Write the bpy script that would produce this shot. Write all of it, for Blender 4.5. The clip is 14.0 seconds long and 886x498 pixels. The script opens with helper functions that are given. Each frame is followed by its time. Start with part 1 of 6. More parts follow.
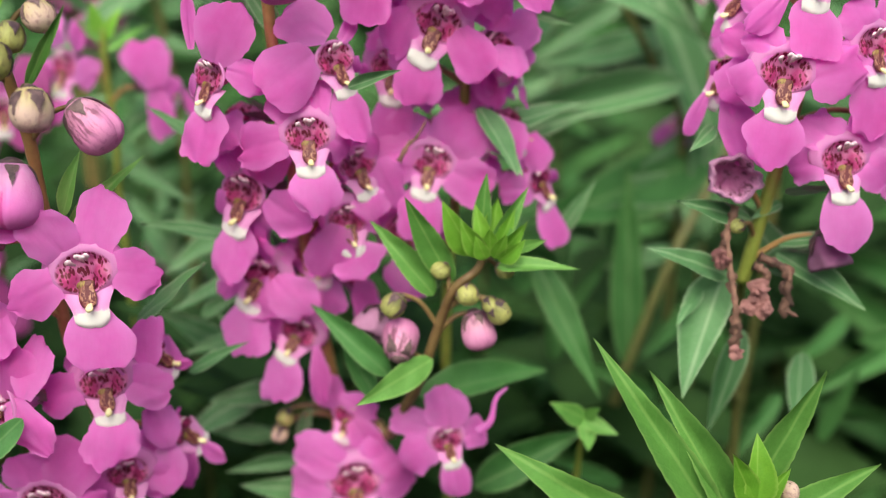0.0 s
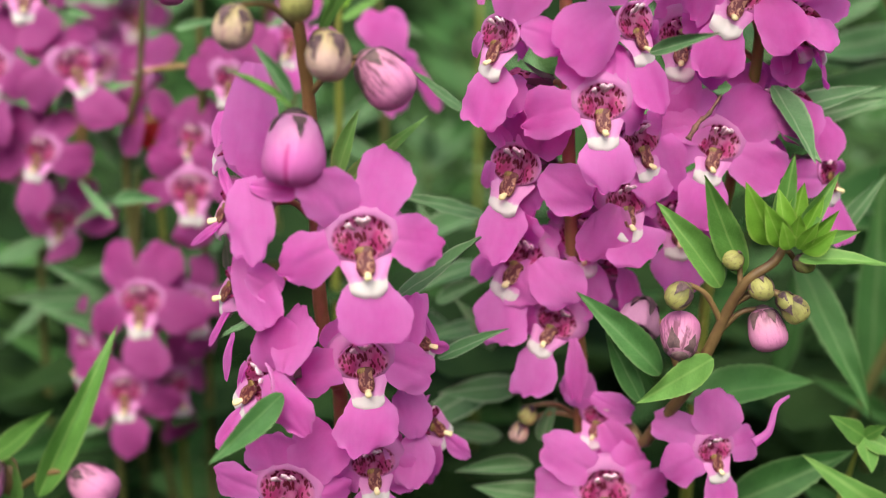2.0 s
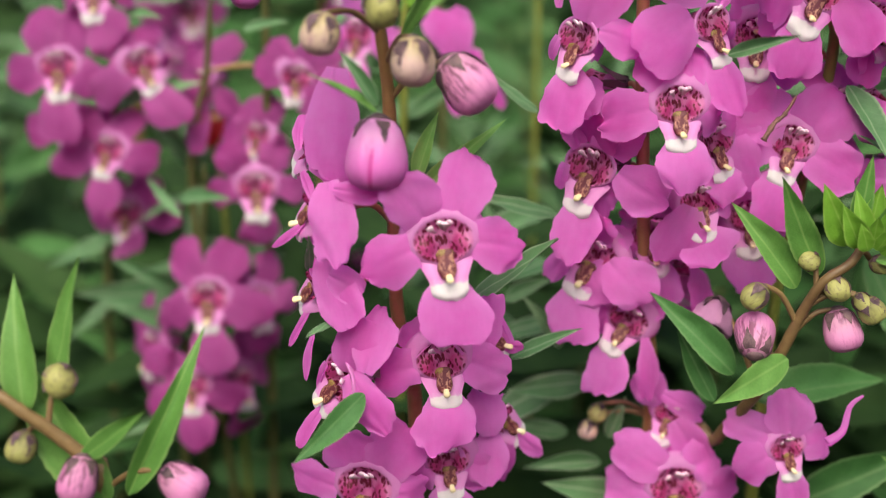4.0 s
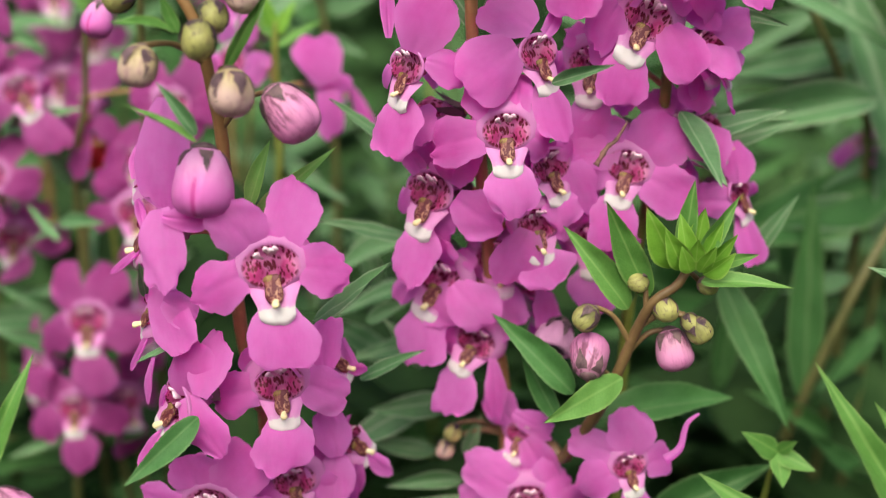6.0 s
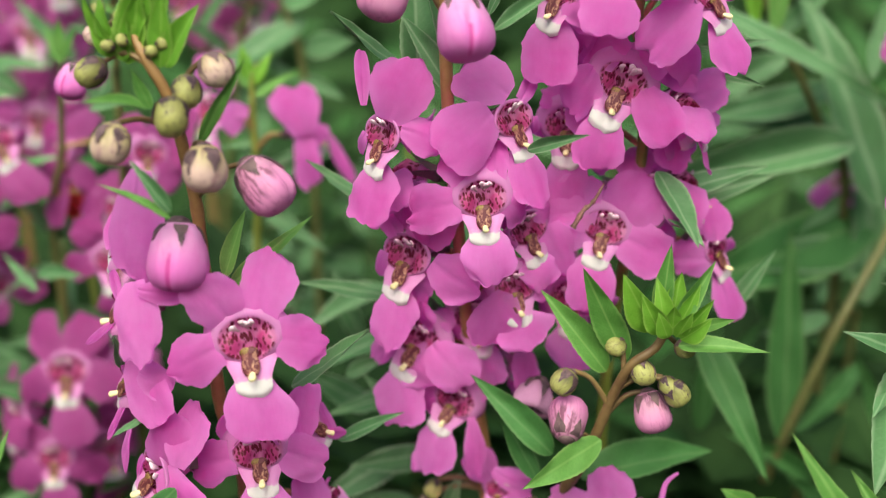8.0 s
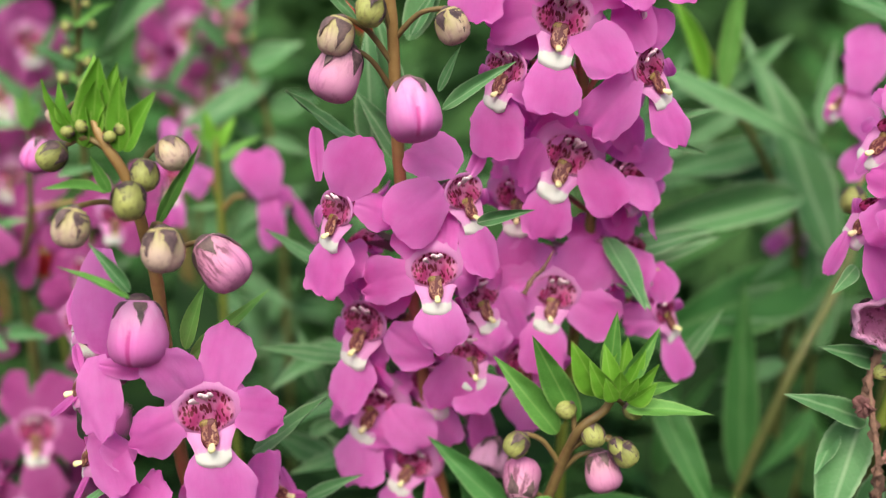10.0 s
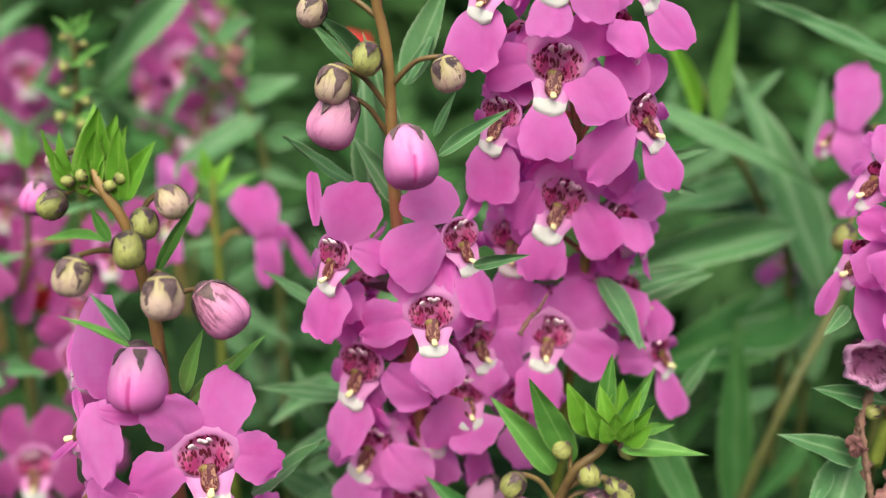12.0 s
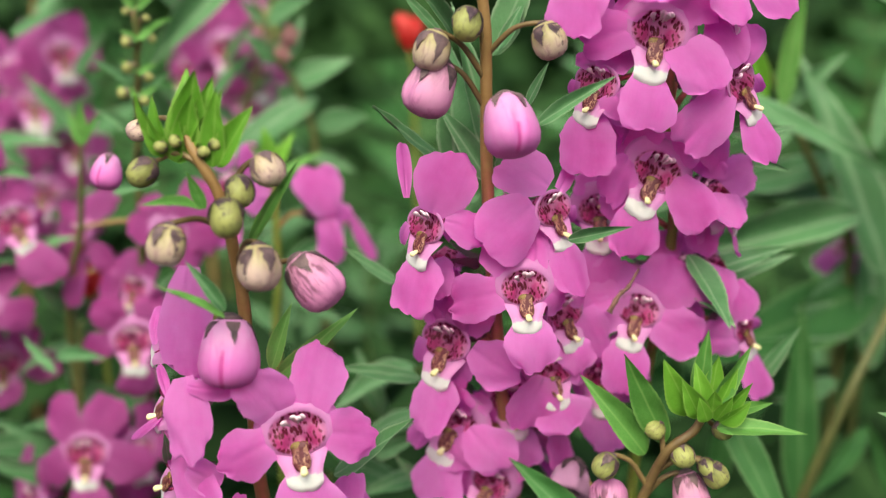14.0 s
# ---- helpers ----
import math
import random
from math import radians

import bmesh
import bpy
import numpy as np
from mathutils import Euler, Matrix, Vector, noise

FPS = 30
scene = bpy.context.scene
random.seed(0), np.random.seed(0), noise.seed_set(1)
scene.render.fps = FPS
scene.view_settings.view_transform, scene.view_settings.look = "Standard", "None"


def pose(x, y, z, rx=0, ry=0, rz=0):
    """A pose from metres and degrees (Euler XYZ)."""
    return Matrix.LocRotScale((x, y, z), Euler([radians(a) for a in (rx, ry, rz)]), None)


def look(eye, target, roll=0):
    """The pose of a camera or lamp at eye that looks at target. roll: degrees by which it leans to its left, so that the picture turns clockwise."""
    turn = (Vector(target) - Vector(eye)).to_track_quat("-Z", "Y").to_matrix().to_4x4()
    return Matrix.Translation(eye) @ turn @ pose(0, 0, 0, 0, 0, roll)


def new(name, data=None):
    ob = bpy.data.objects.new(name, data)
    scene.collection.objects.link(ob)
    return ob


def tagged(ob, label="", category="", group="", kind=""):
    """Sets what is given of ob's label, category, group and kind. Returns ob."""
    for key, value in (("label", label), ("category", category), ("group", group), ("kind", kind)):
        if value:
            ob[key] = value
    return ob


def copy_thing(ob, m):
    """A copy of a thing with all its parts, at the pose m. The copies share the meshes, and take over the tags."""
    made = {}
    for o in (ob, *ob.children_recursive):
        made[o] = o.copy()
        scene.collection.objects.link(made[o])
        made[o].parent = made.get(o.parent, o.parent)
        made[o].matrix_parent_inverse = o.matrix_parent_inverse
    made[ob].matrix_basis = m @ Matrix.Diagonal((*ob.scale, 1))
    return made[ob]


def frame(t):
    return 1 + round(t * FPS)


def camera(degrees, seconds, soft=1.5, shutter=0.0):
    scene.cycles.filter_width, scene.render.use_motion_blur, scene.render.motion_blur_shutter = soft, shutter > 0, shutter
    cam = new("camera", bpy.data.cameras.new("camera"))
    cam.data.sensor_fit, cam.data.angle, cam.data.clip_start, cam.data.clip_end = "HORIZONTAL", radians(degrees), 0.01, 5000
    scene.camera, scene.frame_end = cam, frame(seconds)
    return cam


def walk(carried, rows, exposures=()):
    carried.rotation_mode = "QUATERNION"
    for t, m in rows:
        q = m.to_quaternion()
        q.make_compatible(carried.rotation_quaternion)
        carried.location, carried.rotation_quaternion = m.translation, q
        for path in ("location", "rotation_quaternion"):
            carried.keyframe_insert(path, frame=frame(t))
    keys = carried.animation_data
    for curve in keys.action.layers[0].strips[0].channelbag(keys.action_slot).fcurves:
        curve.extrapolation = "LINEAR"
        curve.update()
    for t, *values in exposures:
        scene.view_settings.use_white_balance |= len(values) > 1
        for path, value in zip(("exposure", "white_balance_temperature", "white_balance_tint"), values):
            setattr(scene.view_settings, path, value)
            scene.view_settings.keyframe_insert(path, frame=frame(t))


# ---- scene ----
EXPOSURES = [(0.0, 0.46, 6650, -6), (1.0, 0.44, 6650, -2), (2.2, 0.41, 6650, 4), (4.3, 0.36, 6650, 6), (5.5, 0.37, 6650, 4), (7.0, 0.41, 6650, -2), (9.0, 0.42, 6650, -8), (14.0, 0.43, 6650, -10)]
# ---- camera ----
cam = camera(45, 14.0, 1.2)
cam.data.dof.use_dof = True
cam.data.dof.focus_distance = 0.158
cam.data.dof.aperture_fstop = 9.5
walk(cam, [
    (0, pose(0.01512, -0.01293, 0.41702, 68.697, 0.528, -4.294)),
    (0.5, pose(0.00932, -0.00865, 0.41370, 69.634, 0.149, -3.351)),
    (1, pose(0.00117, -0.00246, 0.40868, 70.246, 0.265, -2.226)),
    (1.5, pose(-0.00871, 0.00147, 0.40447, 70.708, -0.025, -1.353)),
    (2, pose(-0.01599, -0.00069, 0.40485, 70.215, -0.875, 0.509)),
    (2.2, pose(-0.01977, -0.00354, 0.40438, 70.191, -0.671, 1.458)),
    (3.25, pose(-0.02440, -0.00302, 0.40572, 69.600, -0.550, 2.231)),
    (4.3, pose(-0.02123, -0.00105, 0.40793, 69.374, -0.165, 1.663)),
    (4.5, pose(-0.01819, -0.00094, 0.40716, 69.524, -0.140, 1.467)),
    (5, pose(-0.01146, -0.00219, 0.41018, 69.831, -0.108, 0.897)),
    (5.5, pose(-0.00691, -0.00363, 0.40897, 70.204, -0.370, 0.857)),
    (6, pose(-0.00135, -0.00375, 0.41026, 70.193, -0.223, 0.856)),
    (6.5, pose(-0.00254, -0.00382, 0.41240, 70.050, -0.158, 0.330)),
    (7, pose(-0.00083, -0.00128, 0.41696, 69.799, 0.043, 0.501)),
    (7.5, pose(0.00081, -0.00068, 0.41857, 69.634, 0.085, 0.350)),
    (8, pose(0.00000, 0.00000, 0.42000, 70.000, -0.001, 0.000)),
    (8.5, pose(0.00341, -0.00039, 0.42304, 70.409, 0.347, -0.174)),
    (9, pose(0.00413, -0.00060, 0.42649, 70.330, 0.365, -0.327)),
    (9.2, pose(0.00359, -0.00181, 0.42567, 70.603, 0.254, -0.662)),
    (10.25, pose(0.00527, -0.00260, 0.43059, 71.041, 0.416, -1.009)),
    (11.3, pose(0.00566, -0.00287, 0.43435, 71.394, 0.524, -1.276)),
    (11.5, pose(0.00468, -0.00305, 0.43511, 71.468, 0.362, -1.727)),
    (12, pose(0.00431, -0.00251, 0.43454, 71.522, 0.528, -1.450)),
    (12.5, pose(-0.00180, -0.00262, 0.43427, 71.684, 0.184, -1.950)),
    (13, pose(-0.00424, -0.00305, 0.43013, 72.060, 0.252, -1.902)),
    (13.5, pose(-0.00910, -0.00114, 0.42867, 72.022, 0.350, -2.138)),
    (14, pose(-0.01247, 0.00046, 0.42800, 72.054, 0.050, -2.341)),
], EXPOSURES)

# ---- sky, sun and ground ----
world = bpy.data.worlds.new("overcast_sky")
scene.world = world
world.use_nodes = True
sky = world.node_tree.nodes.new("ShaderNodeTexSky")
sky.sky_type, sky.sun_disc = "NISHITA", False
sky.sun_elevation, sky.sun_rotation = radians(58), radians(-169)
sky.air_density, sky.dust_density = 1.0, 8.0
world.node_tree.links.new(sky.outputs[0], world.node_tree.nodes["Background"].inputs["Color"])
world.node_tree.nodes["Background"].inputs["Strength"].default_value = 0.14
sun = new("sun", bpy.data.lights.new("sun", "SUN"))
sun.data.energy, sun.data.angle, sun.data.color = 2.0, radians(55), (1.0, 0.955, 0.89)
sun.matrix_basis = look((-0.25, -1.15, 2.1), (0, 0.15, 0))

# ---- materials ----
def material(name):
    m = bpy.data.materials.new(name)
    m.use_nodes = True
    t = m.node_tree
    b = t.nodes["Principled BSDF"]
    return m, t, b


def node(t, kind, **values):
    n = t.nodes.new(kind)
    for k, v in values.items():
        n.inputs[k.replace("_", " ")].default_value = v
    return n


def ramp(t, fac, *stops):
    n = t.nodes.new("ShaderNodeValToRGB")
    e = n.color_ramp.elements
    e[0].position, e[0].color = stops[0][0], (*stops[0][1], 1)
    e[1].position, e[1].color = stops[-1][0], (*stops[-1][1], 1)
    for p, c in stops[1:-1]:
        x = e.new(p)
        x.color = (*c, 1)
    t.links.new(fac, n.inputs[0])
    return n.outputs[0]


def mix(t, kind, fac, a, b):
    n = t.nodes.new("ShaderNodeMix")
    n.data_type, n.blend_type = "RGBA", kind
    for socket, v in ((n.inputs[0], fac), (n.inputs[6], a), (n.inputs[7], b)):
        if isinstance(v, bpy.types.NodeSocket):
            t.links.new(v, socket)
        else:
            socket.default_value = v if isinstance(v, (int, float)) else (*v, 1)
    return n.outputs[2]


def math_node(t, op, a, b=0.0, clamp=False):
    n = t.nodes.new("ShaderNodeMath")
    n.operation, n.use_clamp = op, clamp
    for socket, v in zip(n.inputs, (a, b)):
        if isinstance(v, bpy.types.NodeSocket):
            t.links.new(v, socket)
        else:
            socket.default_value = v
    return n.outputs[0]


def noise_fac(t, vector, scale, detail=3.0, rough=0.55, dist=0.0):
    n = node(t, "ShaderNodeTexNoise", Scale=scale, Detail=detail, Roughness=rough, Distortion=dist)
    if vector is not None:
        t.links.new(vector, n.inputs["Vector"])
    return n.outputs[0]


def stretched(t, vector, scale):
    n = node(t, "ShaderNodeMapping", Scale=scale)
    t.links.new(vector, n.inputs["Vector"])
    return n.outputs[0]


def bump(t, b, height, strength, dist):
    n = node(t, "ShaderNodeBump", Strength=strength, Distance=dist)
    t.links.new(height, n.inputs["Height"])
    t.links.new(n.outputs[0], b.inputs["Normal"])


def thin_glow(t, b, colour, share):
    """Light that comes through a thin leaf or petal."""
    tr = t.nodes.new("ShaderNodeBsdfTranslucent")
    if isinstance(colour, bpy.types.NodeSocket):
        t.links.new(colour, tr.inputs["Color"])
    else:
        tr.inputs["Color"].default_value = (*colour, 1)
    mx = t.nodes.new("ShaderNodeMixShader")
    mx.inputs[0].default_value = share
    t.links.new(b.outputs[0], mx.inputs[1])
    t.links.new(tr.outputs[0], mx.inputs[2])
    t.links.new(mx.outputs[0], t.nodes["Material Output"].inputs["Surface"])


def rim_fac(t, start):
    """1 on the margin of a leaf or petal, 0 inside it."""
    n = t.nodes.new("ShaderNodeAttribute")
    n.attribute_name = "rim"
    return ramp(t, n.outputs["Fac"], (start, (0, 0, 0)), (1.0, (1, 1, 1)))


def foot_fac(t, near, far):
    """1 at a petal's foot, 0 further out."""
    n = t.nodes.new("ShaderNodeAttribute")
    n.attribute_name = "along"
    return ramp(t, n.outputs["Fac"], (near, (1, 1, 1)), (far, (0, 0, 0)))


def petal_material(name, deep, fair, pale):
    m, t, b = material(name)
    co = t.nodes.new("ShaderNodeTexCoord").outputs["Object"]
    rnd = t.nodes.new("ShaderNodeObjectInfo").outputs["Random"]
    big = noise_fac(t, co, 160, 3)
    fine = noise_fac(t, co, 1400, 4, 0.65)
    veins = noise_fac(t, stretched(t, co, (1900, 320, 320)), 1.0, 2, 0.6, 0.5)
    tone = math_node(t, "ADD", math_node(t, "ADD", math_node(t, "MULTIPLY", big, 0.75), 0.09), math_node(t, "MULTIPLY", rnd, 0.3))
    col = ramp(t, tone, (0.3, deep), (0.58, fair), (0.95, pale))
    col = mix(t, "MULTIPLY", 0.05, col, ramp(t, veins, (0.35, (0.62, 0.5, 0.62)), (0.6, (1, 1, 1))))
    col = mix(t, "MULTIPLY", 0.12, col, ramp(t, fine, (0.3, (0.75, 0.68, 0.75)), (0.65, (1, 1, 1))))
    col = mix(t, "MIX", math_node(t, "MULTIPLY", foot_fac(t, 0.02, 0.34), 0.5), col, pale)
    col = mix(t, "MIX", math_node(t, "MULTIPLY", rim_fac(t, 0.55), 0.5), col, pale)
    t.links.new(col, b.inputs["Base Color"])
    b.inputs["Roughness"].default_value = 0.62
    b.inputs["Specular IOR Level"].default_value = 0.3
    b.inputs["Sheen Weight"].default_value = 0.05
    crinkle = noise_fac(t, stretched(t, co, (700, 420, 420)), 1.0, 3, 0.6, 1.2)
    bump(t, b, math_node(t, "ADD", math_node(t, "MULTIPLY", crinkle, 2.5), math_node(t, "ADD", veins, math_node(t, "MULTIPLY", fine, 0.9))), 0.26, 0.0002)
    thin_glow(t, b, mix(t, "MULTIPLY", 1.0, col, (1.2, 0.9, 1.12)), 0.68)
    return m


PETAL = petal_material("petal", (0.72, 0.137, 0.58), (0.785, 0.238, 0.707), (0.835, 0.41, 0.82))
# Deeper magenta for the back flowers, with their shade put into the colour.
PETAL_SHADED = petal_material("petal_shaded", (0.5, 0.07, 0.37), (0.56, 0.11, 0.44), (0.62, 0.2, 0.53))


def throat_material():
    m, t, b = material("throat")
    co = t.nodes.new("ShaderNodeTexCoord").outputs["Object"]
    warp = node(t, "ShaderNodeTexNoise", Scale=500.0, Detail=2.0)
    t.links.new(co, warp.inputs["Vector"])
    bent = t.nodes.new("ShaderNodeVectorMath")
    bent.operation = "MULTIPLY_ADD"
    t.links.new(warp.outputs["Color"], bent.inputs[0])
    bent.inputs[1].default_value = (0.0012, 0.0012, 0.0012)
    t.links.new(co, bent.inputs[2])
    cells = node(t, "ShaderNodeTexVoronoi", Scale=1.0, Randomness=0.9)
    t.links.new(stretched(t, bent.outputs[0], (1900, 1000, 1000)), cells.inputs["Vector"])
    spots = cells.outputs["Distance"]
    sep = t.nodes.new("ShaderNodeSeparateXYZ")
    t.links.new(co, sep.inputs[0])
    x2 = math_node(t, "POWER", math_node(t, "DIVIDE", sep.outputs[0], 0.0041), 2.0)
    y2 = math_node(t, "POWER", math_node(t, "DIVIDE", math_node(t, "ADD", sep.outputs[1], 0.0008), 0.0031), 2.0)
    away = math_node(t, "ADD", x2, y2)
    away = math_node(t, "ADD", away, math_node(t, "MULTIPLY", math_node(t, "LESS_THAN", sep.outputs[2], -0.003), 5.0))
    inner = ramp(t, away, (0.78, (1, 1, 1)), (1.06, (0, 0, 0)))
    tint = noise_fac(t, co, 420, 2)
    flesh = ramp(t, tint, (0.35, (0.66, 0.1, 0.36)), (0.65, (0.82, 0.29, 0.6)))
    side = math_node(t, "DIVIDE", math_node(t, "SUBTRACT", math_node(t, "ABSOLUTE", sep.outputs[0]), 0.00215), 0.0012)
    rise = math_node(t, "DIVIDE", math_node(t, "ADD", sep.outputs[1], 0.00145), 0.0016)
    cheek = ramp(t, math_node(t, "ADD", math_node(t, "MULTIPLY", side, side), math_node(t, "MULTIPLY", rise, rise)), (0.5, (1, 1, 1)), (1.3, (0, 0, 0)))
    flesh = mix(t, "MIX", math_node(t, "MULTIPLY", cheek, 0.75), flesh, (0.6, 0.035, 0.24))
    ground = mix(t, "MIX", inner, (0.8, 0.325, 0.72), flesh)
    mask = mix(t, "MULTIPLY", 1.0, inner, ramp(t, spots, (0.4, (1, 1, 1)), (0.52, (0, 0, 0))))
    col = mix(t, "MIX", mask, ground, (0.17, 0.005, 0.035))
    t.links.new(col, b.inputs["Base Color"])
    b.inputs["Roughness"].default_value = 0.5
    bump(t, b, spots, 0.4, 0.0002)
    thin_glow(t, b, col, 0.5)
    return m


THROAT = throat_material()


def pouch_material():
    m, t, b = material("pouch")
    co = t.nodes.new("ShaderNodeTexCoord").outputs["Object"]
    sep = t.nodes.new("ShaderNodeSeparateXYZ")
    t.links.new(co, sep.inputs[0])
    n = noise_fac(t, co, 900, 3)
    y = math_node(t, "ADD", math_node(t, "MULTIPLY", sep.outputs[1], 1000), math_node(t, "MULTIPLY", n, 1.6))
    fac = t.nodes.new("ShaderNodeMapRange")
    t.links.new(y, fac.inputs[0])
    for k, v in zip(range(1, 5), (-6.1, -4.9, 0, 1)):
        fac.inputs[k].default_value = v
    col = ramp(t, fac.outputs[0], (0.0, (0.86, 0.83, 0.84)), (0.4, (0.85, 0.78, 0.82)), (0.66, (0.79, 0.4, 0.72)), (1.0, (0.77, 0.3, 0.67)))
    t.links.new(col, b.inputs["Base Color"])
    b.inputs["Roughness"].default_value = 0.6
    bump(t, b, noise_fac(t, co, 3000, 3), 0.3, 0.0002)
    thin_glow(t, b, col, 0.3)
    return m


POUCH = pouch_material()


def mottled(name, a, c, scale, rough=0.6, relief=0.3, depth=0.0002, edge=(0.35, 0.65), glow=0.0, spread=0.25):
    """Two tones broken by noise at two scales and by each piece's own chance."""
    m, t, b = material(name)
    co = t.nodes.new("ShaderNodeTexCoord").outputs["Object"]
    rnd = t.nodes.new("ShaderNodeObjectInfo").outputs["Random"]
    n1, n2 = noise_fac(t, co, scale, 4), noise_fac(t, co, scale * 6, 3)
    f = math_node(t, "ADD", math_node(t, "MULTIPLY", n1, 0.7), math_node(t, "MULTIPLY", n2, 0.3))
    f = math_node(t, "ADD", f, math_node(t, "MULTIPLY", math_node(t, "SUBTRACT", rnd, 0.5), spread))
    col = ramp(t, f, (edge[0], a), (edge[1], c))
    t.links.new(col, b.inputs["Base Color"])
    b.inputs["Roughness"].default_value = rough
    bump(t, b, n2, relief, depth)
    if glow:
        thin_glow(t, b, col, glow)
    return m



def tooth_material():
    """Olive gold at the top, then tan with burgundy blotches."""
    m, t, b = material("tooth")
    co = t.nodes.new("ShaderNodeTexCoord").outputs["Object"]
    sep = t.nodes.new("ShaderNodeSeparateXYZ")
    t.links.new(co, sep.inputs[0])
    blots = noise_fac(t, stretched(t, co, (1700, 1000, 1000)), 1.0, 2, 0.6, 1.3)
    n = noise_fac(t, co, 700, 3)
    tan = ramp(t, n, (0.35, (0.2, 0.05, 0.05)), (0.65, (0.44, 0.22, 0.15)))
    gold = ramp(t, n, (0.35, (0.2, 0.12, 0.025)), (0.65, (0.36, 0.25, 0.07)))
    low = math_node(t, "ADD", math_node(t, "MULTIPLY", math_node(t, "ADD", sep.outputs[1], 0.0007), -400), math_node(t, "MULTIPLY", n, 0.5))
    col = mix(t, "MIX", ramp(t, low, (0.95, (0, 0, 0)), (1.15, (1, 1, 1))), gold, tan)
    col = mix(t, "MIX", ramp(t, blots, (0.44, (0, 0, 0)), (0.52, (1, 1, 1))), col, (0.1, 0.008, 0.02))
    t.links.new(col, b.inputs["Base Color"])
    b.inputs["Roughness"].default_value = 0.5
    bump(t, b, math_node(t, "ADD", n, blots), 0.5, 0.0003)
    return m


TOOTH = tooth_material()
POLLEN = mottled("pollen", (0.72, 0.62, 0.3), (0.84, 0.77, 0.5), 700, 0.6, spread=0.1)
ANTHER = mottled("anther", (0.84, 0.5, 0.68), (0.92, 0.72, 0.82), 900, 0.5, spread=0.1)
STEM = mottled("stem", (0.25, 0.13, 0.05), (0.37, 0.22, 0.09), 150, 0.45, edge=(0.3, 0.7))
STEM_RED = mottled("stem_red", (0.12, 0.068, 0.03), (0.25, 0.165, 0.07), 150, 0.45, edge=(0.3, 0.7))
# Olive stem tone that also carries shade on stems standing back.
STEM_SHADE = mottled("stem_olive_shade", (0.09, 0.1, 0.03), (0.16, 0.155, 0.05), 150, 0.5, edge=(0.3, 0.7))
STEM_GREEN = mottled("stem_green", (0.15, 0.19, 0.03), (0.26, 0.3, 0.06), 150, 0.45, edge=(0.3, 0.7))
CALYX = mottled("calyx", (0.035, 0.014, 0.026), (0.17, 0.1, 0.11), 5, 0.65, edge=(0.35, 0.65))


def bud_material(name, foot, tip, streak, amount, fleck=0.0, seam=None):
    """A bud one unit wide: its tone runs from foot to tip, with dark streaks along it and flecks."""
    m, t, b = material(name)
    co = t.nodes.new("ShaderNodeTexCoord").outputs["Object"]
    rnd = t.nodes.new("ShaderNodeObjectInfo").outputs["Random"]
    sep = t.nodes.new("ShaderNodeSeparateXYZ")
    t.links.new(co, sep.inputs[0])
    n1 = noise_fac(t, co, 2.5, 4)
    lines = noise_fac(t, stretched(t, co, (9, 9, 1.3)), 1.0, 3, 0.6, 0.4)
    z = math_node(t, "ADD", math_node(t, "ADD", sep.outputs[2], math_node(t, "MULTIPLY", math_node(t, "SUBTRACT", n1, 0.5), 0.9)), math_node(t, "MULTIPLY", math_node(t, "SUBTRACT", rnd, 0.5), 0.3))
    col = ramp(t, math_node(t, "ADD", z, 0.5), (0.15, foot), (0.85, tip))
    col = mix(t, "MIX", math_node(t, "MULTIPLY", ramp(t, lines, (0.5, (0, 0, 0)), (0.66, (1, 1, 1))), amount), col, streak)
    if seam:
        off = math_node(t, "ABSOLUTE", math_node(t, "ADD", sep.outputs[0], math_node(t, "MULTIPLY", sep.outputs[2], 0.05)))
        line = mix(t, "MULTIPLY", 1.0, ramp(t, off, (0.02, (1, 1, 1)), (0.05, (0, 0, 0))), ramp(t, z, (0.0, (0, 0, 0)), (0.12, (1, 1, 1))))
        col = mix(t, "MIX", mix(t, "MULTIPLY", 1.0, line, ramp(t, sep.outputs[1], (0.1, (0, 0, 0)), (0.2, (1, 1, 1)))), col, seam)
    if fleck:
        spots = noise_fac(t, stretched(t, co, (8, 8, 1.8)), 1.0, 2, 0.5, 0.5)
        side = ramp(t, math_node(t, "ADD", math_node(t, "ADD", sep.outputs[2], math_node(t, "MULTIPLY", sep.outputs[0], 0.7)), math_node(t, "MULTIPLY", n1, 0.3)), (0.0, (1, 1, 1)), (0.2, (0, 0, 0)))
        col = mix(t, "MIX", mix(t, "MULTIPLY", 1.0, mix(t, "MULTIPLY", 1.0, side, (fleck, fleck, fleck)), ramp(t, spots, (0.5, (0, 0, 0)), (0.6, (1, 1, 1)))), col, (0.1, 0.012, 0.04))
    t.links.new(col, b.inputs["Base Color"])
    b.inputs["Roughness"].default_value = 0.55
    bump(t, b, math_node(t, "ADD", lines, noise_fac(t, co, 25, 3)), 0.35, 0.0002)
    thin_glow(t, b, col, 0.18)
    return m


BUD_CREAM = bud_material("bud_cream", (0.5, 0.42, 0.2), (0.66, 0.46, 0.42), (0.3, 0.13, 0.16), 0.6)
BUD_OLIVE = bud_material("bud_olive", (0.18, 0.18, 0.055), (0.46, 0.45, 0.15), (0.09, 0.045, 0.05), 0.45)
BUD_PINK = bud_material("bud_pink", (0.7, 0.3, 0.61), (0.69, 0.16, 0.54), (0.64, 0.12, 0.46), 0.35, 0.0, (0.56, 0.06, 0.33))
BUD_STRIPE = bud_material("bud_stripe", (0.64, 0.3, 0.47), (0.7, 0.25, 0.52), (0.34, 0.06, 0.2), 0.4, 0.7)
FADED = mottled("faded_petal", (0.2, 0.07, 0.08), (0.42, 0.2, 0.2), 600, 0.75, 0.6, 0.0004)
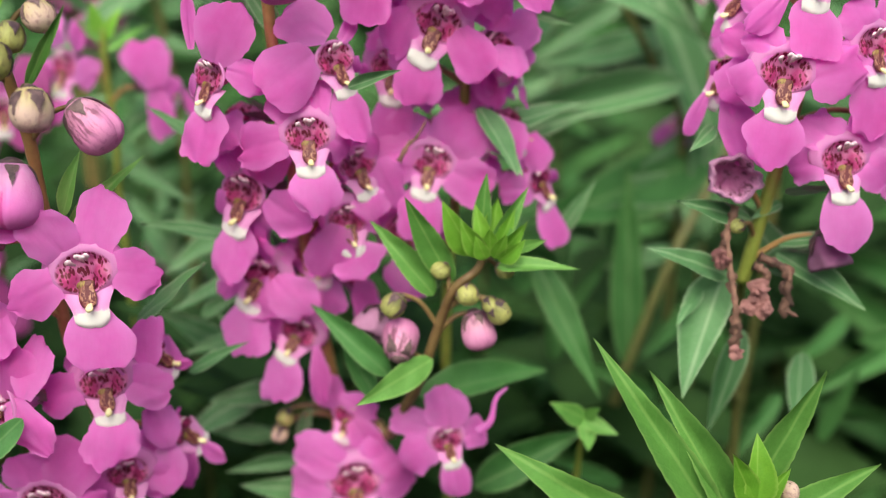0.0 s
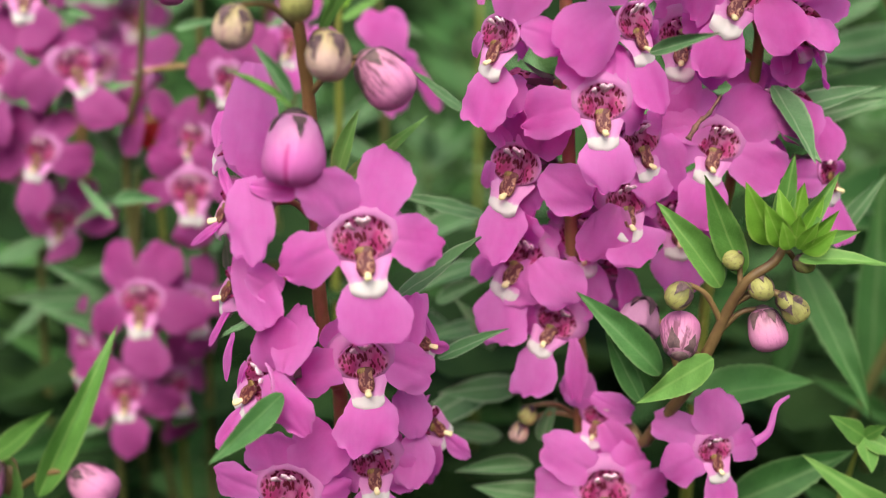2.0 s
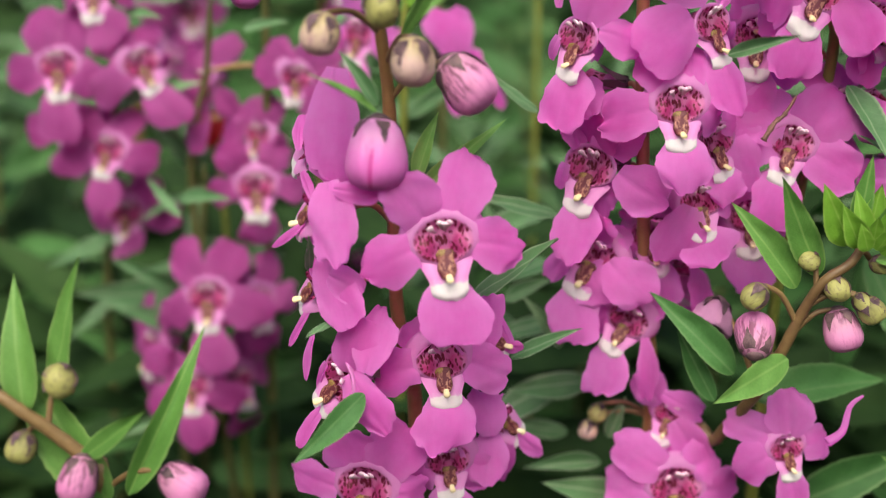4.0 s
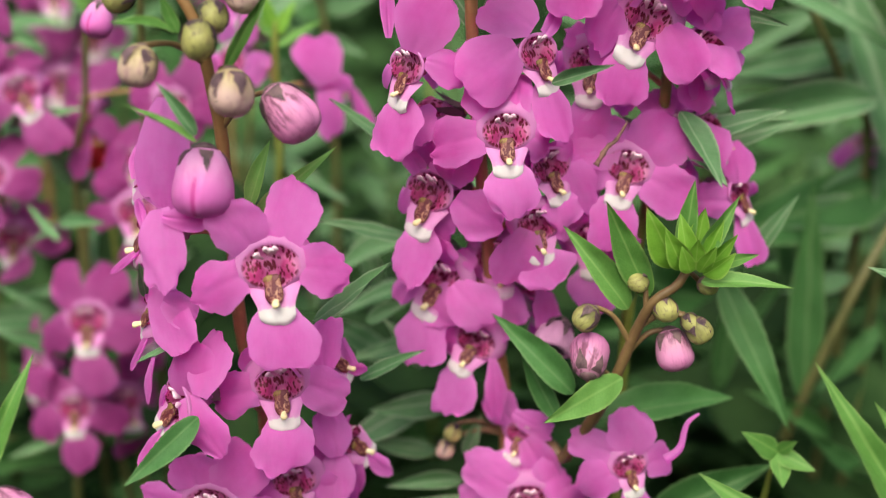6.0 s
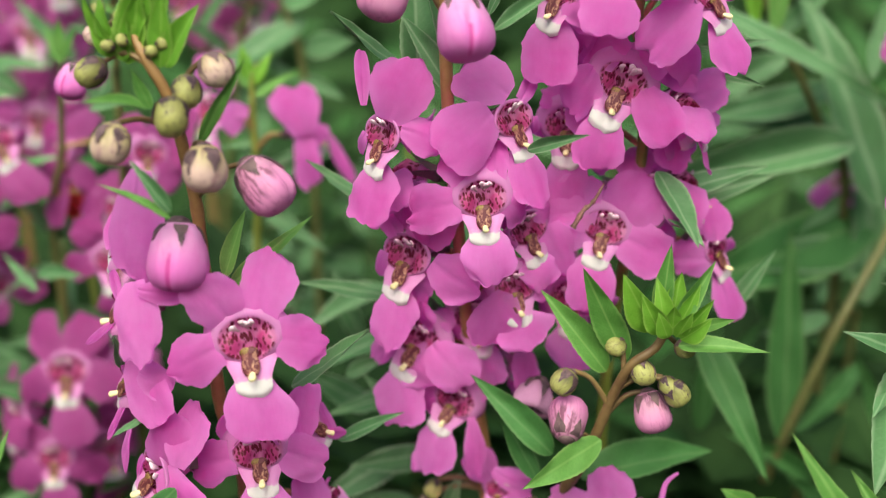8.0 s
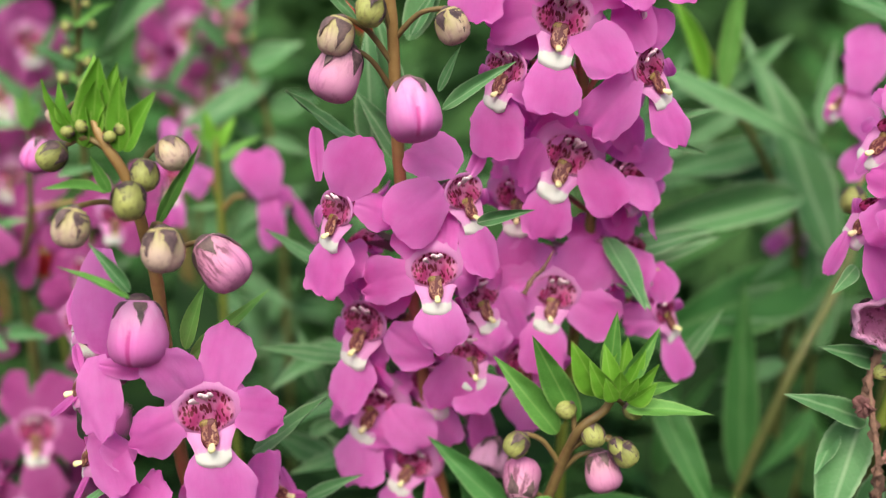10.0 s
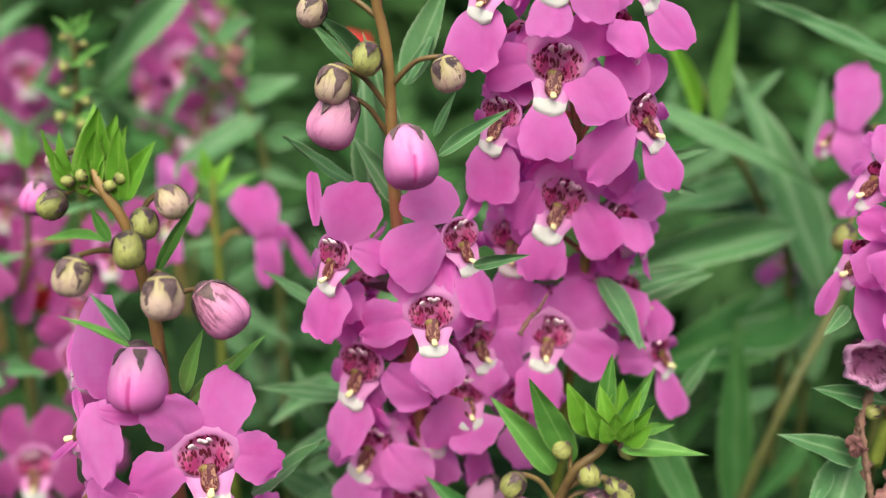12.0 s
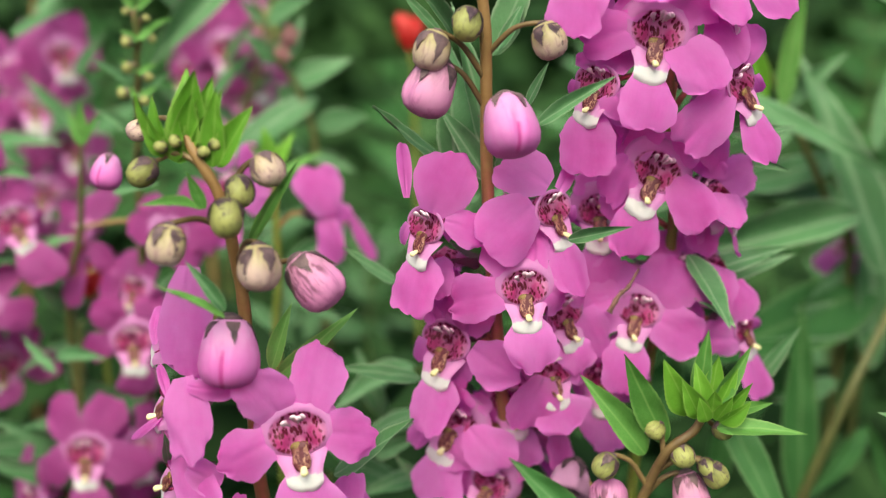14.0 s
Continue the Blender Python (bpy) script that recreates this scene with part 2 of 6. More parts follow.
WITHERED = mottled("withered_petal", (0.14, 0.032, 0.11), (0.54, 0.26, 0.47), 330, 0.7, 0.6, 0.0004)
WITHERED_INSIDE = bud_material("withered_inside", (0.42, 0.1, 0.3), (0.62, 0.3, 0.52), (0.1, 0.01, 0.04), 0.95)
DRY = mottled("dry_husk", (0.07, 0.035, 0.03), (0.27, 0.14, 0.11), 500, 0.8, 0.7, 0.0004)
RED = mottled("red_petal", (0.5, 0.012, 0.012), (0.66, 0.035, 0.03), 150, 0.55, glow=0.2)
SOIL = mottled("soil", (0.018, 0.012, 0.008), (0.06, 0.042, 0.028), 40, 0.95, 0.8, 0.004, edge=(0.3, 0.7), spread=0)


def leaf_material(name, dark, mid, rib, glow, gloss=0.48):
    """A leaf one unit long in its own space, with a pale midrib, side veins, blotches and fine relief."""
    m, t, b = material(name)
    co = t.nodes.new("ShaderNodeTexCoord").outputs["Object"]
    rnd = t.nodes.new("ShaderNodeObjectInfo").outputs["Random"]
    sep = t.nodes.new("ShaderNodeSeparateXYZ")
    t.links.new(co, sep.inputs[0])
    ax = math_node(t, "ABSOLUTE", sep.outputs[0])
    n1, n2 = noise_fac(t, co, 5, 4), noise_fac(t, co, 45, 4, 0.65)
    f = math_node(t, "ADD", math_node(t, "MULTIPLY", n1, 0.6), math_node(t, "MULTIPLY", rnd, 0.45))
    col = ramp(t, f, (0.2, dark), (0.8, mid))
    slope = math_node(t, "SUBTRACT", sep.outputs[1], math_node(t, "MULTIPLY", ax, 1.6))
    wave = math_node(t, "SINE", math_node(t, "ADD", math_node(t, "MULTIPLY", slope, 75), math_node(t, "MULTIPLY", n1, 6)))
    vein = math_node(t, "MULTIPLY", math_node(t, "SUBTRACT", wave, 0.78, True), 4.0, True)
    col = mix(t, "MIX", math_node(t, "MULTIPLY", vein, 0.05), col, rib)
    col = mix(t, "MULTIPLY", 0.35, col, ramp(t, n2, (0.3, (0.7, 0.72, 0.65)), (0.6, (1, 1, 1))))
    ribf = ramp(t, ax, (0.003, (1, 1, 1)), (0.012, (0, 0, 0)))
    col = mix(t, "MIX", math_node(t, "MULTIPLY", ribf, 0.45), col, rib)
    col = mix(t, "MIX", math_node(t, "MULTIPLY", rim_fac(t, 0.8), 0.75), col, rib)
    t.links.new(col, b.inputs["Base Color"])
    b.inputs["Roughness"].default_value = gloss
    b.inputs["Specular IOR Level"].default_value = 0.35
    height = math_node(t, "ADD", math_node(t, "MULTIPLY", vein, -0.5), n2)
    bump(t, b, height, 0.2, 0.0004)
    thin_glow(t, b, col, glow)
    return m


LEAF = leaf_material("leaf", (0.08, 0.205, 0.08), (0.165, 0.345, 0.15), (0.44, 0.57, 0.38), 0.3)
LEAF_YOUNG = leaf_material("leaf_young", (0.1, 0.26, 0.05), (0.18, 0.39, 0.09), (0.3, 0.48, 0.15), 0.3)
# Darker LEAF copy: shade of lower and back leaves put into its colour.
SHADED_LEAF = leaf_material("shaded_leaf", (0.036, 0.13, 0.031), (0.095, 0.26, 0.073), (0.18, 0.32, 0.125), 0.28, 0.6)
LEAF_TIP = leaf_material("leaf_tip", (0.14, 0.35, 0.03), (0.23, 0.47, 0.055), (0.36, 0.54, 0.12), 0.35)

# ---- mesh makers ----
MM = 0.001


def mesh_of(bm, name, *materials, smooth=True):
    bmesh.ops.recalc_face_normals(bm, faces=bm.faces)
    me = bpy.data.meshes.new(name)
    bm.to_mesh(me)
    bm.free()
    for m in materials:
        me.materials.append(m)
    if smooth:
        me.polygons.foreach_set("use_smooth", [True] * len(me.polygons))
    return me


def sheet(bm, rows, cols, top, thick, matrix=Matrix.Identity(4), under=None):
    """A lens of two skins over a grid: top(s, r) for s in 0..1 and r in -1..1; the skins meet at the edge."""
    a, b = [], []
    rim_of = bm.verts.layers.float.get("rim") or bm.verts.layers.float.new("rim")
    along_of = bm.verts.layers.float.get("along") or bm.verts.layers.float.new("along")
    for i in range(rows + 1):
        s = i / rows
        ra, rb = [], []
        for j in range(cols + 1):
            r = 2 * j / cols - 1
            p = Vector(top(s, r))
            ra.append(bm.verts.new(matrix @ p))
            ra[-1][rim_of] = max(abs(r), 1.0 if i == rows else 0.0)
            ra[-1][along_of] = s
            if i in (0, rows) or j in (0, cols):
                rb.append(ra[-1])
            else:
                rb.append(bm.verts.new(matrix @ (Vector(under(s, r)) if under else p - Vector((0, 0, thick(s, r))))))
                rb[-1][rim_of] = abs(r)
                rb[-1][along_of] = s
        a.append(ra), b.append(rb)
    rim = a[0] + [r[-1] for r in a[1:]] + a[-1][-2::-1] + [r[0] for r in a[-2::-1]]
    for i in range(rows):
        for j in range(cols):
            bm.faces.new((a[i][j], a[i][j + 1], a[i + 1][j + 1], a[i + 1][j]))
            q = (b[i][j], b[i + 1][j], b[i + 1][j + 1], b[i][j + 1])
            if len(set(q)) == 4 and set(q) != {a[i][j], a[i][j + 1], a[i + 1][j + 1], a[i + 1][j]}:
                bm.faces.new(q)
    for p, q in zip(rim, rim[1:]):
        e = bm.edges.get((p, q))
        if e:
            e.smooth = False


def petal_mesh(seed, root, ang, length, width, tilt, dome=1.2, curl=1.5, ruffle=0.06, base=0.4, mat=None, roll=0, sink=0.62):
    """A rounded petal, in millimetres of the flower: it grows from root towards ang (degrees from up, clockwise)."""
    rng = random.Random(seed)
    ph = [rng.uniform(0, 6.28) for _ in range(6)]
    notch = rng.uniform(-0.4, 0.4)

    blunt = rng.uniform(2.1, 3.4)
    lean = rng.uniform(-0.13, 0.13)
    broad = rng.uniform(0.46, 0.62)

    def top(s, r):
        k = 1 - (1 - s) ** 1.7
        if k < broad:
            h = base + (1 - base) * math.sin(math.pi / 2 * k / broad)
        else:
            h = math.sqrt(max(0.0, 1 - (0.993 * (k - broad) / (1 - broad)) ** blunt))
        w = h * r
        h *= width / 2
        edge = 1 + ruffle * (1.25 * math.sin(2.2 * r + ph[0] + 5 * k) + 0.75 * math.sin(7 * r + 9 * k + ph[1]) + 0.35 * abs(r) ** 3 * math.sin(29 * k + ph[2]))
        frill = noise.noise((3.1 * w + ph[0], 3.1 * k, ph[1])) * 1.2 + 0.6 * noise.noise((8 * w, 8 * k, ph[2]))
        edge *= 1 + 1.3 * ruffle * frill * abs(r)
        x = h * r * edge + lean * k * k * length
        soft = min(1.0, 3 * (1 - k))
        y = k * length * (1 + 0.75 * ruffle * frill * k + ruffle * (0.7 * math.sin(4 * w + ph[2]) * k + 0.3 * math.sin(11 * w + ph[4]) * k * k) - 0.02 * k ** 4 * math.exp(-((w - notch * 0.5) / 0.16) ** 2))
        z = dome * (1 - r * r) * math.sin(math.pi * min(1, k)) - curl * k * k + ruffle * 10 * abs(r) * math.sin(4 * k + 2.6 * r + ph[3]) * k * soft
        z += ruffle * 5 * r * r * math.sin(11 * k + 5 * r + ph[4]) * k
        z += 0.16 * math.sin(9 * x / width + ph[5]) * k * soft - 0.25 * math.exp(-(r / 0.14) ** 2) * (1 - k) - sink * math.exp(-k / 0.16)
        return x, y, z

    bm = bmesh.new()
    m = Matrix.Scale(MM, 4) @ Matrix.Translation(root) @ Matrix.Rotation(-radians(ang), 4, "Z") @ Matrix.Rotation(radians(tilt), 4, "X") @ Matrix.Rotation(radians(roll), 4, "Y")
    sheet(bm, 18, 18, top, lambda s, r: 0.3 * (1.15 - s), m)
    bmesh.ops.remove_doubles(bm, verts=bm.verts, dist=1e-6)
    return mesh_of(bm, "petal", mat or PETAL)


def revolve(bm, profile, n=14, squash=(1, 1), matrix=Matrix.Identity(4), wob=None):
    """A turned form: profile of (radius, z) pairs round z."""
    rings = []
    for r, z in profile:
        ring = []
        for k in range(n):
            a = 2 * math.pi * k / n
            w = wob(a, z) if wob else 1
            ring.append(bm.verts.new(matrix @ Vector((r * w * squash[0] * math.cos(a), r * w * squash[1] * math.sin(a), z))))
        rings.append(ring)
    for p, q in zip(rings, rings[1:]):
        for k in range(n):
            bm.faces.new((p[k], p[(k + 1) % n], q[(k + 1) % n], q[k]))
    for ring in (rings[0][::-1], rings[-1]):
        bm.faces.new(ring)


def tube_mesh(points, r0, r1, mat, n=8, name="stem", nodes=0.0):
    """A tapered stalk along points, swollen a little at its nodes."""
    bm = bmesh.new()
    pts = [Vector(p) for p in points]
    fine = []
    for i in range(len(pts) - 1):
        p0, p1, p2, p3 = pts[max(i - 1, 0)], pts[i], pts[i + 1], pts[min(i + 2, len(pts) - 1)]
        steps = 6
        for k in range(steps):
            u = k / steps
            fine.append(0.5 * (2 * p1 + (p2 - p0) * u + (2 * p0 - 5 * p1 + 4 * p2 - p3) * u * u + (3 * p1 - p0 - 3 * p2 + p3) * u ** 3))
    fine.append(pts[-1])
    rings = []
    for i, p in enumerate(fine):
        d = (fine[min(i + 1, len(fine) - 1)] - fine[max(i - 1, 0)]).normalized()
        q = d.to_track_quat("Z", "Y").to_matrix()
        r = r0 + (r1 - r0) * i / (len(fine) - 1)
        if nodes and i > len(fine) - 4:
            r *= 0.35 + 0.2 * (len(fine) - 1 - i)
        r *= 1 + nodes * (1 if i % 4 == 0 else 0)
        rings.append([bm.verts.new(p + q @ Vector((r * math.cos(a), r * math.sin(a), 0))) for a in (2 * math.pi * k / n for k in range(n))])
    for p, q in zip(rings, rings[1:]):
        for k in range(n):
            bm.faces.new((p[k], p[(k + 1) % n], q[(k + 1) % n], q[k]))
    bm.faces.new(rings[0][::-1]), bm.faces.new(rings[-1])
    return mesh_of(bm, name, mat), fine


def hang(name, mesh, parent, m=None, label=""):
    """Links a mesh as one part under a thing or a part."""
    ob = new(name, mesh)
    ob.parent = parent
    if parent.parent is None:
        ob.matrix_parent_inverse = Matrix.Translation(-parent.location)
    if m is not None:
        ob.matrix_basis = m
    if label:
        ob["label"] = label
    return ob


# ---- one flower: two upper, two side and one lower petal round a spotted throat ----
def throat_mesh(collar=5.9):
    """A shallow bowl with two swollen, spotted cheeks, its collar running out under the petals and its tube behind."""
    bm = bmesh.new()
    rings = [(5.9, -0.9), (5.4, -0.5), (4.9, -0.1), (4.45, 0.12), (4.1, 0.14), (3.8, -0.02), (3.45, -0.4), (3.0, -0.8), (2.45, -1.15), (1.9, -1.4), (1.3, -1.55), (0.7, -1.6)]
    rings = [(min(r, collar), z) for r, z in rings if r < collar + 0.9]
    n, made = 40, []
    for r, z in rings:
        ring = []
        for k in range(n):
            a = 2 * math.pi * k / n
            x, y = r * math.cos(a), r * 0.75 * math.sin(a) - 0.8 + 0.4 * max(0.0, r - 3.8)
            cheek = 1.6 * math.exp(-(((abs(x) - 2.15) / 1.15) ** 2 + ((y + 1.35) / 1.5) ** 2)) if r < 3.9 else 0
            ring.append(bm.verts.new(Vector((x, y, z + cheek)) * MM))
        made.append(ring)
    for p, q in zip(made, made[1:]):
        for k in range(n):
            bm.faces.new((p[k], p[(k + 1) % n], q[(k + 1) % n], q[k]))
    bm.faces.new(made[-1])
    back = [bm.verts.new(Vector((v.co.x * 0.85, v.co.y * 0.85, v.co.z - 0.0006))) for v in made[0]]
    tail = [bm.verts.new(Vector((0.9 * math.cos(2 * math.pi * k / n), 0.9 * math.sin(2 * math.pi * k / n), -6.0)) * MM) for k in range(n)]
    for k in range(n):
        bm.faces.new((made[0][(k + 1) % n], made[0][k], back[k], back[(k + 1) % n]))
        bm.faces.new((back[(k + 1) % n], back[k], tail[k], tail[(k + 1) % n]))
    bm.faces.new(tail)
    return mesh_of(bm, "throat", THROAT)


def pouch_mesh(seed):
    """The bulging lip below the throat: a channel that ends in a white, blunt chin."""
    rng = random.Random(seed)
    ph = rng.uniform(0, 6)
    bm = bmesh.new()

    def top(s, r):
        taper = min(1.0, s / 0.7)
        w = 3.95 - 1.55 * taper * taper * (3 - 2 * taper) + 0.12 * math.sin(5 * s + ph)
        y = -2.7 - 6.1 * s
        z = -0.1 + 1.45 * math.sin(math.pi / 2 * min(1.0, s / 0.7)) - (0.75 * ((s - 0.84) / 0.16) ** 2 if s > 0.84 else 0)
        z -= 0.6 * abs(r) ** 3 * (1.5 - 0.8 * s)
        z -= 0.95 * math.exp(-(r / 0.45) ** 2) * (1 - s ** 2)
        return w * r * (1 - 0.1 * max(0.0, s - 0.85) / 0.15), y + 0.22 * math.sin(3 * r + ph) * s + 0.35 * r ** 6 * s + 0.3 * math.exp(-(r / 0.25) ** 2) * s ** 6, z

    sheet(bm, 14, 14, top, lambda s, r: 0.7, Matrix.Scale(MM, 4))
    return mesh_of(bm, "lip", POUCH)


def tooth_mesh():
    """The spotted hood that lies in the lip's channel."""
    bm = bmesh.new()
    m = Matrix.Scale(MM, 4) @ Matrix.Translation((0, -2.25, 0.45)) @ Matrix.Rotation(radians(78), 4, "X")
    prof = [(0.7, -0.4), (1.15, -0.15), (1.3, 0.35), (1.0, 0.9), (1.2, 1.6), (1.32, 2.4), (1.1, 3.0), (0.8, 3.45), (0.3, 3.7)]
    revolve(bm, prof, 18, (1, 0.3), m, lambda a, z: 1 + 0.05 * math.sin(4 * a + 2 * z) - 0.35 * abs(math.sin(a)) ** 8)
    return mesh_of(bm, "tooth", TOOTH)


def anther_mesh(seed):
    rng = random.Random(seed)
    bm = bmesh.new()
    for k in range(4):
        a = -0.6 + 0.4 * k + rng.uniform(-0.16, 0.16)
        m = Matrix.Scale(MM, 4) @ Matrix.Translation((2.2 * math.sin(a), 2.3 * math.cos(a) - 0.8 + rng.uniform(-0.4, 0.2), 1.0)) @ Matrix.Rotation(-a, 4, "Z") @ Matrix.Rotation(radians(-35), 4, "X")
        revolve(bm, [(0.16, -1.3), (0.24, -0.6), (0.38, -0.1), (0.46, 0.35), (0.36, 0.7), (0.12, 0.85)], 8, (1, 0.6), m, lambda q, z: 1 + 0.18 * math.sin(2 * q + 4 * z))
    return mesh_of(bm, "stamen", ANTHER)


def pollen_mesh():
    bm = bmesh.new()
    m = Matrix.Scale(MM, 4) @ Matrix.Translation((0.15, -5.6, 1.75)) @ Matrix.Rotation(radians(24), 4, "X")
    revolve(bm, [(0.3, -1.0), (0.42, -0.4), (0.5, 0.2), (0.55, 0.6), (0.4, 0.9), (0.12, 1.0)], 10, (1, 0.75), m, lambda q, z: 1 + 0.12 * math.sin(3 * q + 2 * z))
    return mesh_of(bm, "pollen_tip", POLLEN)


def flower_kit(seed, mat, back=0.0, spread=(-34, 31, -107, 104, 178), grow=(1, 1, 1, 1, 1), slim=(1, 1, 1, 1, 1), rolls=(0, 0, 0, 0, 0)):
    """back: degrees by which the side and upper petals are folded backwards; grow and slim: each petal's length and width."""
    rng = random.Random(seed)
    j = lambda a: rng.uniform(-a, a)
    kit = []
    ruffle = 0.05 + 0.05 * rng.random()
    roots = ((-2.3, 2.9, 0.47), (2.3, 2.9, 0.37), (-4.1, -0.8, 0.45), (4.1, -0.8, 0.45), (0.2, -6.0, 0.3))
    sizes = ((7.2, 7.4, -4 - 0.6 * back, 0.5, 0.8), (7.2, 7.4, -4 - 0.6 * back, 0.5, 0.8), (6.2, 6.8, 0 - back, 0.4, 1.0), (6.2, 6.8, 0 - back, 0.4, 1.0), (7.0, 8.0, 2 - 0.3 * back, 0.7, 0.2))
    for k, (root, (length, width, tilt, dome, curl)) in enumerate(zip(roots, sizes)):
        name = ("upper_petal", "upper_petal", "side_petal", "side_petal", "lower_petal")[k]
        kit.append((name, petal_mesh(seed + 1 + k, root, spread[k] + j(9), length * grow[k] + j(1.0), width * slim[k] + j(1.0), tilt + j(13), dome, curl + j(1.3), ruffle, 0.62, mat, rolls[k])))
    kit.append(("lip", pouch_mesh(seed + 6)))
    kit.append(("tooth", TOOTH_MESH))
    kit.append(("stamen", anther_mesh(seed + 7)))
    kit.append(("pollen_tip", POLLEN_MESH))
    return kit


THROAT_SLIM = throat_mesh(4.35)
THROAT_TINY = throat_mesh(2.6)
THROAT_MESH, TOOTH_MESH, POLLEN_MESH = throat_mesh(), tooth_mesh(), pollen_mesh()
KITS = [flower_kit(100 + 37 * k, PETAL) for k in range(7)]
KITS.append(flower_kit(1500, PETAL, 0, (-48, 14, -122, 92, 176), (1, 1.1, 1.08, 0.88, 0.95), (1.05, 0.8, 0.95, 0.98, 1.05)))
KITS += [flower_kit(1500 + 41 * k, PETAL, 0, a) for k, a in ((1, (-46, 24, -114, 72, 175)), (2, (-25, 40, -100, 118, 180)), (6, (-40, 36, -112, 120, 176)))]
KITS.append(flower_kit(2100, PETAL, 0, (-18, 40, -152, 108, 178), (1.15, 1, 0.6, 1, 1), (1.1, 1, 0.65, 1, 0.9)))
FOLDED_KITS = {
    1: [flower_kit(500 + 37 * k, PETAL, 18, (-32, 32, -148, 148, 178), (1, 1.05, 0.8, 1.15, 0.8), (1, 1.05, 0.8, 1.15, 0.75), (22, 48, -20, -62, 0)) for k in range(4)],
    -1: [flower_kit(700 + 37 * k, PETAL, 18, (-32, 32, -148, 148, 178), (1.05, 1, 1.15, 0.8, 0.8), (1.05, 1, 1.15, 0.8, 0.75), (-48, -22, 62, 20, 0)) for k in range(4)],
}
SHADED_KITS = [flower_kit(900 + 37 * k, PETAL_SHADED) for k in range(4)]
PART_LABEL = {"lip": "white-tipped swollen lip", "tooth": "golden brown spotted tooth", "stamen": "pale pink stamens", "pollen_tip": "pale yellow pollen tip"}
STALKS = {}


def facing(place, yaw, pitch, roll, size=1.0):
    """Local z looks out of the flower towards -y turned by yaw to the right and pitch upwards."""
    turn = Matrix.Rotation(radians(yaw), 4, "Z") @ Matrix.Rotation(radians(90 - pitch), 4, "X") @ Matrix.Rotation(radians(-roll), 4, "Z")
    return Matrix.Translation(place) @ turn @ Matrix.Scale(size, 4)


def p3(x, y, z):
    return Vector((x, y, z)) * MM


def nearest_on(plant, place, drop):
    best = min(STALKS[plant.name], key=lambda q: (q - (place - Vector((0, 0, drop)))).length)
    return best


def pedicel(plant, place, back, drop=0.006, mat=None, r=0.00045):
    start = nearest_on(plant, place, drop)
    mid = (start + back) / 2 + Vector((0, 0, 0.0015))
    me, _ = tube_mesh((start, mid, back), r * 1.2, r, mat or STEM, 6, "pedicel")
    hang("pedicel", me, plant)


ROOTS = {"upper_left": (-2.1, 2.05, 0.5), "upper_right": (2.1, 2.05, 0.42), "left": (-3.9, -1.4, 0.5), "right": (3.9, -1.4, 0.45), "lower": (0.1, -6.0, 0.0)}
PETAL_NAME = {"upper_left": "upper_petal", "upper_right": "upper_petal", "left": "side_petal", "right": "side_petal", "lower": "lower_petal"}
COUNT = [0]


def placed_petal(ob, m, mat, side, tip, width, roll=0, foot=None, curl=0.9):
    """A petal of its own size from its root on the throat, or from foot, to tip (millimetres in the bed)."""
    COUNT[0] += 1
    rng = random.Random(7000 + COUNT[0])
    a, b = p3(*foot) if foot else m @ (Vector(ROOTS[side]) * MM), p3(*tip)
    along = b - a
    length = along.length / MM
    along.normalize()
    own = 0.1 if foot and abs(m.to_euler().z) > 0.7 else 0.45
    ref = (m.to_3x3() @ Vector((0, 0, 1))).normalized() * own + Vector((0, -0.94, 0.34)) * (1 - own)
    up = (ref - along * ref.dot(along)).normalized()
    up = Matrix.Rotation(radians(roll), 3, along) @ up
    lay = Matrix((along.cross(up), along, up)).transposed().to_4x4()
    lay.translation = a
    me = petal_mesh(8000 + COUNT[0], (0, 0, 0), 0, length * 1.03, width, 0, rng.uniform(-0.02, 0.09) * width, curl * rng.uniform(0.4, 1.9), rng.uniform(0.04, 0.075) if width > 3 else 0.02, 0.45 if side == "lower" else (0.4 if foot else 0.72), mat, sink=0.55 if width > 3 else 0.2)
    hang(PETAL_NAME[side], me, ob, m.inverted() @ lay)


def flower(plant, x, y, z, yaw=0, pitch=12, roll=0, size=1.0, kit=0, deep=False, without=(), petals=()):
    place = p3(x, y, z)
    m = facing(place, yaw, pitch, roll, size)
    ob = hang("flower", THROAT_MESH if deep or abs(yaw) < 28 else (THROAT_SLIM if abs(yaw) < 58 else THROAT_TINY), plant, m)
    # deep picks the petals that carry shade in their colour.
    kits = SHADED_KITS if deep else (FOLDED_KITS[1 if yaw < 0 else -1] if abs(yaw) >= 50 else KITS)
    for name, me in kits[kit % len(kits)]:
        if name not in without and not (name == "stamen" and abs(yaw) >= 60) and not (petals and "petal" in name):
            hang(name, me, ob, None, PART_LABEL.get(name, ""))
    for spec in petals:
        placed_petal(ob, m, PETAL_SHADED if deep else PETAL, *spec)
    hang("calyx", CALYX_MESH, ob, None, "dark five-pointed calyx")
    pedicel(plant, place, m @ Vector((0, 0, -0.0065)))
    return ob


# ---- buds ----
ROUND = ((0.1, -0.5), (0.3, -0.46), (0.44, -0.28), (0.5, 0.0), (0.48, 0.22), (0.38, 0.42), (0.24, 0.52), (0.06, 0.55))
PLUMP = ((0.1, -0.56), (0.27, -0.52), (0.37, -0.4), (0.44, -0.2), (0.49, 0.02), (0.505, 0.2), (0.47, 0.36), (0.37, 0.49), (0.22, 0.56), (0.06, 0.585))


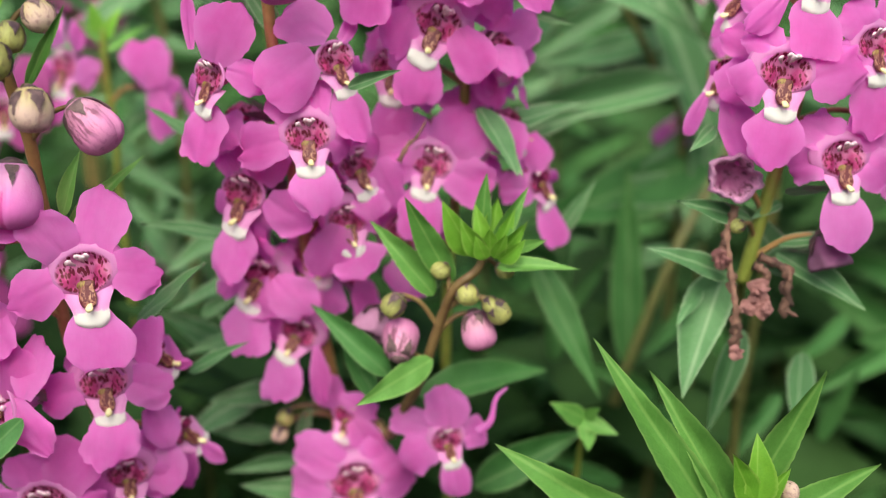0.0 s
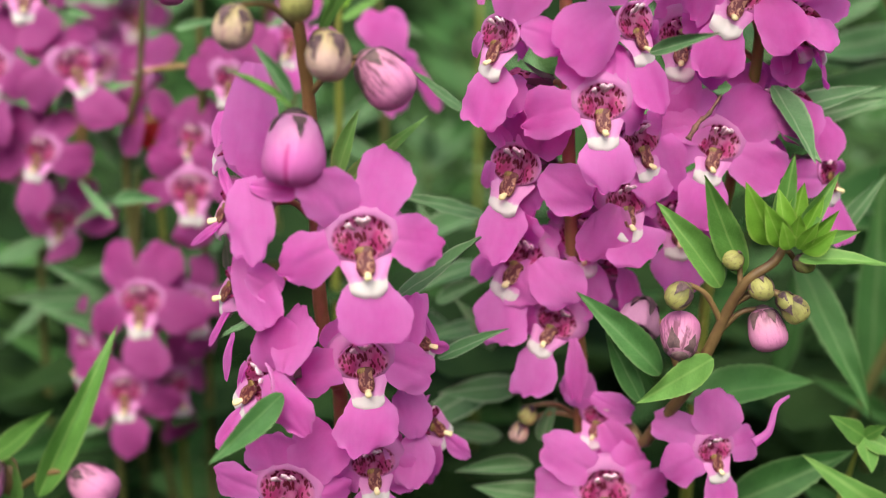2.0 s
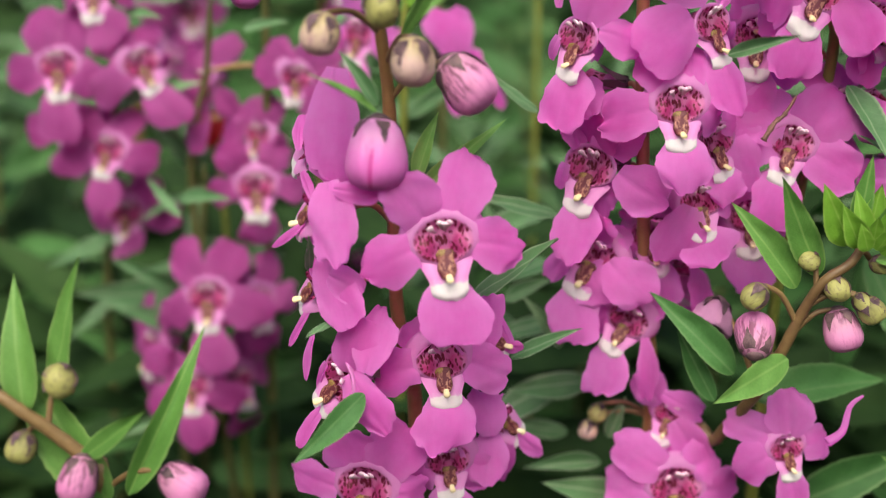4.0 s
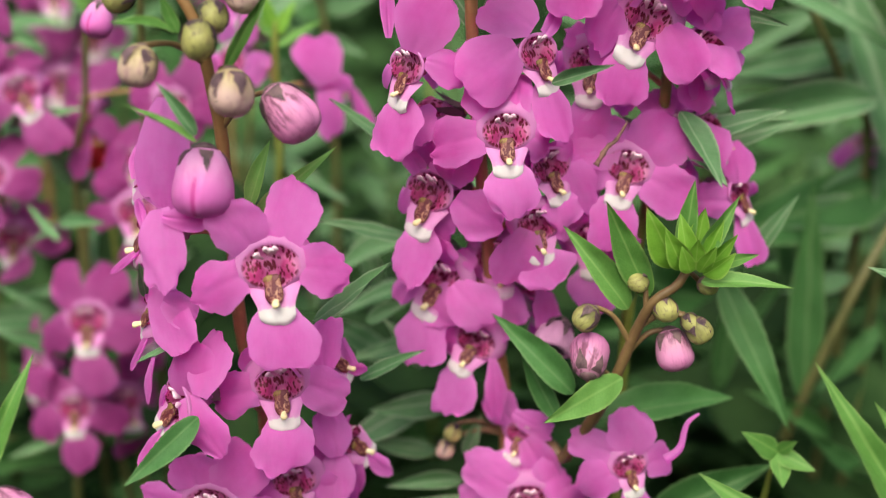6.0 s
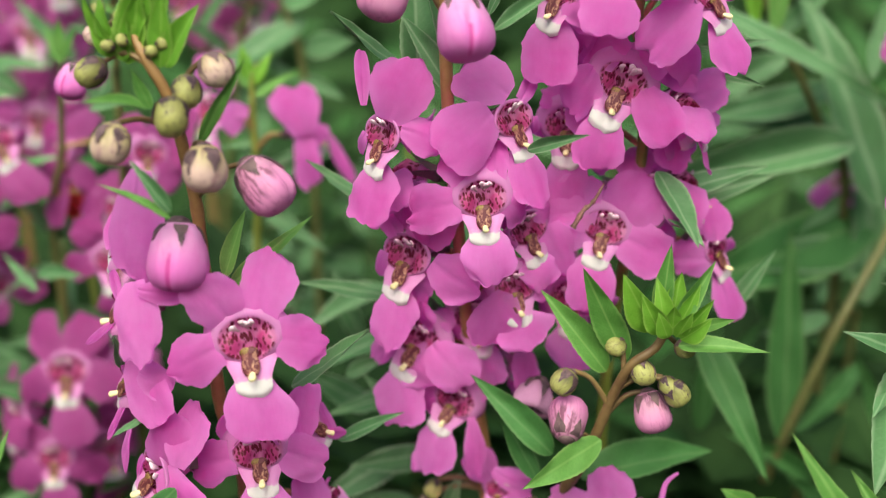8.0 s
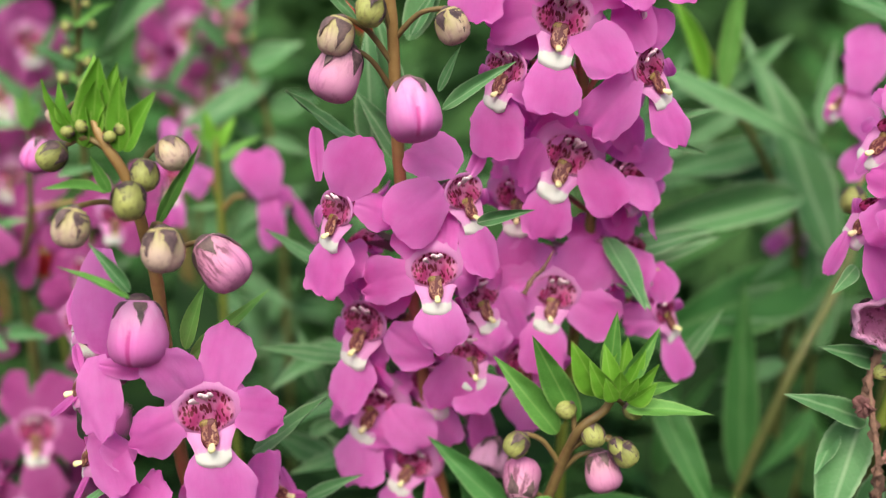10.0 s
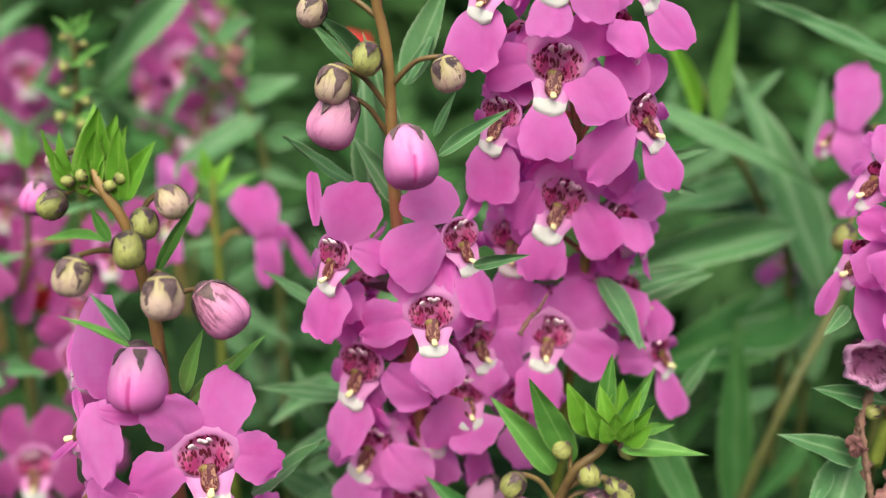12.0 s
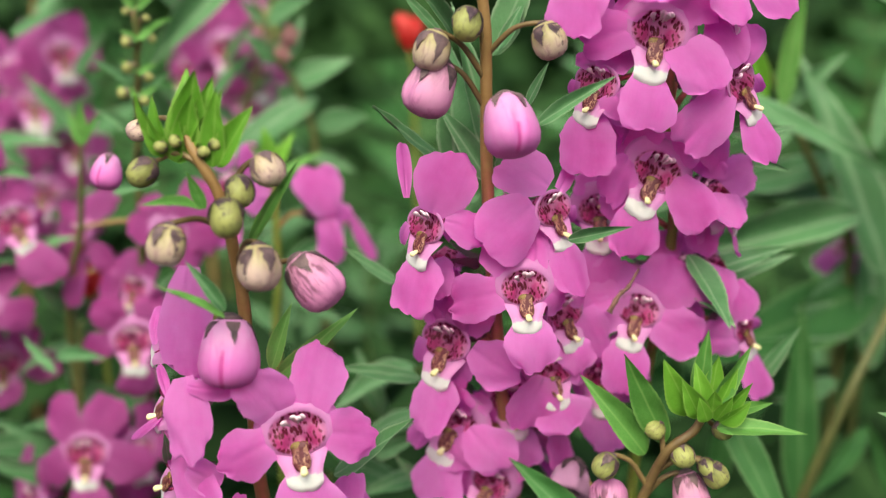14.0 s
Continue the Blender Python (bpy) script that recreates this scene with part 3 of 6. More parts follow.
def bud_body(seed, kind):
    rng = random.Random(seed)
    bm = bmesh.new()
    ph = rng.uniform(0, 6)
    prof = [(0.1, -0.5), (0.3, -0.46), (0.44, -0.28), (0.5, 0.0), (0.48, 0.22), (0.38, 0.42), (0.24, 0.52), (0.06, 0.55)]
    if kind == "long":
        prof = PLUMP
    depth = 0.1 if kind == "long" else 0.06
    if kind == "long":
        prof = [(r0 + (r1 - r0) * u, z0 + (z1 - z0) * u) for (r0, z0), (r1, z1) in zip(prof, prof[1:]) for u in (0, 0.5)] + [prof[-1]]
    crease = lambda a, z: 1 - (depth * abs(math.cos(1.5 * (a + ph + 0.5 * z))) ** 16 + 0.05 * math.sin(2 * a + ph + 2 * z)) * (1.3 if z > -0.2 else 0.4)
    if kind == "long":
        # two hooded petals that meet in a deep seam on the outer side
        crease = lambda a, z: 1 + (0.035 * math.sin(3 * a + ph + 2 * z) - 0.2 * math.exp(-((math.atan2(math.sin(a - 1.57 - 0.12 * z), math.cos(a - 1.57 - 0.12 * z))) / 0.13) ** 2)) * min(1.0, max(0.0, (z + 0.3) / 0.25))
    revolve(bm, prof, 44 if kind == "long" else 20, (1, 0.94), Matrix.Identity(4), crease)
    return bm




def girth(z, outline):
    """The radius of a bud at height z."""
    for (r0, z0), (r1, z1) in zip(outline, outline[1:]):
        if z0 <= z <= z1:
            return r0 + (r1 - r0) * (z - z0) / (z1 - z0)
    return 0.1


def sepals_bmesh(outline, reach, half=0.6):
    """Five pointed sepals that hug the base of a bud, the stalk's swelling below them."""
    bm = bmesh.new()
    z0 = outline[0][1] + 0.01
    for k in range(5):
        m = Matrix.Rotation(2 * math.pi * k / 5 + 0.2, 4, "Z")
        own = reach * (0.72 + 0.14 * (k * 2 % 5) / 2)

        def top(s, q, lift=0.03):
            z = z0 + own * s
            a = half * (1 - s) ** 1.25 * q * (1 + 0.2 * math.sin(15 * s + 2 * k) + 0.12 * math.sin(31 * s + k))
            r = girth(z, outline) * 0.97 + lift
            return r * math.sin(a), -r * math.cos(a), z

        sheet(bm, 6, 4, top, None, m, lambda s, q: top(s, q, -0.04))
    revolve(bm, [(0.07, z0 - 0.1), (0.15, z0 - 0.06), (0.22, z0 + 0.0), (0.2, z0 + 0.04)], 10)
    return bm


def calyx_bmesh(r, reach, z0):
    """The small green calyx behind an open flower."""
    bm = bmesh.new()
    for k in range(5):
        m = Matrix.Rotation(2 * math.pi * k / 5, 4, "Z")

        def top(s, q):
            w = 0.5 * r * (1 - s) ** 0.8
            return w * q, -r * (0.45 + 0.9 * s * s), z0 + reach * s

        sheet(bm, 5, 4, top, lambda s, q: 0.06 * r, m)
    revolve(bm, [(0.16 * r, z0 - 0.25 * r), (0.5 * r, z0 - 0.12 * r), (0.5 * r, z0 + 0.05 * r)], 10)
    return bm


CALYX_MESH = mesh_of(calyx_bmesh(2.2 * MM, 5.4 * MM, -6.6 * MM), "calyx", CALYX)
BUD_MESH = {}
for kind_name, shape, mats in (("cream", "round", BUD_CREAM), ("olive", "round", BUD_OLIVE), ("pink", "long", BUD_PINK), ("striped", "long", BUD_STRIPE)):
    BUD_MESH[kind_name] = [mesh_of(bud_body(k * 7 + len(kind_name), shape), "bud", mats) for k in range(3)]
SEPALS = mesh_of(sepals_bmesh(ROUND, 0.95, 0.72), "calyx", CALYX)
SEPALS_LONG = mesh_of(sepals_bmesh(PLUMP, 0.62), "calyx", CALYX)
SEPALS_SHORT = mesh_of(sepals_bmesh(PLUMP, 0.42, 0.42), "calyx", CALYX)
BUD_LABEL = {"cream": "round cream bud", "olive": "small yellow-green bud", "pink": "plump pink bud", "striped": "pink bud with dark streaks"}


def bud(plant, x, y, z, kind, size, yaw=0, pitch=-40, k=0, stalk=True):
    """A bud whose tip looks towards yaw and pitch; size is its width in millimetres."""
    place = p3(x, y, z)
    m = facing(place, yaw, pitch, 0 if kind == "pink" else 37 * k, size * MM)
    ob = hang("bud", BUD_MESH[kind][k % 3], plant, m, BUD_LABEL[kind])
    hang("calyx", {"striped": SEPALS_LONG, "pink": SEPALS_SHORT}.get(kind, SEPALS), ob, None, "dark purple pointed calyx")
    if stalk:
        pedicel(plant, place, m @ Vector((0, 0, -0.55)), 0.004, STEM_RED, 0.0004)
    return ob


# ---- leaves: one unit long along y, midrib at x = 0 ----
def leaf_mesh(seed, mat, width=0.2, fold=0.35, droop=0.12, teeth=0.06, rows=26, twist=0.0):
    rng = random.Random(seed)
    ph = rng.uniform(0, 6.28)
    side = rng.uniform(-0.04, 0.04)

    def top(s, r):
        h = width / 2 * max(0.0, math.sin(math.pi * s ** 0.72)) ** 0.9 * (1.02 - 0.25 * s) + 0.012 * (1 - s)
        if s >= 1:
            h = 0
        tooth = 1 + teeth * (1 if round(s * rows) % 2 else -1) * (1 if 0.25 < s < 0.97 else 0.2) * abs(r) ** 3
        x = h * r * tooth
        z = fold * abs(x) - droop * s * s + 0.05 * math.sin(5 * s + ph) * r * r * width * 2 + 0.006 * math.sin(19 * s + ph + 3 * r)
        tw = twist * s * r
        return x + side * math.sin(math.pi * s), s, z + tw * h

    bm = bmesh.new()
    sheet(bm, rows, 6 if rows > 12 else 4, top, lambda s, r: 0.012 * (1.1 - s) * (1.8 - abs(r)))
    bmesh.ops.remove_doubles(bm, verts=bm.verts, dist=1e-5)
    return mesh_of(bm, "leaf", mat)


LEAVES = {}
for style, mat, wide in (("leaf", LEAF, 0.215), ("young", LEAF_YOUNG, 0.23), ("tip", LEAF_TIP, 0.3), ("mature", SHADED_LEAF, 0.215), ("plain", SHADED_LEAF, 0.2), ("plain_young", LEAF, 0.22)):
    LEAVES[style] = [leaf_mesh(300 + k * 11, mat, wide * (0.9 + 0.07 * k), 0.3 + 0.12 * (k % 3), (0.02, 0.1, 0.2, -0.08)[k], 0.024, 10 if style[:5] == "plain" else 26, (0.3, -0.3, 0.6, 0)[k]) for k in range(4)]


def leaf_pose(a, b, roll, wide):
    """A leaf from its foot a to its point b (millimetres); roll turns its face about its length, 0 being face up and to the camera."""
    foot, point = p3(*a), p3(*b)
    along = point - foot
    n = along.length
    along.normalize()
    ref = Vector((0, -0.8, 0.6))
    z = (ref - along * ref.dot(along)).normalized()
    z = Matrix.Rotation(radians(roll), 3, along) @ z
    x = along.cross(z)
    m = Matrix((x * n * wide, along * n, z * n)).transposed().to_4x4()
    m.translation = foot
    return m


def leaf(plant, a, b, style="leaf", roll=0, wide=1.0, k=0):
    return hang("leaf", LEAVES[style][k % 4], plant, leaf_pose(a, b, roll, wide))


def plant_thing(label, base=None, group="pink flowering plants"):
    ob = new("flowering_plant")
    if base is not None:
        ob.location = p3(*base)
    tagged(ob, label, "flowering plant", group)
    STALKS[ob.name] = []
    return ob


def stalk(plant, points, r0=1.4, r1=0.8, mat=None):
    me, line = tube_mesh([p3(*p) for p in points], r0 * 0.74 * MM, r1 * 0.74 * MM, mat or STEM, 10, "stem", 0.05)
    STALKS[plant.name] += line
    return hang("stem", me, plant)


def withered(plant, x, y, z, yaw, pitch, size):
    """A spent, crumpled purple flower."""
    bm = bmesh.new()
    rng = random.Random(int(x * 10))
    ph = [rng.uniform(0, 6) for _ in range(3)]
    crumple = lambda a, q: 1 + (0.1 * math.sin(5 * a + ph[0] + 3 * q) + 0.06 * math.sin(11 * a + ph[1] - 5 * q) + 0.03 * math.sin(23 * a + ph[2])) * (1 if q > -0.3 else 0.4)
    n = 36
    prof = [(0.12, -0.5), (0.3, -0.4), (0.44, -0.15), (0.52, 0.1), (0.55, 0.3), (0.52, 0.4), (0.46, 0.38), (0.4, 0.25), (0.38, 0.05), (0.33, -0.15), (0.2, -0.28), (0.08, -0.32)]
    revolve(bm, prof, n, (1, 0.85), Matrix.Identity(4), crumple)
    bm.faces.ensure_lookup_table()
    for f in bm.faces[6 * n:11 * n]:
        f.material_index = 1
    bm.faces[-1].material_index = 1
    m = facing(p3(x, y, z), yaw, pitch, 20, size * MM)
    ob = hang("spent_flower", mesh_of(bm, "spent_flower", WITHERED, WITHERED_INSIDE), plant, m, "withered purple flower")
    hang("calyx", SEPALS_LONG, ob)
    pedicel(plant, p3(x, y, z), m @ Vector((0, 0, -0.5)))


def husk(plant, x, y, z, length, faded=False):
    """A crumpled, dried flower: a wad of creased petals."""
    rng = random.Random(int(x * 10 + z))
    seat = Vector((rng.uniform(0, 90), rng.uniform(0, 90), rng.uniform(0, 90)))

    def crease(a, q):
        p = Vector((0.5 * math.cos(a), 0.5 * math.sin(a), q)) + seat
        return 0.55 + 1.5 * abs(noise.noise(p * 2.3)) + 0.7 * abs(noise.noise(p * 6))

    bm = bmesh.new()
    wide = 0.36 if faded else 0.2
    prof = [(wide * math.sin(math.pi * (k + 0.5) / 13) ** 0.7, -0.5 + k / 12) for k in range(13)]
    revolve(bm, prof, 24, (1, 0.8), Matrix.Identity(4), crease)
    for v in bm.verts:
        v.co += Vector((noise.noise(v.co * 3 + seat), noise.noise(v.co * 3 - seat), 0)) * 0.22
    m = facing(p3(x, y, z), rng.uniform(-60, 60), -75 + rng.uniform(-25, 25), rng.uniform(0, 90), length * MM)
    hang("seed_husk", mesh_of(bm, "seed_husk", FADED if faded else DRY, smooth=not faded), plant, m, "crumpled faded pink bloom" if faded else "dried brown seed husk")


def red_flower(x, y, z):
    """A red tubular bloom on a thin stem."""
    ob = new("red_flower")
    tagged(ob, "small red tubular bloom on a thin stem among foliage", "flower")
    STALKS[ob.name] = []
    ob.location = p3(x, y, 0)
    stalk(ob, ((x + 4, y + 10, -2), (x + 3, y + 6, z * 0.5), (x + 1, y + 5, z - 12), (x, y + 1, z - 4)), 1.2, 0.7, STEM_GREEN)
    for k, (ang, tilt) in enumerate(((-14, -8), (12, -35))):
        me = petal_mesh(4000 + k, (0, 0, 0), ang, 8.5, 4.6, tilt, 1.2, 0.5, 0.05, 0.4, RED)
        hang("petal", me, ob, Matrix.Translation(p3(x, y, z)) @ Matrix.Rotation(radians(90), 4, "X"))


def dry_thread(plant, *points, thick=0.0004):
    """A dried brown filament lying on the petals."""
    me, _ = tube_mesh([p3(*p) for p in points], thick, thick * 0.5, DRY, 6, "dry_filament", 0.5)
    hang("dry_filament", me, plant, None, "dried brown filament")


def spur(plant, *points):
    """A thin curved pink petal edge."""
    me, _ = tube_mesh([p3(*p) for p in points], 0.0008, 0.0002, PETAL, 8, "petal_edge")
    hang("curled_petal", me, plant, None, "narrow curled pink petal")

# ---- the plants of the flower bed ----

front_spike = plant_thing("upright stem of bright pink flowers with buds and fresh green tip", (-38.6, 152.2, 0))
stalk(front_spike, ((-38.6, 152.2, -2), (-33.4, 151.7, 169.4), (-32.2, 151.4, 309.6), (-33.4, 150, 329.3), (-35, 149.2, 341.6), (-35.2, 147.7, 357.9), (-35.6, 147.5, 372.2), (-36.1, 145.3, 380.7), (-37.4, 144.2, 389.3), (-39.9, 144, 394.6), (-41.9, 145.3, 398.2)), 1.875, 0.9, STEM)
flower(front_spike, -27.6, 137, 357.6, 2, 14, -8, 1.05, petals=(
    ("upper_left", (-33.7, 136.3, 365.9), 8),
    ("upper_right", (-23.9, 141.2, 368.2), 7.6),
    ("left", (-38.5, 135.6, 352.5), 7.3),
    ("right", (-16.5, 137.4, 356.3), 7.3),
    ("lower", (-26, 131.4, 343.4), 10.3)))
flower(front_spike, -27.8, 140.3, 337.6, 4, 12, -6, 0.95, petals=(
    ("upper_left", (-33.1, 144.7, 340.9), 6.8),
    ("upper_right", (-23.5, 145, 340.7), 6.8),
    ("left", (-38, 139.5, 334.3), 7.3),
    ("right", (-17.4, 140.2, 334.6), 6.9),
    ("lower", (-26.8, 135.2, 324.5), 9)))
flower(front_spike, -26.7, 143, 318.9, 10, 10, -2, 0.85, petals=(
    ("upper_left", (-31.6, 147.2, 322.2), 6.3),
    ("upper_right", (-21.7, 147.4, 320.7), 6.3),
    ("left", (-32.6, 142.5, 314.2), 5.4),
    ("right", (-20.2, 144.3, 312.7), 6.3),
    ("lower", (-26.1, 138.2, 306.2), 8.9)))
flower(front_spike, -39.3, 139, 316.4, -12, 10, 0, 1.1, petals=(
    ("upper_left", (-42.6, 140.1, 324.1), 8.4),
    ("upper_right", (-32.8, 140.7, 325.2), 9.7),
    ("left", (-51.3, 141.5, 316.4), 5.5),
    ("right", (-29.9, 139.2, 314.3), 6.3),
    ("lower", (-39.7, 133.6, 301.5), 8.8)))
flower(front_spike, -47.9, 147, 367.5, -75, 8, 40, 0.8, without=('tooth', 'pollen_tip'), petals=(
    ("upper_right", (-44.4, 141.2, 364.2), 7.6, -14, (-42.6, 145.2, 379), 1.6),
    ("right", (-40.3, 144.9, 364.8), 5.7, 0, (-47, 145, 365.5)),
    ("upper_left", (-49.4, 150.4, 371.3), 2, 0, (-48.6, 145.7, 367))))
flower(front_spike, -46, 140.5, 360.6, -70, 8, 40, 0.9, petals=(
    ("right", (-41.5, 133.9, 354.8), 7.1, 0, (-43.8, 140.4, 364.2)),
    ("upper_right", (-36.4, 138, 362.5), 3.5, 0, (-42.8, 138.3, 363.6)),
    ("left", (-52.6, 142.1, 353.1), 1.4, 30, (-47.6, 141.6, 357.4)),
    ("upper_left", (-47.5, 144, 365), 1.6, 30, (-46, 139.7, 361.7)),
    ("lower", (-46.2, 141.9, 353.6), 3.3, 40, (-47.7, 143.3, 357.5))))
flower(front_spike, -46, 140.5, 348.8, -70, 8, 40, 0.9, petals=(
    ("right", (-41.7, 134.4, 344.5), 6.8, 0, (-44.6, 140.6, 353)),
    ("upper_right", (-38.8, 137.3, 348.9), 4.9, 0, (-43.8, 138, 350.8)),
    ("left", (-50.5, 141.1, 338.3), 1.3, 30, (-46.7, 141.5, 345.2)),
    ("lower", (-48.9, 139.9, 333.4), 1.4, 30, (-46.9, 141.3, 340.3)),
    ("upper_left", (-47.1, 143, 353.2), 1.5, 40, (-46.1, 139.7, 350))))
flower(front_spike, -42.2, 137, 335.5, -50, 10, 30, 0.95, petals=(
    ("upper_left", (-39.8, 136.4, 344.6), 6.7, 0, (-41.2, 136.5, 336)),
    ("upper_right", (-35.6, 138.6, 345), 5.9, 0, (-38.7, 134.7, 337.2)),
    ("right", (-36.4, 131.8, 329), 6.2, 0, (-40.8, 135.6, 336.7)),
    ("left", (-47.3, 139.8, 331.5), 1.7, 30),
    ("lower", (-49.7, 136, 325), 2.4, 20, (-45.3, 137.8, 329.8))))
flower(front_spike, -21.2, 146, 338.9, 60, 10, -40, 0.85, petals=(
    ("upper_left", (-21.1, 144.4, 345.5), 5.3, 0, (-21.4, 142.5, 337.2)),
    ("left", (-24.6, 143.2, 332), 6.1, 0, (-21.5, 144.4, 338.2)),
    ("upper_right", (-18.9, 147.8, 340.9), 1.7),
    ("right", (-17.1, 148.5, 334.3), 1.8, 30),
    ("lower", (-15.4, 148.1, 335), 2.1, 20, (-18.6, 148.2, 335.4))))
flower(front_spike, -18.8, 148, 323.3, 58, 8, -38, 0.9, petals=(
    ("upper_left", (-21.2, 145.8, 328.7), 5.9, 0, (-20.1, 144.3, 321.5)),
    ("left", (-20.5, 142.1, 314.1), 6.6, 0, (-20.2, 145.9, 321.6)),
    ("upper_right", (-18.2, 149.7, 325.1), 2.2),
    ("right", (-17.3, 147.8, 311.1), 3.7, 0, (-17.7, 148.5, 319.1)),
    ("lower", (-11.9, 148.8, 315.6), 3.3, 10, (-15.8, 150, 319.1))))
bud(front_spike, -36.7, 138.6, 368.5, "pink", 8.6, -5, -68, 4)
bud(front_spike, -43.5, 136.3, 385.1, "cream", 5.2, -20, -60, 5)
bud(front_spike, -31.6, 137.1, 381.5, "cream", 6, 8, -65, 6)
bud(front_spike, -24.7, 142.1, 377.7, "striped", 7.5, 65, -42, 0)
bud(front_spike, -30.6, 143.6, 393.4, "cream", 4.8, 35, -30, 1)
bud(front_spike, -34.3, 141.6, 390.9, "olive", 4.2, 10, -50, 2)
bud(front_spike, -35.6, 137.5, 388.4, "olive", 5, 10, -35, 3)
bud(front_spike, -47.7, 144.5, 393, "olive", 4.2, -50, -30, 4)
bud(front_spike, -60.7, 173.8, 385.9, "pink", 5.2, -20, -60, 5, False)
bud(front_spike, -51.9, 161.3, 395.4, "cream", 3.4, -40, -20, 6)
leaf(front_spike, (-31.8, 145.2, 362.8), (-28.8, 146.6, 372.5), "young", 0, 1.1, 1)
leaf(front_spike, (-31.4, 146.6, 360.8), (-20.1, 144.3, 372), "young", 10, 0.75, 2)
leaf(front_spike, (-23.5, 148.7, 343.2), (-10.1, 146, 353.2), "leaf", -35, 1.1, 3)
leaf(front_spike, (-17.1, 153.8, 330.8), (-6.2, 150.9, 337.5), "leaf", -10, 1, 0)
leaf(front_spike, (-36.2, 134.8, 375.3), (-44.4, 132.8, 381.3), "young", 30, 0.7, 1)
leaf(front_spike, (-36.2, 135.1, 376), (-40.3, 133.5, 383.3), "leaf", 0, 1, 2)
leaf(front_spike, (-33.4, 142.1, 383.4), (-26.8, 142.2, 395.5), "young", 50, 0.6, 3)
leaf(front_spike, (-38.1, 143.7, 393.7), (-36.8, 143.3, 404.5), "tip", 0, 1.25, 0)
leaf(front_spike, (-37.4, 143.7, 393.7), (-32.5, 142.5, 402.3), "tip", 0, 1.2, 1)
leaf(front_spike, (-39.3, 139.8, 388.9), (-45.1, 134.6, 392.3), "young", 30, 0.8, 2)
leaf(front_spike, (-38.8, 139.8, 388.9), (-40.8, 139.6, 394.3), "young", 0, 1.2, 3)
leaf(front_spike, (-45, 145.2, 394.9), (-48.2, 145.2, 403.7), "tip", -42, 1.16, 0)
leaf(front_spike, (-44.3, 145.1, 394.6), (-46.3, 145, 403.2), "tip", -29, 1.015, 1)
leaf(front_spike, (-42.7, 144.9, 394), (-41.7, 146.3, 406.9), "tip", 1, 1.2325, 2)
leaf(front_spike, (-42, 144.9, 394.3), (-40, 146.3, 406.7), "tip", 12.5, 1.305, 3)
leaf(front_spike, (-41.2, 145.1, 394.6), (-37.6, 145.9, 405.8), "tip", 28.5, 1.16, 0)
leaf(front_spike, (-40.7, 145.1, 394.8), (-36.2, 145.2, 403.8), "tip", 38, 1.015, 1)
leaf(front_spike, (-43.3, 144.9, 394.2), (-43.4, 144.8, 402.6), "tip", -10, 1.16, 2)
leaf(front_spike, (-42.2, 144.9, 394.2), (-40.4, 145.2, 403.6), "tip", 10, 1.305, 3)
leaf(front_spike, (-40.3, 145.2, 395), (-35.1, 143.8, 400), "tip", 45, 1.16, 0)
leaf(front_spike, (-44.6, 145.1, 394.8), (-47.2, 143.5, 399), "tip", -35, 1.16, 1)
bud(front_spike, -44.8, 143.7, 396.6, "olive", 1.8, -35, 20, 0, False)
bud(front_spike, -39.1, 143.4, 395.9, "olive", 1.8, 40, 20, 1, False)
bud(front_spike, -42.9, 143.9, 397.3, "olive", 1.8, -10, 20, 2, False)
bud(front_spike, -37.6, 143.8, 396.9, "olive", 1.8, 60, 20, 3, False)
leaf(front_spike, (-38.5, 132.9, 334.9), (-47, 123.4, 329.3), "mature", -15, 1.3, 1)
leaf(front_spike, (-43.9, 138.2, 343.6), (-46.2, 131.7, 343.4), "leaf", 30, 1.3, 3)
leaf(front_spike, (-46.8, 140.7, 350.4), (-46.1, 136.8, 357.2), "leaf", 60, 1.1, 0)
leaf(front_spike, (-32.9, 147.4, 313.2), (-41.1, 140.8, 309.9), "leaf", 0, 1, 1)

middle_spike = plant_thing("tall reddish stem crowded with pink flowers below round buds", (18.8, 185.9, 0))
stalk(middle_spike, ((18.8, 185.9, -2), (9, 173.4, 166.2), (8.1, 163.1, 303.9), (4.9, 161.6, 337.7), (4.1, 160.8, 347.1), (0.8, 157.1, 383.9), (-0, 156.1, 410.2), (-1.4, 155.1, 419.2), (-2.4, 153.4, 426.2)), 2, 0.9, STEM)
flower(middle_spike, 5.8, 150, 374.1, 2, 12, -2, 0.9, petals=(
    ("upper_left", (2.2, 154.6, 380.8), 7.4),
    ("upper_right", (8.1, 154, 381.6), 4),
    ("left", (-5.5, 150.8, 371.1), 7.1),
    ("right", (12.7, 151.5, 370.1), 5.2),
    ("lower", (7.5, 145.4, 362), 8.3)))
flower(middle_spike, -8.8, 153, 382.9, -45, 10, 4, 0.85, petals=(
    ("upper_left", (-12.1, 158.1, 393.9), 2.3, 20, (-11.6, 154.5, 386.2)),
    ("upper_right", (-4.1, 152.1, 393.1), 9.2, 0, (-8.1, 151.4, 384.5)),
    ("right", (0, 150.1, 382.1), 5.6, 0, (-6.1, 150.8, 383.6)),
    ("left", (-13, 155.8, 378.5), 1.9, 20),
    ("lower", (-11, 148.7, 369.9), 7.3)))
flower(middle_spike, 10.3, 155, 384.7, 36, 14, -6, 0.85, petals=(
    ("upper_left", (2.9, 155.6, 391.9), 8.3, 0, (9.7, 154.2, 387.9)),
    ("left", (-0.2, 148.3, 380.1), 10.1, 0, (7.4, 153.1, 385.4)),
    ("upper_right", (14, 158.9, 389.4), 2.6),
    ("right", (13.8, 157.6, 381), 2, 20),
    ("lower", (13.5, 149.6, 372.3), 6.3)))
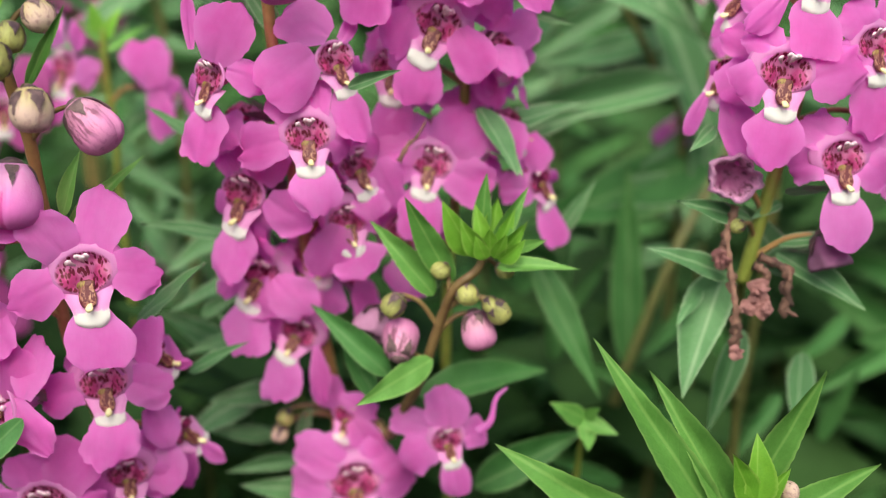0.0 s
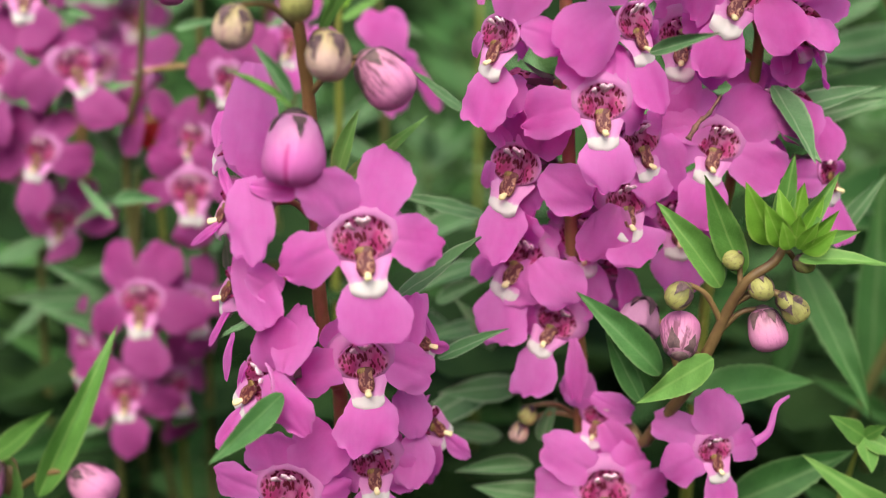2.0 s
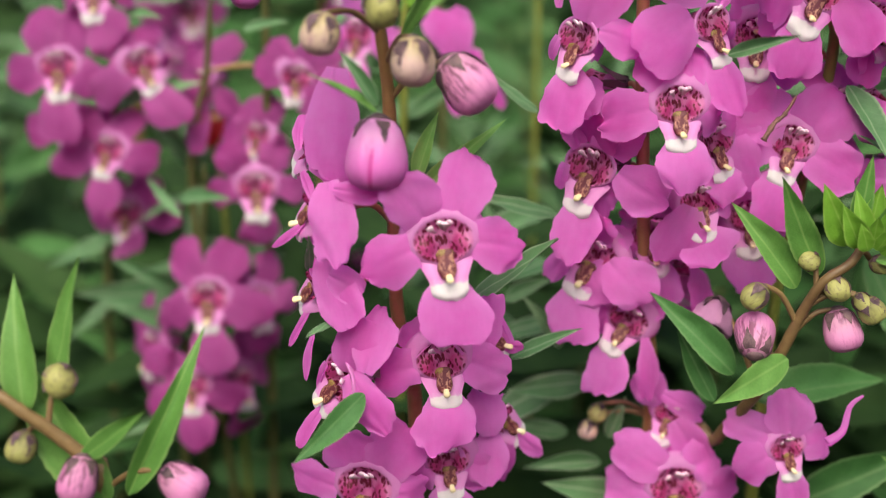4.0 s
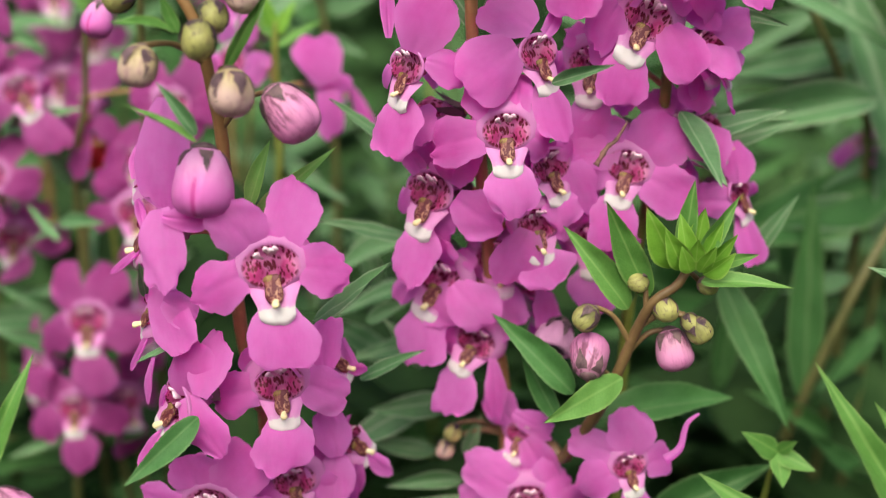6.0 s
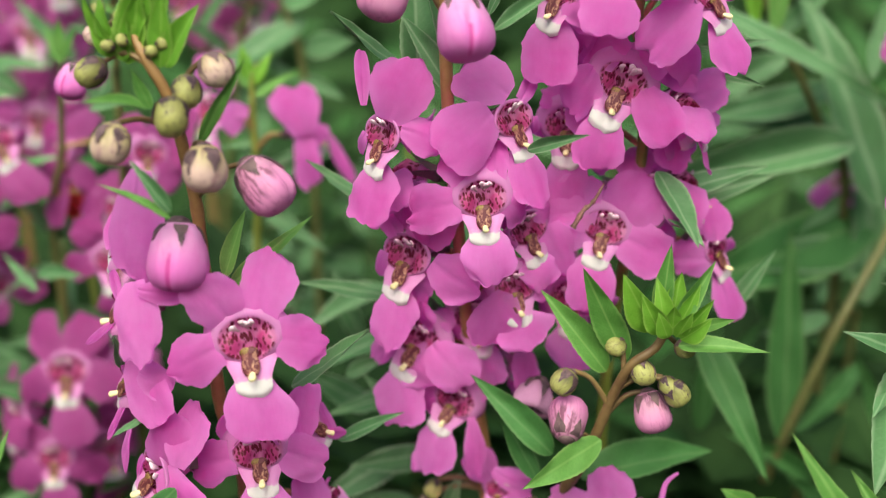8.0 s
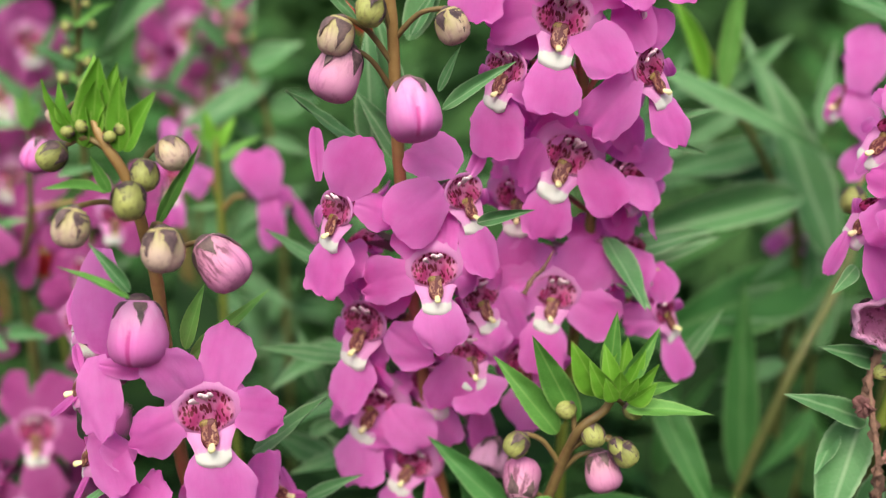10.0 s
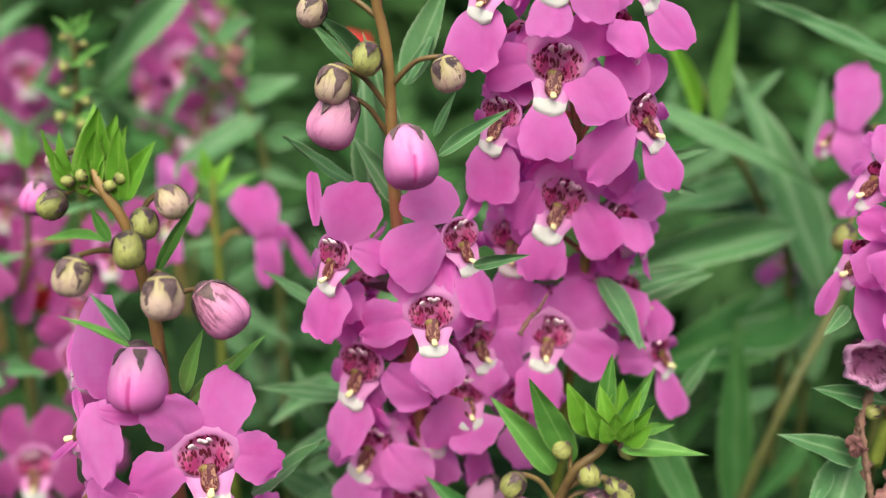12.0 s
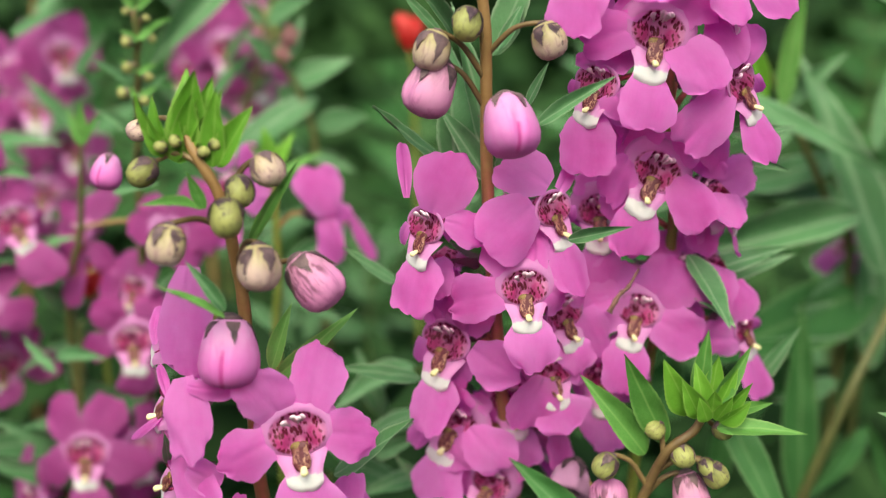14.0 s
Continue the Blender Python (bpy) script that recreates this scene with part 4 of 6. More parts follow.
flower(middle_spike, -5.5, 157, 362.7, -30, 12, 8, 1, petals=(
    ("upper_left", (-9.2, 159.9, 368), 3.7, 20),
    ("upper_right", (0.6, 158.5, 370.2), 8.2),
    ("left", (-10.4, 158.1, 357.9), 2.4, 20),
    ("right", (4.6, 150.8, 357.3), 7.9, 0, (-1.8, 154.6, 361.7)),
    ("lower", (-8.6, 152.2, 348.2), 7.2)))
flower(middle_spike, 13.1, 158, 366.6, 28, 10, -10, 0.85, petals=(
    ("right", (19.2, 157.6, 358.5), 6.5),
    ("lower", (16.2, 155, 357.4), 6.8),
    ("upper_right", (17.7, 160.5, 368.2), 4.6),
    ("left", (9.2, 157.5, 363.7), 3.7),
    ("upper_left", (10.7, 160.5, 369.9), 3.7)))
flower(middle_spike, 11.3, 156, 357.7, 12, 10, -4, 0.85, petals=(
    ("lower", (14.1, 152.5, 348.1), 9.1),
    ("left", (6.9, 152.8, 347.7), 7.9, 0, (10.1, 154.5, 356.4)),
    ("right", (17.2, 157.9, 356.2), 5.2),
    ("upper_left", (8.3, 158.6, 359.6), 3.7),
    ("upper_right", (14.8, 159.4, 359.7), 3.7)))
flower(middle_spike, -3.6, 159, 347.2, -25, 12, 20, 1, petals=(
    ("upper_right", (-0.5, 160.6, 351.2), 5.8),
    ("right", (3.3, 153.1, 340.7), 8.3, 0, (-2, 157.2, 346.4)),
    ("lower", (-7.9, 154.4, 333.2), 9.1),
    ("left", (-11.5, 159.4, 342.3), 3.9),
    ("upper_left", (-7.5, 162.7, 350.2), 5.5)))
flower(middle_spike, 2.4, 158, 336.4, -12, 12, 28, 0.85, petals=(
    ("lower", (-2.6, 153.6, 324.4), 7.3),
    ("right", (6.4, 153.5, 323.7), 3.6, 0, (4.6, 156.3, 333.4)),
    ("upper_right", (6.7, 161.4, 339.8), 5.6),
    ("upper_left", (-1, 160.5, 339.6), 4.7),
    ("left", (-3.8, 159.2, 333.5), 4.3)))
flower(middle_spike, 5.4, 161, 350.5, -5, 10, -6, 0.9, petals=(
    ("lower", (7, 157.5, 338.6), 7.8),
    ("left", (-0, 161.8, 346.7), 6.5),
    ("right", (11.1, 161.2, 347), 6.5),
    ("upper_left", (2.2, 164, 354.8), 5.5),
    ("upper_right", (8.2, 163.7, 354.9), 5.5)))
flower(middle_spike, 10.2, 157, 319.7, -20, 14, 14, 0.72, petals=(
    ("upper_left", (4.8, 158.9, 325.9), 5.9, 0, (8.3, 157.1, 320.9)),
    ("upper_right", (14.8, 154.9, 320.1), 4.4, 0, (8.4, 156.9, 323)),
    ("right", (15.8, 152.1, 311.9), 6.5, 0, (10.4, 155.6, 318.8)),
    ("left", (4.6, 154.2, 310.4), 7.5, 0, (8.4, 156.1, 315.5)),
    ("lower", (8.9, 154.7, 308.4), 5.4)))
flower(middle_spike, 10.7, 151.3, 309.8, 5, 14, 0, 1.1, petals=(
    ("upper_left", (0.2, 152.3, 315.9), 7.5),
    ("upper_right", (17.5, 153.5, 314.3), 7.9),
    ("left", (-0.9, 152, 308.6), 7.6),
    ("right", (21.6, 152.6, 307.4), 7.6),
    ("lower", (11.1, 144.7, 292.7), 10.4)))
bud(middle_spike, 2.9, 147.5, 398.4, "pink", 8, 15, -55, 6)
bud(middle_spike, -8, 153.4, 402.8, "striped", 7.6, -55, -60, 0)
bud(middle_spike, -7.9, 152.2, 408.3, "cream", 5.4, -40, -60, 1)
bud(middle_spike, -2.9, 152.4, 411.9, "olive", 4.6, -20, -50, 2)
bud(middle_spike, 8.7, 152.6, 409.5, "cream", 5, 45, -60, 3)
bud(middle_spike, -10.8, 155.8, 418.4, "cream", 4.6, -45, -50, 4)
bud(middle_spike, 1.4, 154.1, 422.4, "olive", 4.4, 40, -40, 5)
leaf(middle_spike, (1.3, 166.1, 391), (-3.2, 168, 413.8), "leaf", 20, 0.9, 1)
leaf(middle_spike, (1.2, 164.3, 386.2), (-6, 164.4, 397.9), "leaf", -10, 1.2, 2)
leaf(middle_spike, (-5.6, 167.4, 388.7), (-17.6, 160.2, 398.1), "leaf", 30, 1, 3)
leaf(middle_spike, (6.8, 162.3, 398.2), (10.3, 162.7, 405.2), "leaf", 0, 1, 0)
leaf(middle_spike, (7.2, 151.5, 397.6), (17.2, 147.8, 405.2), "leaf", 10, 0.8, 1)
leaf(middle_spike, (2.6, 165.3, 406.4), (7.1, 168.3, 414.6), "leaf", 0, 1, 2)
leaf(middle_spike, (-13.1, 170.2, 367.2), (-22.8, 168.2, 373.5), "leaf", 32, 1.15, 3)
leaf(middle_spike, (-9.4, 170.2, 349.6), (-24.2, 163.6, 354.8), "leaf", 30, 1.1, 0)
leaf(middle_spike, (12.3, 151.5, 380.2), (19.7, 144.4, 384.1), "leaf", 30, 0.9, 1)
leaf(middle_spike, (-4.3, 166.2, 408.9), (-9.4, 158.8, 417.8), "leaf", 0, 0.9, 2)
leaf(middle_spike, (2.8, 164.6, 387), (4.7, 162.8, 393.7), "leaf", 0, 1.1, 3)
leaf(middle_spike, (6.5, 163.1, 341.9), (10.2, 164.6, 351.7), "leaf", 0, 1.6, 0)
leaf(middle_spike, (1.2, 166.4, 344.9), (-2.5, 166.5, 351.3), "leaf", 0, 1.6, 1)
leaf(middle_spike, (0.1, 165.5, 304.6), (-13.1, 160.8, 306.2), "leaf", 0, 1, 2)
bud(middle_spike, -1.7, 160.5, 317.3, "olive", 3.2, -20, -30, 6)
bud(middle_spike, -3, 161.3, 313.5, "cream", 3.4, -30, -40, 0)
leaf(middle_spike, (0.8, 162.6, 311.1), (3.1, 161.4, 319.6), "leaf", 0, 1.5, 1)
leaf(middle_spike, (-7.3, 172.5, 323.8), (-13.4, 170.7, 333.5), "leaf", 0, 1.2, 2)
leaf(middle_spike, (-2, 174.9, 315.8), (-17.5, 169.7, 316), "leaf", 0, 1.3, 3)
leaf(middle_spike, (-5, 176, 304.3), (-18.8, 172.3, 308.6), "leaf", 0, 1.2, 0)
leaf(middle_spike, (-17.7, 175.3, 331.5), (-9.5, 172.1, 337.3), "leaf", 0, 1.3, 1)
leaf(middle_spike, (-3.8, 166.8, 387.1), (-4.7, 170.1, 407.8), "leaf", 0, 1.4, 2)
leaf(middle_spike, (2.1, 169.1, 405.2), (10, 170.9, 421.7), "leaf", 0, 1.2, 3)
leaf(middle_spike, (-5.6, 168.1, 408.3), (-13, 166.8, 416.3), "leaf", 0, 0.8, 0)
leaf(middle_spike, (-9.1, 187.1, 334.7), (-23.6, 176.1, 333.6), "leaf", 25, 1.3, 1)
leaf(middle_spike, (-10.4, 194.7, 341), (-25.3, 183.6, 339.8), "leaf", 25, 1.2, 2)
leaf(middle_spike, (-13.8, 186.7, 319.1), (-27.9, 180.2, 330.3), "leaf", 20, 1.3, 3)
leaf(middle_spike, (-6.9, 183.4, 324.5), (-21.5, 172.9, 324.8), "leaf", 25, 1.2, 0)
leaf(middle_spike, (-7.1, 176, 315.7), (-23.8, 170, 307.6), "leaf", 15, 1.6, 0)
leaf(middle_spike, (-16.4, 195.9, 329.5), (-21.5, 195.9, 344.1), "leaf", 0, 1.3, 1)

back_spike = plant_thing("pink flower spike close behind the reddish budded stem", (32.1, 173.6, 0))
stalk(back_spike, ((32.1, 173.6, -2), (30.4, 171.2, 164.3), (28.7, 169.3, 300.3), (28.6, 169.5, 330.2), (29.9, 169.9, 348.7), (32.1, 167.2, 376.6), (29.6, 163.8, 396.5), (26.8, 160, 421.1), (26, 161.5, 436.9)), 1.625, 1, STEM_GREEN)
flower(back_spike, 25.2, 156, 411.1, 0, 12, 12, 1, petals=(
    ("upper_left", (20.1, 159, 416.4), 7.5),
    ("upper_right", (33, 158.9, 416), 7.7),
    ("left", (13.9, 155.9, 408.8), 7),
    ("right", (32.1, 151.6, 402.3), 8.2),
    ("lower", (22.4, 150.9, 397.1), 8.4)))
flower(back_spike, 17.1, 158.6, 403.1, -35, 10, 10, 0.85, petals=(
    ("lower", (15.1, 154.2, 389.6), 9),
    ("right", (21.9, 156.4, 396.3), 6),
    ("left", (13.2, 160.2, 400), 2.3, 20),
    ("upper_right", (20.9, 161.4, 408), 6),
    ("upper_left", (14.9, 163, 406.9), 3.5)))
flower(back_spike, 38.4, 158.5, 403, 42, 10, -20, 0.9, petals=(
    ("upper_left", (33.5, 159, 411.8), 7.1, 0, (38.2, 156.8, 405.5)),
    ("upper_right", (40.5, 160.9, 411.1), 5.7, 0, (39.3, 159, 405.1)),
    ("left", (29, 153.7, 394.3), 7.8, 0, (36.5, 155.9, 401.4)),
    ("right", (42.8, 160.6, 400.3), 1.9, 20),
    ("lower", (43.7, 155.4, 391.1), 6.6)))
flower(back_spike, 27.5, 160, 389.2, 4, 12, 28, 1, petals=(
    ("upper_left", (23, 162.9, 394.2), 7.1),
    ("upper_right", (32.1, 163, 393.1), 7.2),
    ("left", (18.6, 157.7, 384.7), 6, 0, (22.8, 159.7, 390.9)),
    ("right", (33.8, 155.1, 380.8), 7.8, 0, (30, 159.7, 388)),
    ("lower", (23, 155.1, 376.5), 8.4)))
flower(back_spike, 36.5, 165, 384.5, 42, 12, -12, 0.9, petals=(
    ("upper_left", (37.1, 164.8, 390.9), 7.7, 0, (34.7, 163.5, 387.2)),
    ("upper_right", (44.5, 165.8, 387), 7, 0, (38.3, 165.3, 384.9)),
    ("right", (42.6, 165.3, 379.4), 5.2, 0, (39.6, 167, 384.3)),
    ("left", (31.6, 162.6, 381), 5.5),
    ("lower", (35.6, 163, 373.9), 5.8, 0, (36.6, 164.8, 379.2))))
flower(back_spike, 19.6, 165, 381.6, -15, 10, -2, 0.9, petals=(
    ("upper_left", (18.2, 168.6, 387.1), 5.6),
    ("upper_right", (23.8, 168.4, 386.2), 5.6),
    ("left", (15.2, 166.5, 378), 4.7),
    ("right", (24.9, 164.5, 377.5), 5.6),
    ("lower", (19.1, 161.1, 367.9), 7.5)))
flower(back_spike, 26, 161.3, 365.7, 4, 12, 18, 0.9, petals=(
    ("upper_left", (16.1, 162.1, 370.1), 9.3),
    ("upper_right", (33, 163, 372.4), 10.5),
    ("left", (16.8, 160.5, 362.2), 6.6),
    ("right", (36.1, 159.2, 359.8), 8.3),
    ("lower", (22.6, 156.3, 352.5), 8.4)))
flower(back_spike, 15.2, 155.5, 423.6, -30, 10, 10, 0.85, petals=(
    ("lower", (12.4, 151.1, 410.2), 8.6),
    ("left", (8.7, 157.4, 421.9), 4.9),
    ("right", (20, 154, 421.3), 6.4),
    ("upper_left", (13.7, 158.5, 429.7), 5.7),
    ("upper_right", (19.3, 156.5, 429), 6.4)))
flower(back_spike, 37.2, 159.6, 423.9, 38, 10, -16, 0.85, petals=(
    ("lower", (43.9, 156.2, 412.5), 6.4, 0, (39.8, 159.4, 418.6)),
    ("left", (30.9, 156.5, 420.2), 7.4),
    ("right", (41.9, 161.7, 422), 2.5, 20),
    ("upper_left", (33.8, 160.9, 431), 6.6),
    ("upper_right", (39.1, 162.6, 430.2), 5.9)))
flower(back_spike, 24.9, 154, 425.9, 0, 10, 10, 0.85, petals=(
    ("lower", (23, 150, 415), 6.4),
    ("left", (16.7, 154.2, 424.4), 6.8),
    ("right", (30.4, 151.6, 416.5), 6.4),
    ("upper_left", (20, 156.3, 432), 6.8),
    ("upper_right", (29.7, 156.3, 431.9), 6.8)))
flower(back_spike, 45, 166.3, 360.6, 50, 8, -14, 0.85, petals=(
    ("upper_left", (44.1, 166.2, 367.9), 6.2, 0, (44.5, 164.1, 361.6)),
    ("left", (37.8, 163.4, 358.4), 6.2),
    ("upper_right", (48, 168.6, 364.3), 2.9),
    ("right", (48.8, 168.7, 357.9), 2, 20),
    ("lower", (48.2, 162.9, 347.9), 5.7)))
flower(back_spike, 21.2, 163, 353, -5, 10, -2, 0.9, petals=(
    ("upper_left", (17.2, 166, 357.6), 6.8),
    ("upper_right", (26.5, 165.6, 357.6), 6.8),
    ("left", (15.2, 164.1, 350), 6.8),
    ("right", (27.8, 163.1, 349.1), 6.8),
    ("lower", (21.2, 159.5, 340.3), 8.7)))
flower(back_spike, 33.3, 167, 370.5, 40, 10, -4, 0.9, petals=(
    ("upper_left", (29.8, 168.8, 376), 6.7),
    ("upper_right", (36.9, 171, 375.1), 6.8),
    ("left", (27.7, 166.2, 368.8), 6.7),
    ("right", (40.1, 170.3, 368), 5.9),
    ("lower", (35.5, 164.3, 359), 7.7)))
leaf(back_spike, (32.6, 168.3, 370.8), (41.1, 158, 362.9), "leaf", -15, 1.9, 0)
leaf(back_spike, (41.5, 186.6, 362.5), (60.7, 192.8, 365), "leaf", 0, 0.9, 1)
leaf(back_spike, (41.7, 178, 364.3), (56.7, 176, 369.3), "leaf", 20, 1.35, 0)
leaf(back_spike, (41.5, 172.8, 391.8), (52.1, 169.1, 393.4), "leaf", 30, 0.8, 2)
leaf(back_spike, (42.4, 171.5, 388.3), (51.3, 168.6, 386.3), "leaf", 40, 0.8, 3)
leaf(back_spike, (49.3, 170.1, 346.5), (56.1, 169.1, 358.3), "leaf", 0, 1.1, 0)
leaf(back_spike, (34, 164, 373.5), (40.5, 157, 363.5), "leaf", -10, 1.45, 1)
leaf(back_spike, (36.4, 170, 367.6), (53.7, 171, 372.4), "leaf", 0, 1.15, 0)

def far_side(plant, low, high, seed):
    """Flowers round the far side of a stem, seen through the gaps."""
    r = random.Random(seed)
    z, k = low, seed
    while z < high:
        p = nearest_on(plant, p3(0, 165, z), 0)
        for side in (-1, 1):
            yaw = side * r.uniform(75, 140)
            d = radians(yaw)
            flower(plant, p.x / MM + 8.5 * math.sin(d), p.y / MM - 8.5 * math.cos(d) + 2, z + r.uniform(-3, 3), yaw, r.uniform(0, 15), r.uniform(-15, 15), 0.95, k)
            k += 1
        z += r.uniform(12, 15)


far_side(middle_spike, 346, 384, 3)
far_side(back_spike, 372, 424, 4)
dry_thread(back_spike, (20.1, 156.6, 366.5), (21.7, 157.5, 369), (23.2, 158, 370.2), (25, 159, 373))

green_shoot = plant_thing("reddish stem with small buds and a bright green leafy tip", (3.6, 170.7, 0))
stalk(green_shoot, ((3.6, 170.7, -2), (13.1, 164.5, 165.3), (13.7, 159.3, 302.3), (17.2, 153.9, 316.4), (21.7, 149.5, 327.8), (24.4, 148.2, 335.9), (26.3, 147.4, 342.4), (28.4, 146.2, 347.9), (32, 146.2, 351), (33.6, 146.4, 354.5)), 1.625, 0.85, STEM_RED)
bud(green_shoot, 26.2, 147.2, 350.8, "olive", 3.2, -30, 0, 6)
bud(green_shoot, 36.6, 147.1, 350.4, "olive", 3, 40, -10, 0)
bud(green_shoot, 30.3, 145.8, 347, "olive", 3.8, 10, -20, 1)
bud(green_shoot, 18.4, 145.4, 345.7, "olive", 4, -60, -40, 2)
bud(green_shoot, 35.3, 144.8, 344.1, "olive", 4, 50, -45, 3)
bud(green_shoot, 19.3, 146.1, 338.9, "striped", 6.2, 170, 38, 4)
bud(green_shoot, 32.2, 146.5, 340, "striped", 5.8, 25, -60, 5)
bud(green_shoot, 34.1, 145.2, 345.1, "olive", 3, 30, -30, 6)
leaf(green_shoot, (25, 147.7, 346.2), (15.5, 148, 358.9), "young", -10, 1.15, 2)
leaf(green_shoot, (28, 147.4, 348.4), (20.3, 147.7, 363.8), "young", -10, 1.1, 3)
leaf(green_shoot, (32.7, 147.7, 355.1), (33.8, 148.7, 366.6), "young", 0, 1.3, 0)
leaf(green_shoot, (34.5, 146.3, 354.1), (40.4, 146.8, 364.3), "young", 20, 1.2, 1)
leaf(green_shoot, (35.2, 145.4, 351.7), (47.1, 141, 354.2), "young", -20, 1.1, 2)
leaf(green_shoot, (37.5, 146.2, 354), (43.1, 144, 356.7), "young", 20, 1.2, 3)
leaf(green_shoot, (24.5, 145.8, 335.4), (11.7, 136.3, 332.6), "young", -10, 1.4, 0)
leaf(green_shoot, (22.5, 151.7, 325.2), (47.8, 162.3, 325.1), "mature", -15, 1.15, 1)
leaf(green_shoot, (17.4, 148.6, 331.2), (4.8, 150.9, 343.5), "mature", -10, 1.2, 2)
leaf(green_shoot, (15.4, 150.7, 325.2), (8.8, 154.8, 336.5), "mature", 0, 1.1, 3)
leaf(green_shoot, (25.8, 149.9, 346.5), (23.8, 150.6, 354.3), "leaf", 0, 1.4, 0)
leaf(green_shoot, (31.4, 146.1, 353.6), (26.4, 144.7, 362.9), "tip", -25, 1.5, 1)
leaf(green_shoot, (33.2, 146.2, 353.9), (31.8, 146.3, 361.6), "tip", -8, 1.35, 2)
leaf(green_shoot, (34.3, 147.2, 353.6), (35.5, 149.2, 362.2), "tip", 6, 1.4, 3)
leaf(green_shoot, (34.9, 146.1, 353.6), (38.1, 146.7, 361), "tip", 25, 1.3, 0)
leaf(green_shoot, (35.2, 145.5, 353.3), (39.8, 143.9, 359.3), "tip", 35, 1.4, 1)
leaf(green_shoot, (32.3, 144.6, 353.9), (29, 143.1, 360), "tip", -30, 1.7, 2)
leaf(green_shoot, (33.9, 144.1, 354), (33.6, 143.4, 359.3), "tip", 0, 1.9, 3)
leaf(green_shoot, (34.5, 144, 353.7), (36.3, 142.5, 358.3), "tip", 25, 1.8, 0)
leaf(green_shoot, (33.1, 143.5, 353.8), (31.4, 142.4, 358.1), "tip", -15, 1.9, 1)
leaf(green_shoot, (35.2, 144.3, 353.2), (39, 142, 356.8), "tip", 40, 1.6, 2)
leaf(green_shoot, (46.5, 178.4, 340.1), (57.4, 164.3, 315.9), "mature", 10, 0.85, 3)
flower(green_shoot, 26.9, 148.4, 319, 12, 12, -8, 0.72, petals=(
    ("upper_left", (17.5, 149.7, 322.9), 5.7),
    ("upper_right", (27.2, 149.1, 327.9), 8, 0, (27.4, 148.3, 319.9)),
    ("right", (34.1, 149.9, 319.3), 5.9),
    ("left", (19.3, 146.1, 314.9), 7.1),
    ("lower", (28.6, 145.3, 308.6), 5.7)))
leaf(green_shoot, (52.2, 152.5, 318.6), (45.8, 150.1, 323.7), "young", 0, 2.1, 1)
leaf(green_shoot, (52.2, 152.5, 318.6), (57, 148.1, 318.3), "young", 0, 2.1, 2)
leaf(green_shoot, (52.2, 152.5, 318.6), (51.7, 147, 315), "young", 0, 2.1, 3)
leaf(green_shoot, (52.2, 152.5, 318.6), (54.2, 149.7, 322.4), "young", 0, 2.1, 0)
withered(green_shoot, 14.9, 155.2, 337.8, -30, -40, 6)
spur(green_shoot, (32, 145.1, 321.5), (34.3, 145.7, 323.2), (35.4, 147, 326.8), (37.4, 147.6, 328.4))
stalk(green_shoot, ((13.3, 163, 190), (38, 168, 235), (51, 163, 285), (52.1, 153.3, 317.8)), 1, 0.8, STEM_GREEN)
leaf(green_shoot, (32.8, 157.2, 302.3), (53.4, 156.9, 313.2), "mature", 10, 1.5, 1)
leaf(green_shoot, (18.2, 161.5, 308.1), (1.4, 155.6, 306.7), "leaf", 0, 1.2, 2)
leaf(green_shoot, (7.2, 163.4, 298.7), (-11.5, 159.8, 303.5), "leaf", 0, 1.2, 3)

faded_spike = plant_thing("pink flower spike with dried brown seed heads on a yellow-green stem", (87.2, 177.5, 0))
# Lower length of the stem in darker olive, its shade put into the colour.
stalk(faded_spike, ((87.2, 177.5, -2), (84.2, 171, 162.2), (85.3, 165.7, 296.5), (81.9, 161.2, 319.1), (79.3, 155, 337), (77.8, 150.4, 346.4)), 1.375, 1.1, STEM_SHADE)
stalk(faded_spike, ((77.6, 150, 345.4), (79.2, 149.7, 354.7), (81.5, 150.3, 365), (84.2, 151.3, 376.7), (85.4, 152.1, 390.6), (86.1, 154, 404.7)), 1.65, 1.2, STEM_GREEN)
flower(faded_spike, 78.7, 143.4, 383.5, -4, 12, 8, 1, petals=(
    ("upper_left", (73.9, 146.9, 388.8), 6),
    ("upper_right", (84.7, 146, 387.9), 7.7),
    ("left", (70.9, 143.2, 380.1), 6.8),
    ("right", (90.9, 143.3, 383.2), 8.4),
    ("lower", (75.6, 138, 369.5), 9.2)))
flower(faded_spike, 89.3, 143.3, 369.6, 5, 12, 0, 0.95, petals=(
    ("upper_left", (84, 145.7, 375.2), 7.4),
    ("upper_right", (96.1, 145.4, 374.9), 7.4),
    ("left", (81.1, 144.3, 367.5), 6.4),
    ("right", (97.4, 142.3, 365.2), 7.5),
    ("lower", (89, 137.7, 355.6), 8.7)))
flower(faded_spike, 73.2, 152, 381.7, -64, 4, 28, 0.9, petals=(
    ("upper_right", (71.6, 150.2, 387.8), 5.3, 0, (76.7, 149.6, 384.3)),
    ("right", (70.5, 147.1, 378.8), 7.4, 0, (77, 150, 382)),
    ("left", (71.2, 154.4, 378.5), 1.8, 20),
    ("lower", (66.5, 151.8, 371.4), 2.7, 10, (70, 153.8, 377.3)),
    ("upper_left", (75.1, 145.7, 368.1), 6.1, 0, (72.3, 149.8, 378.1))))
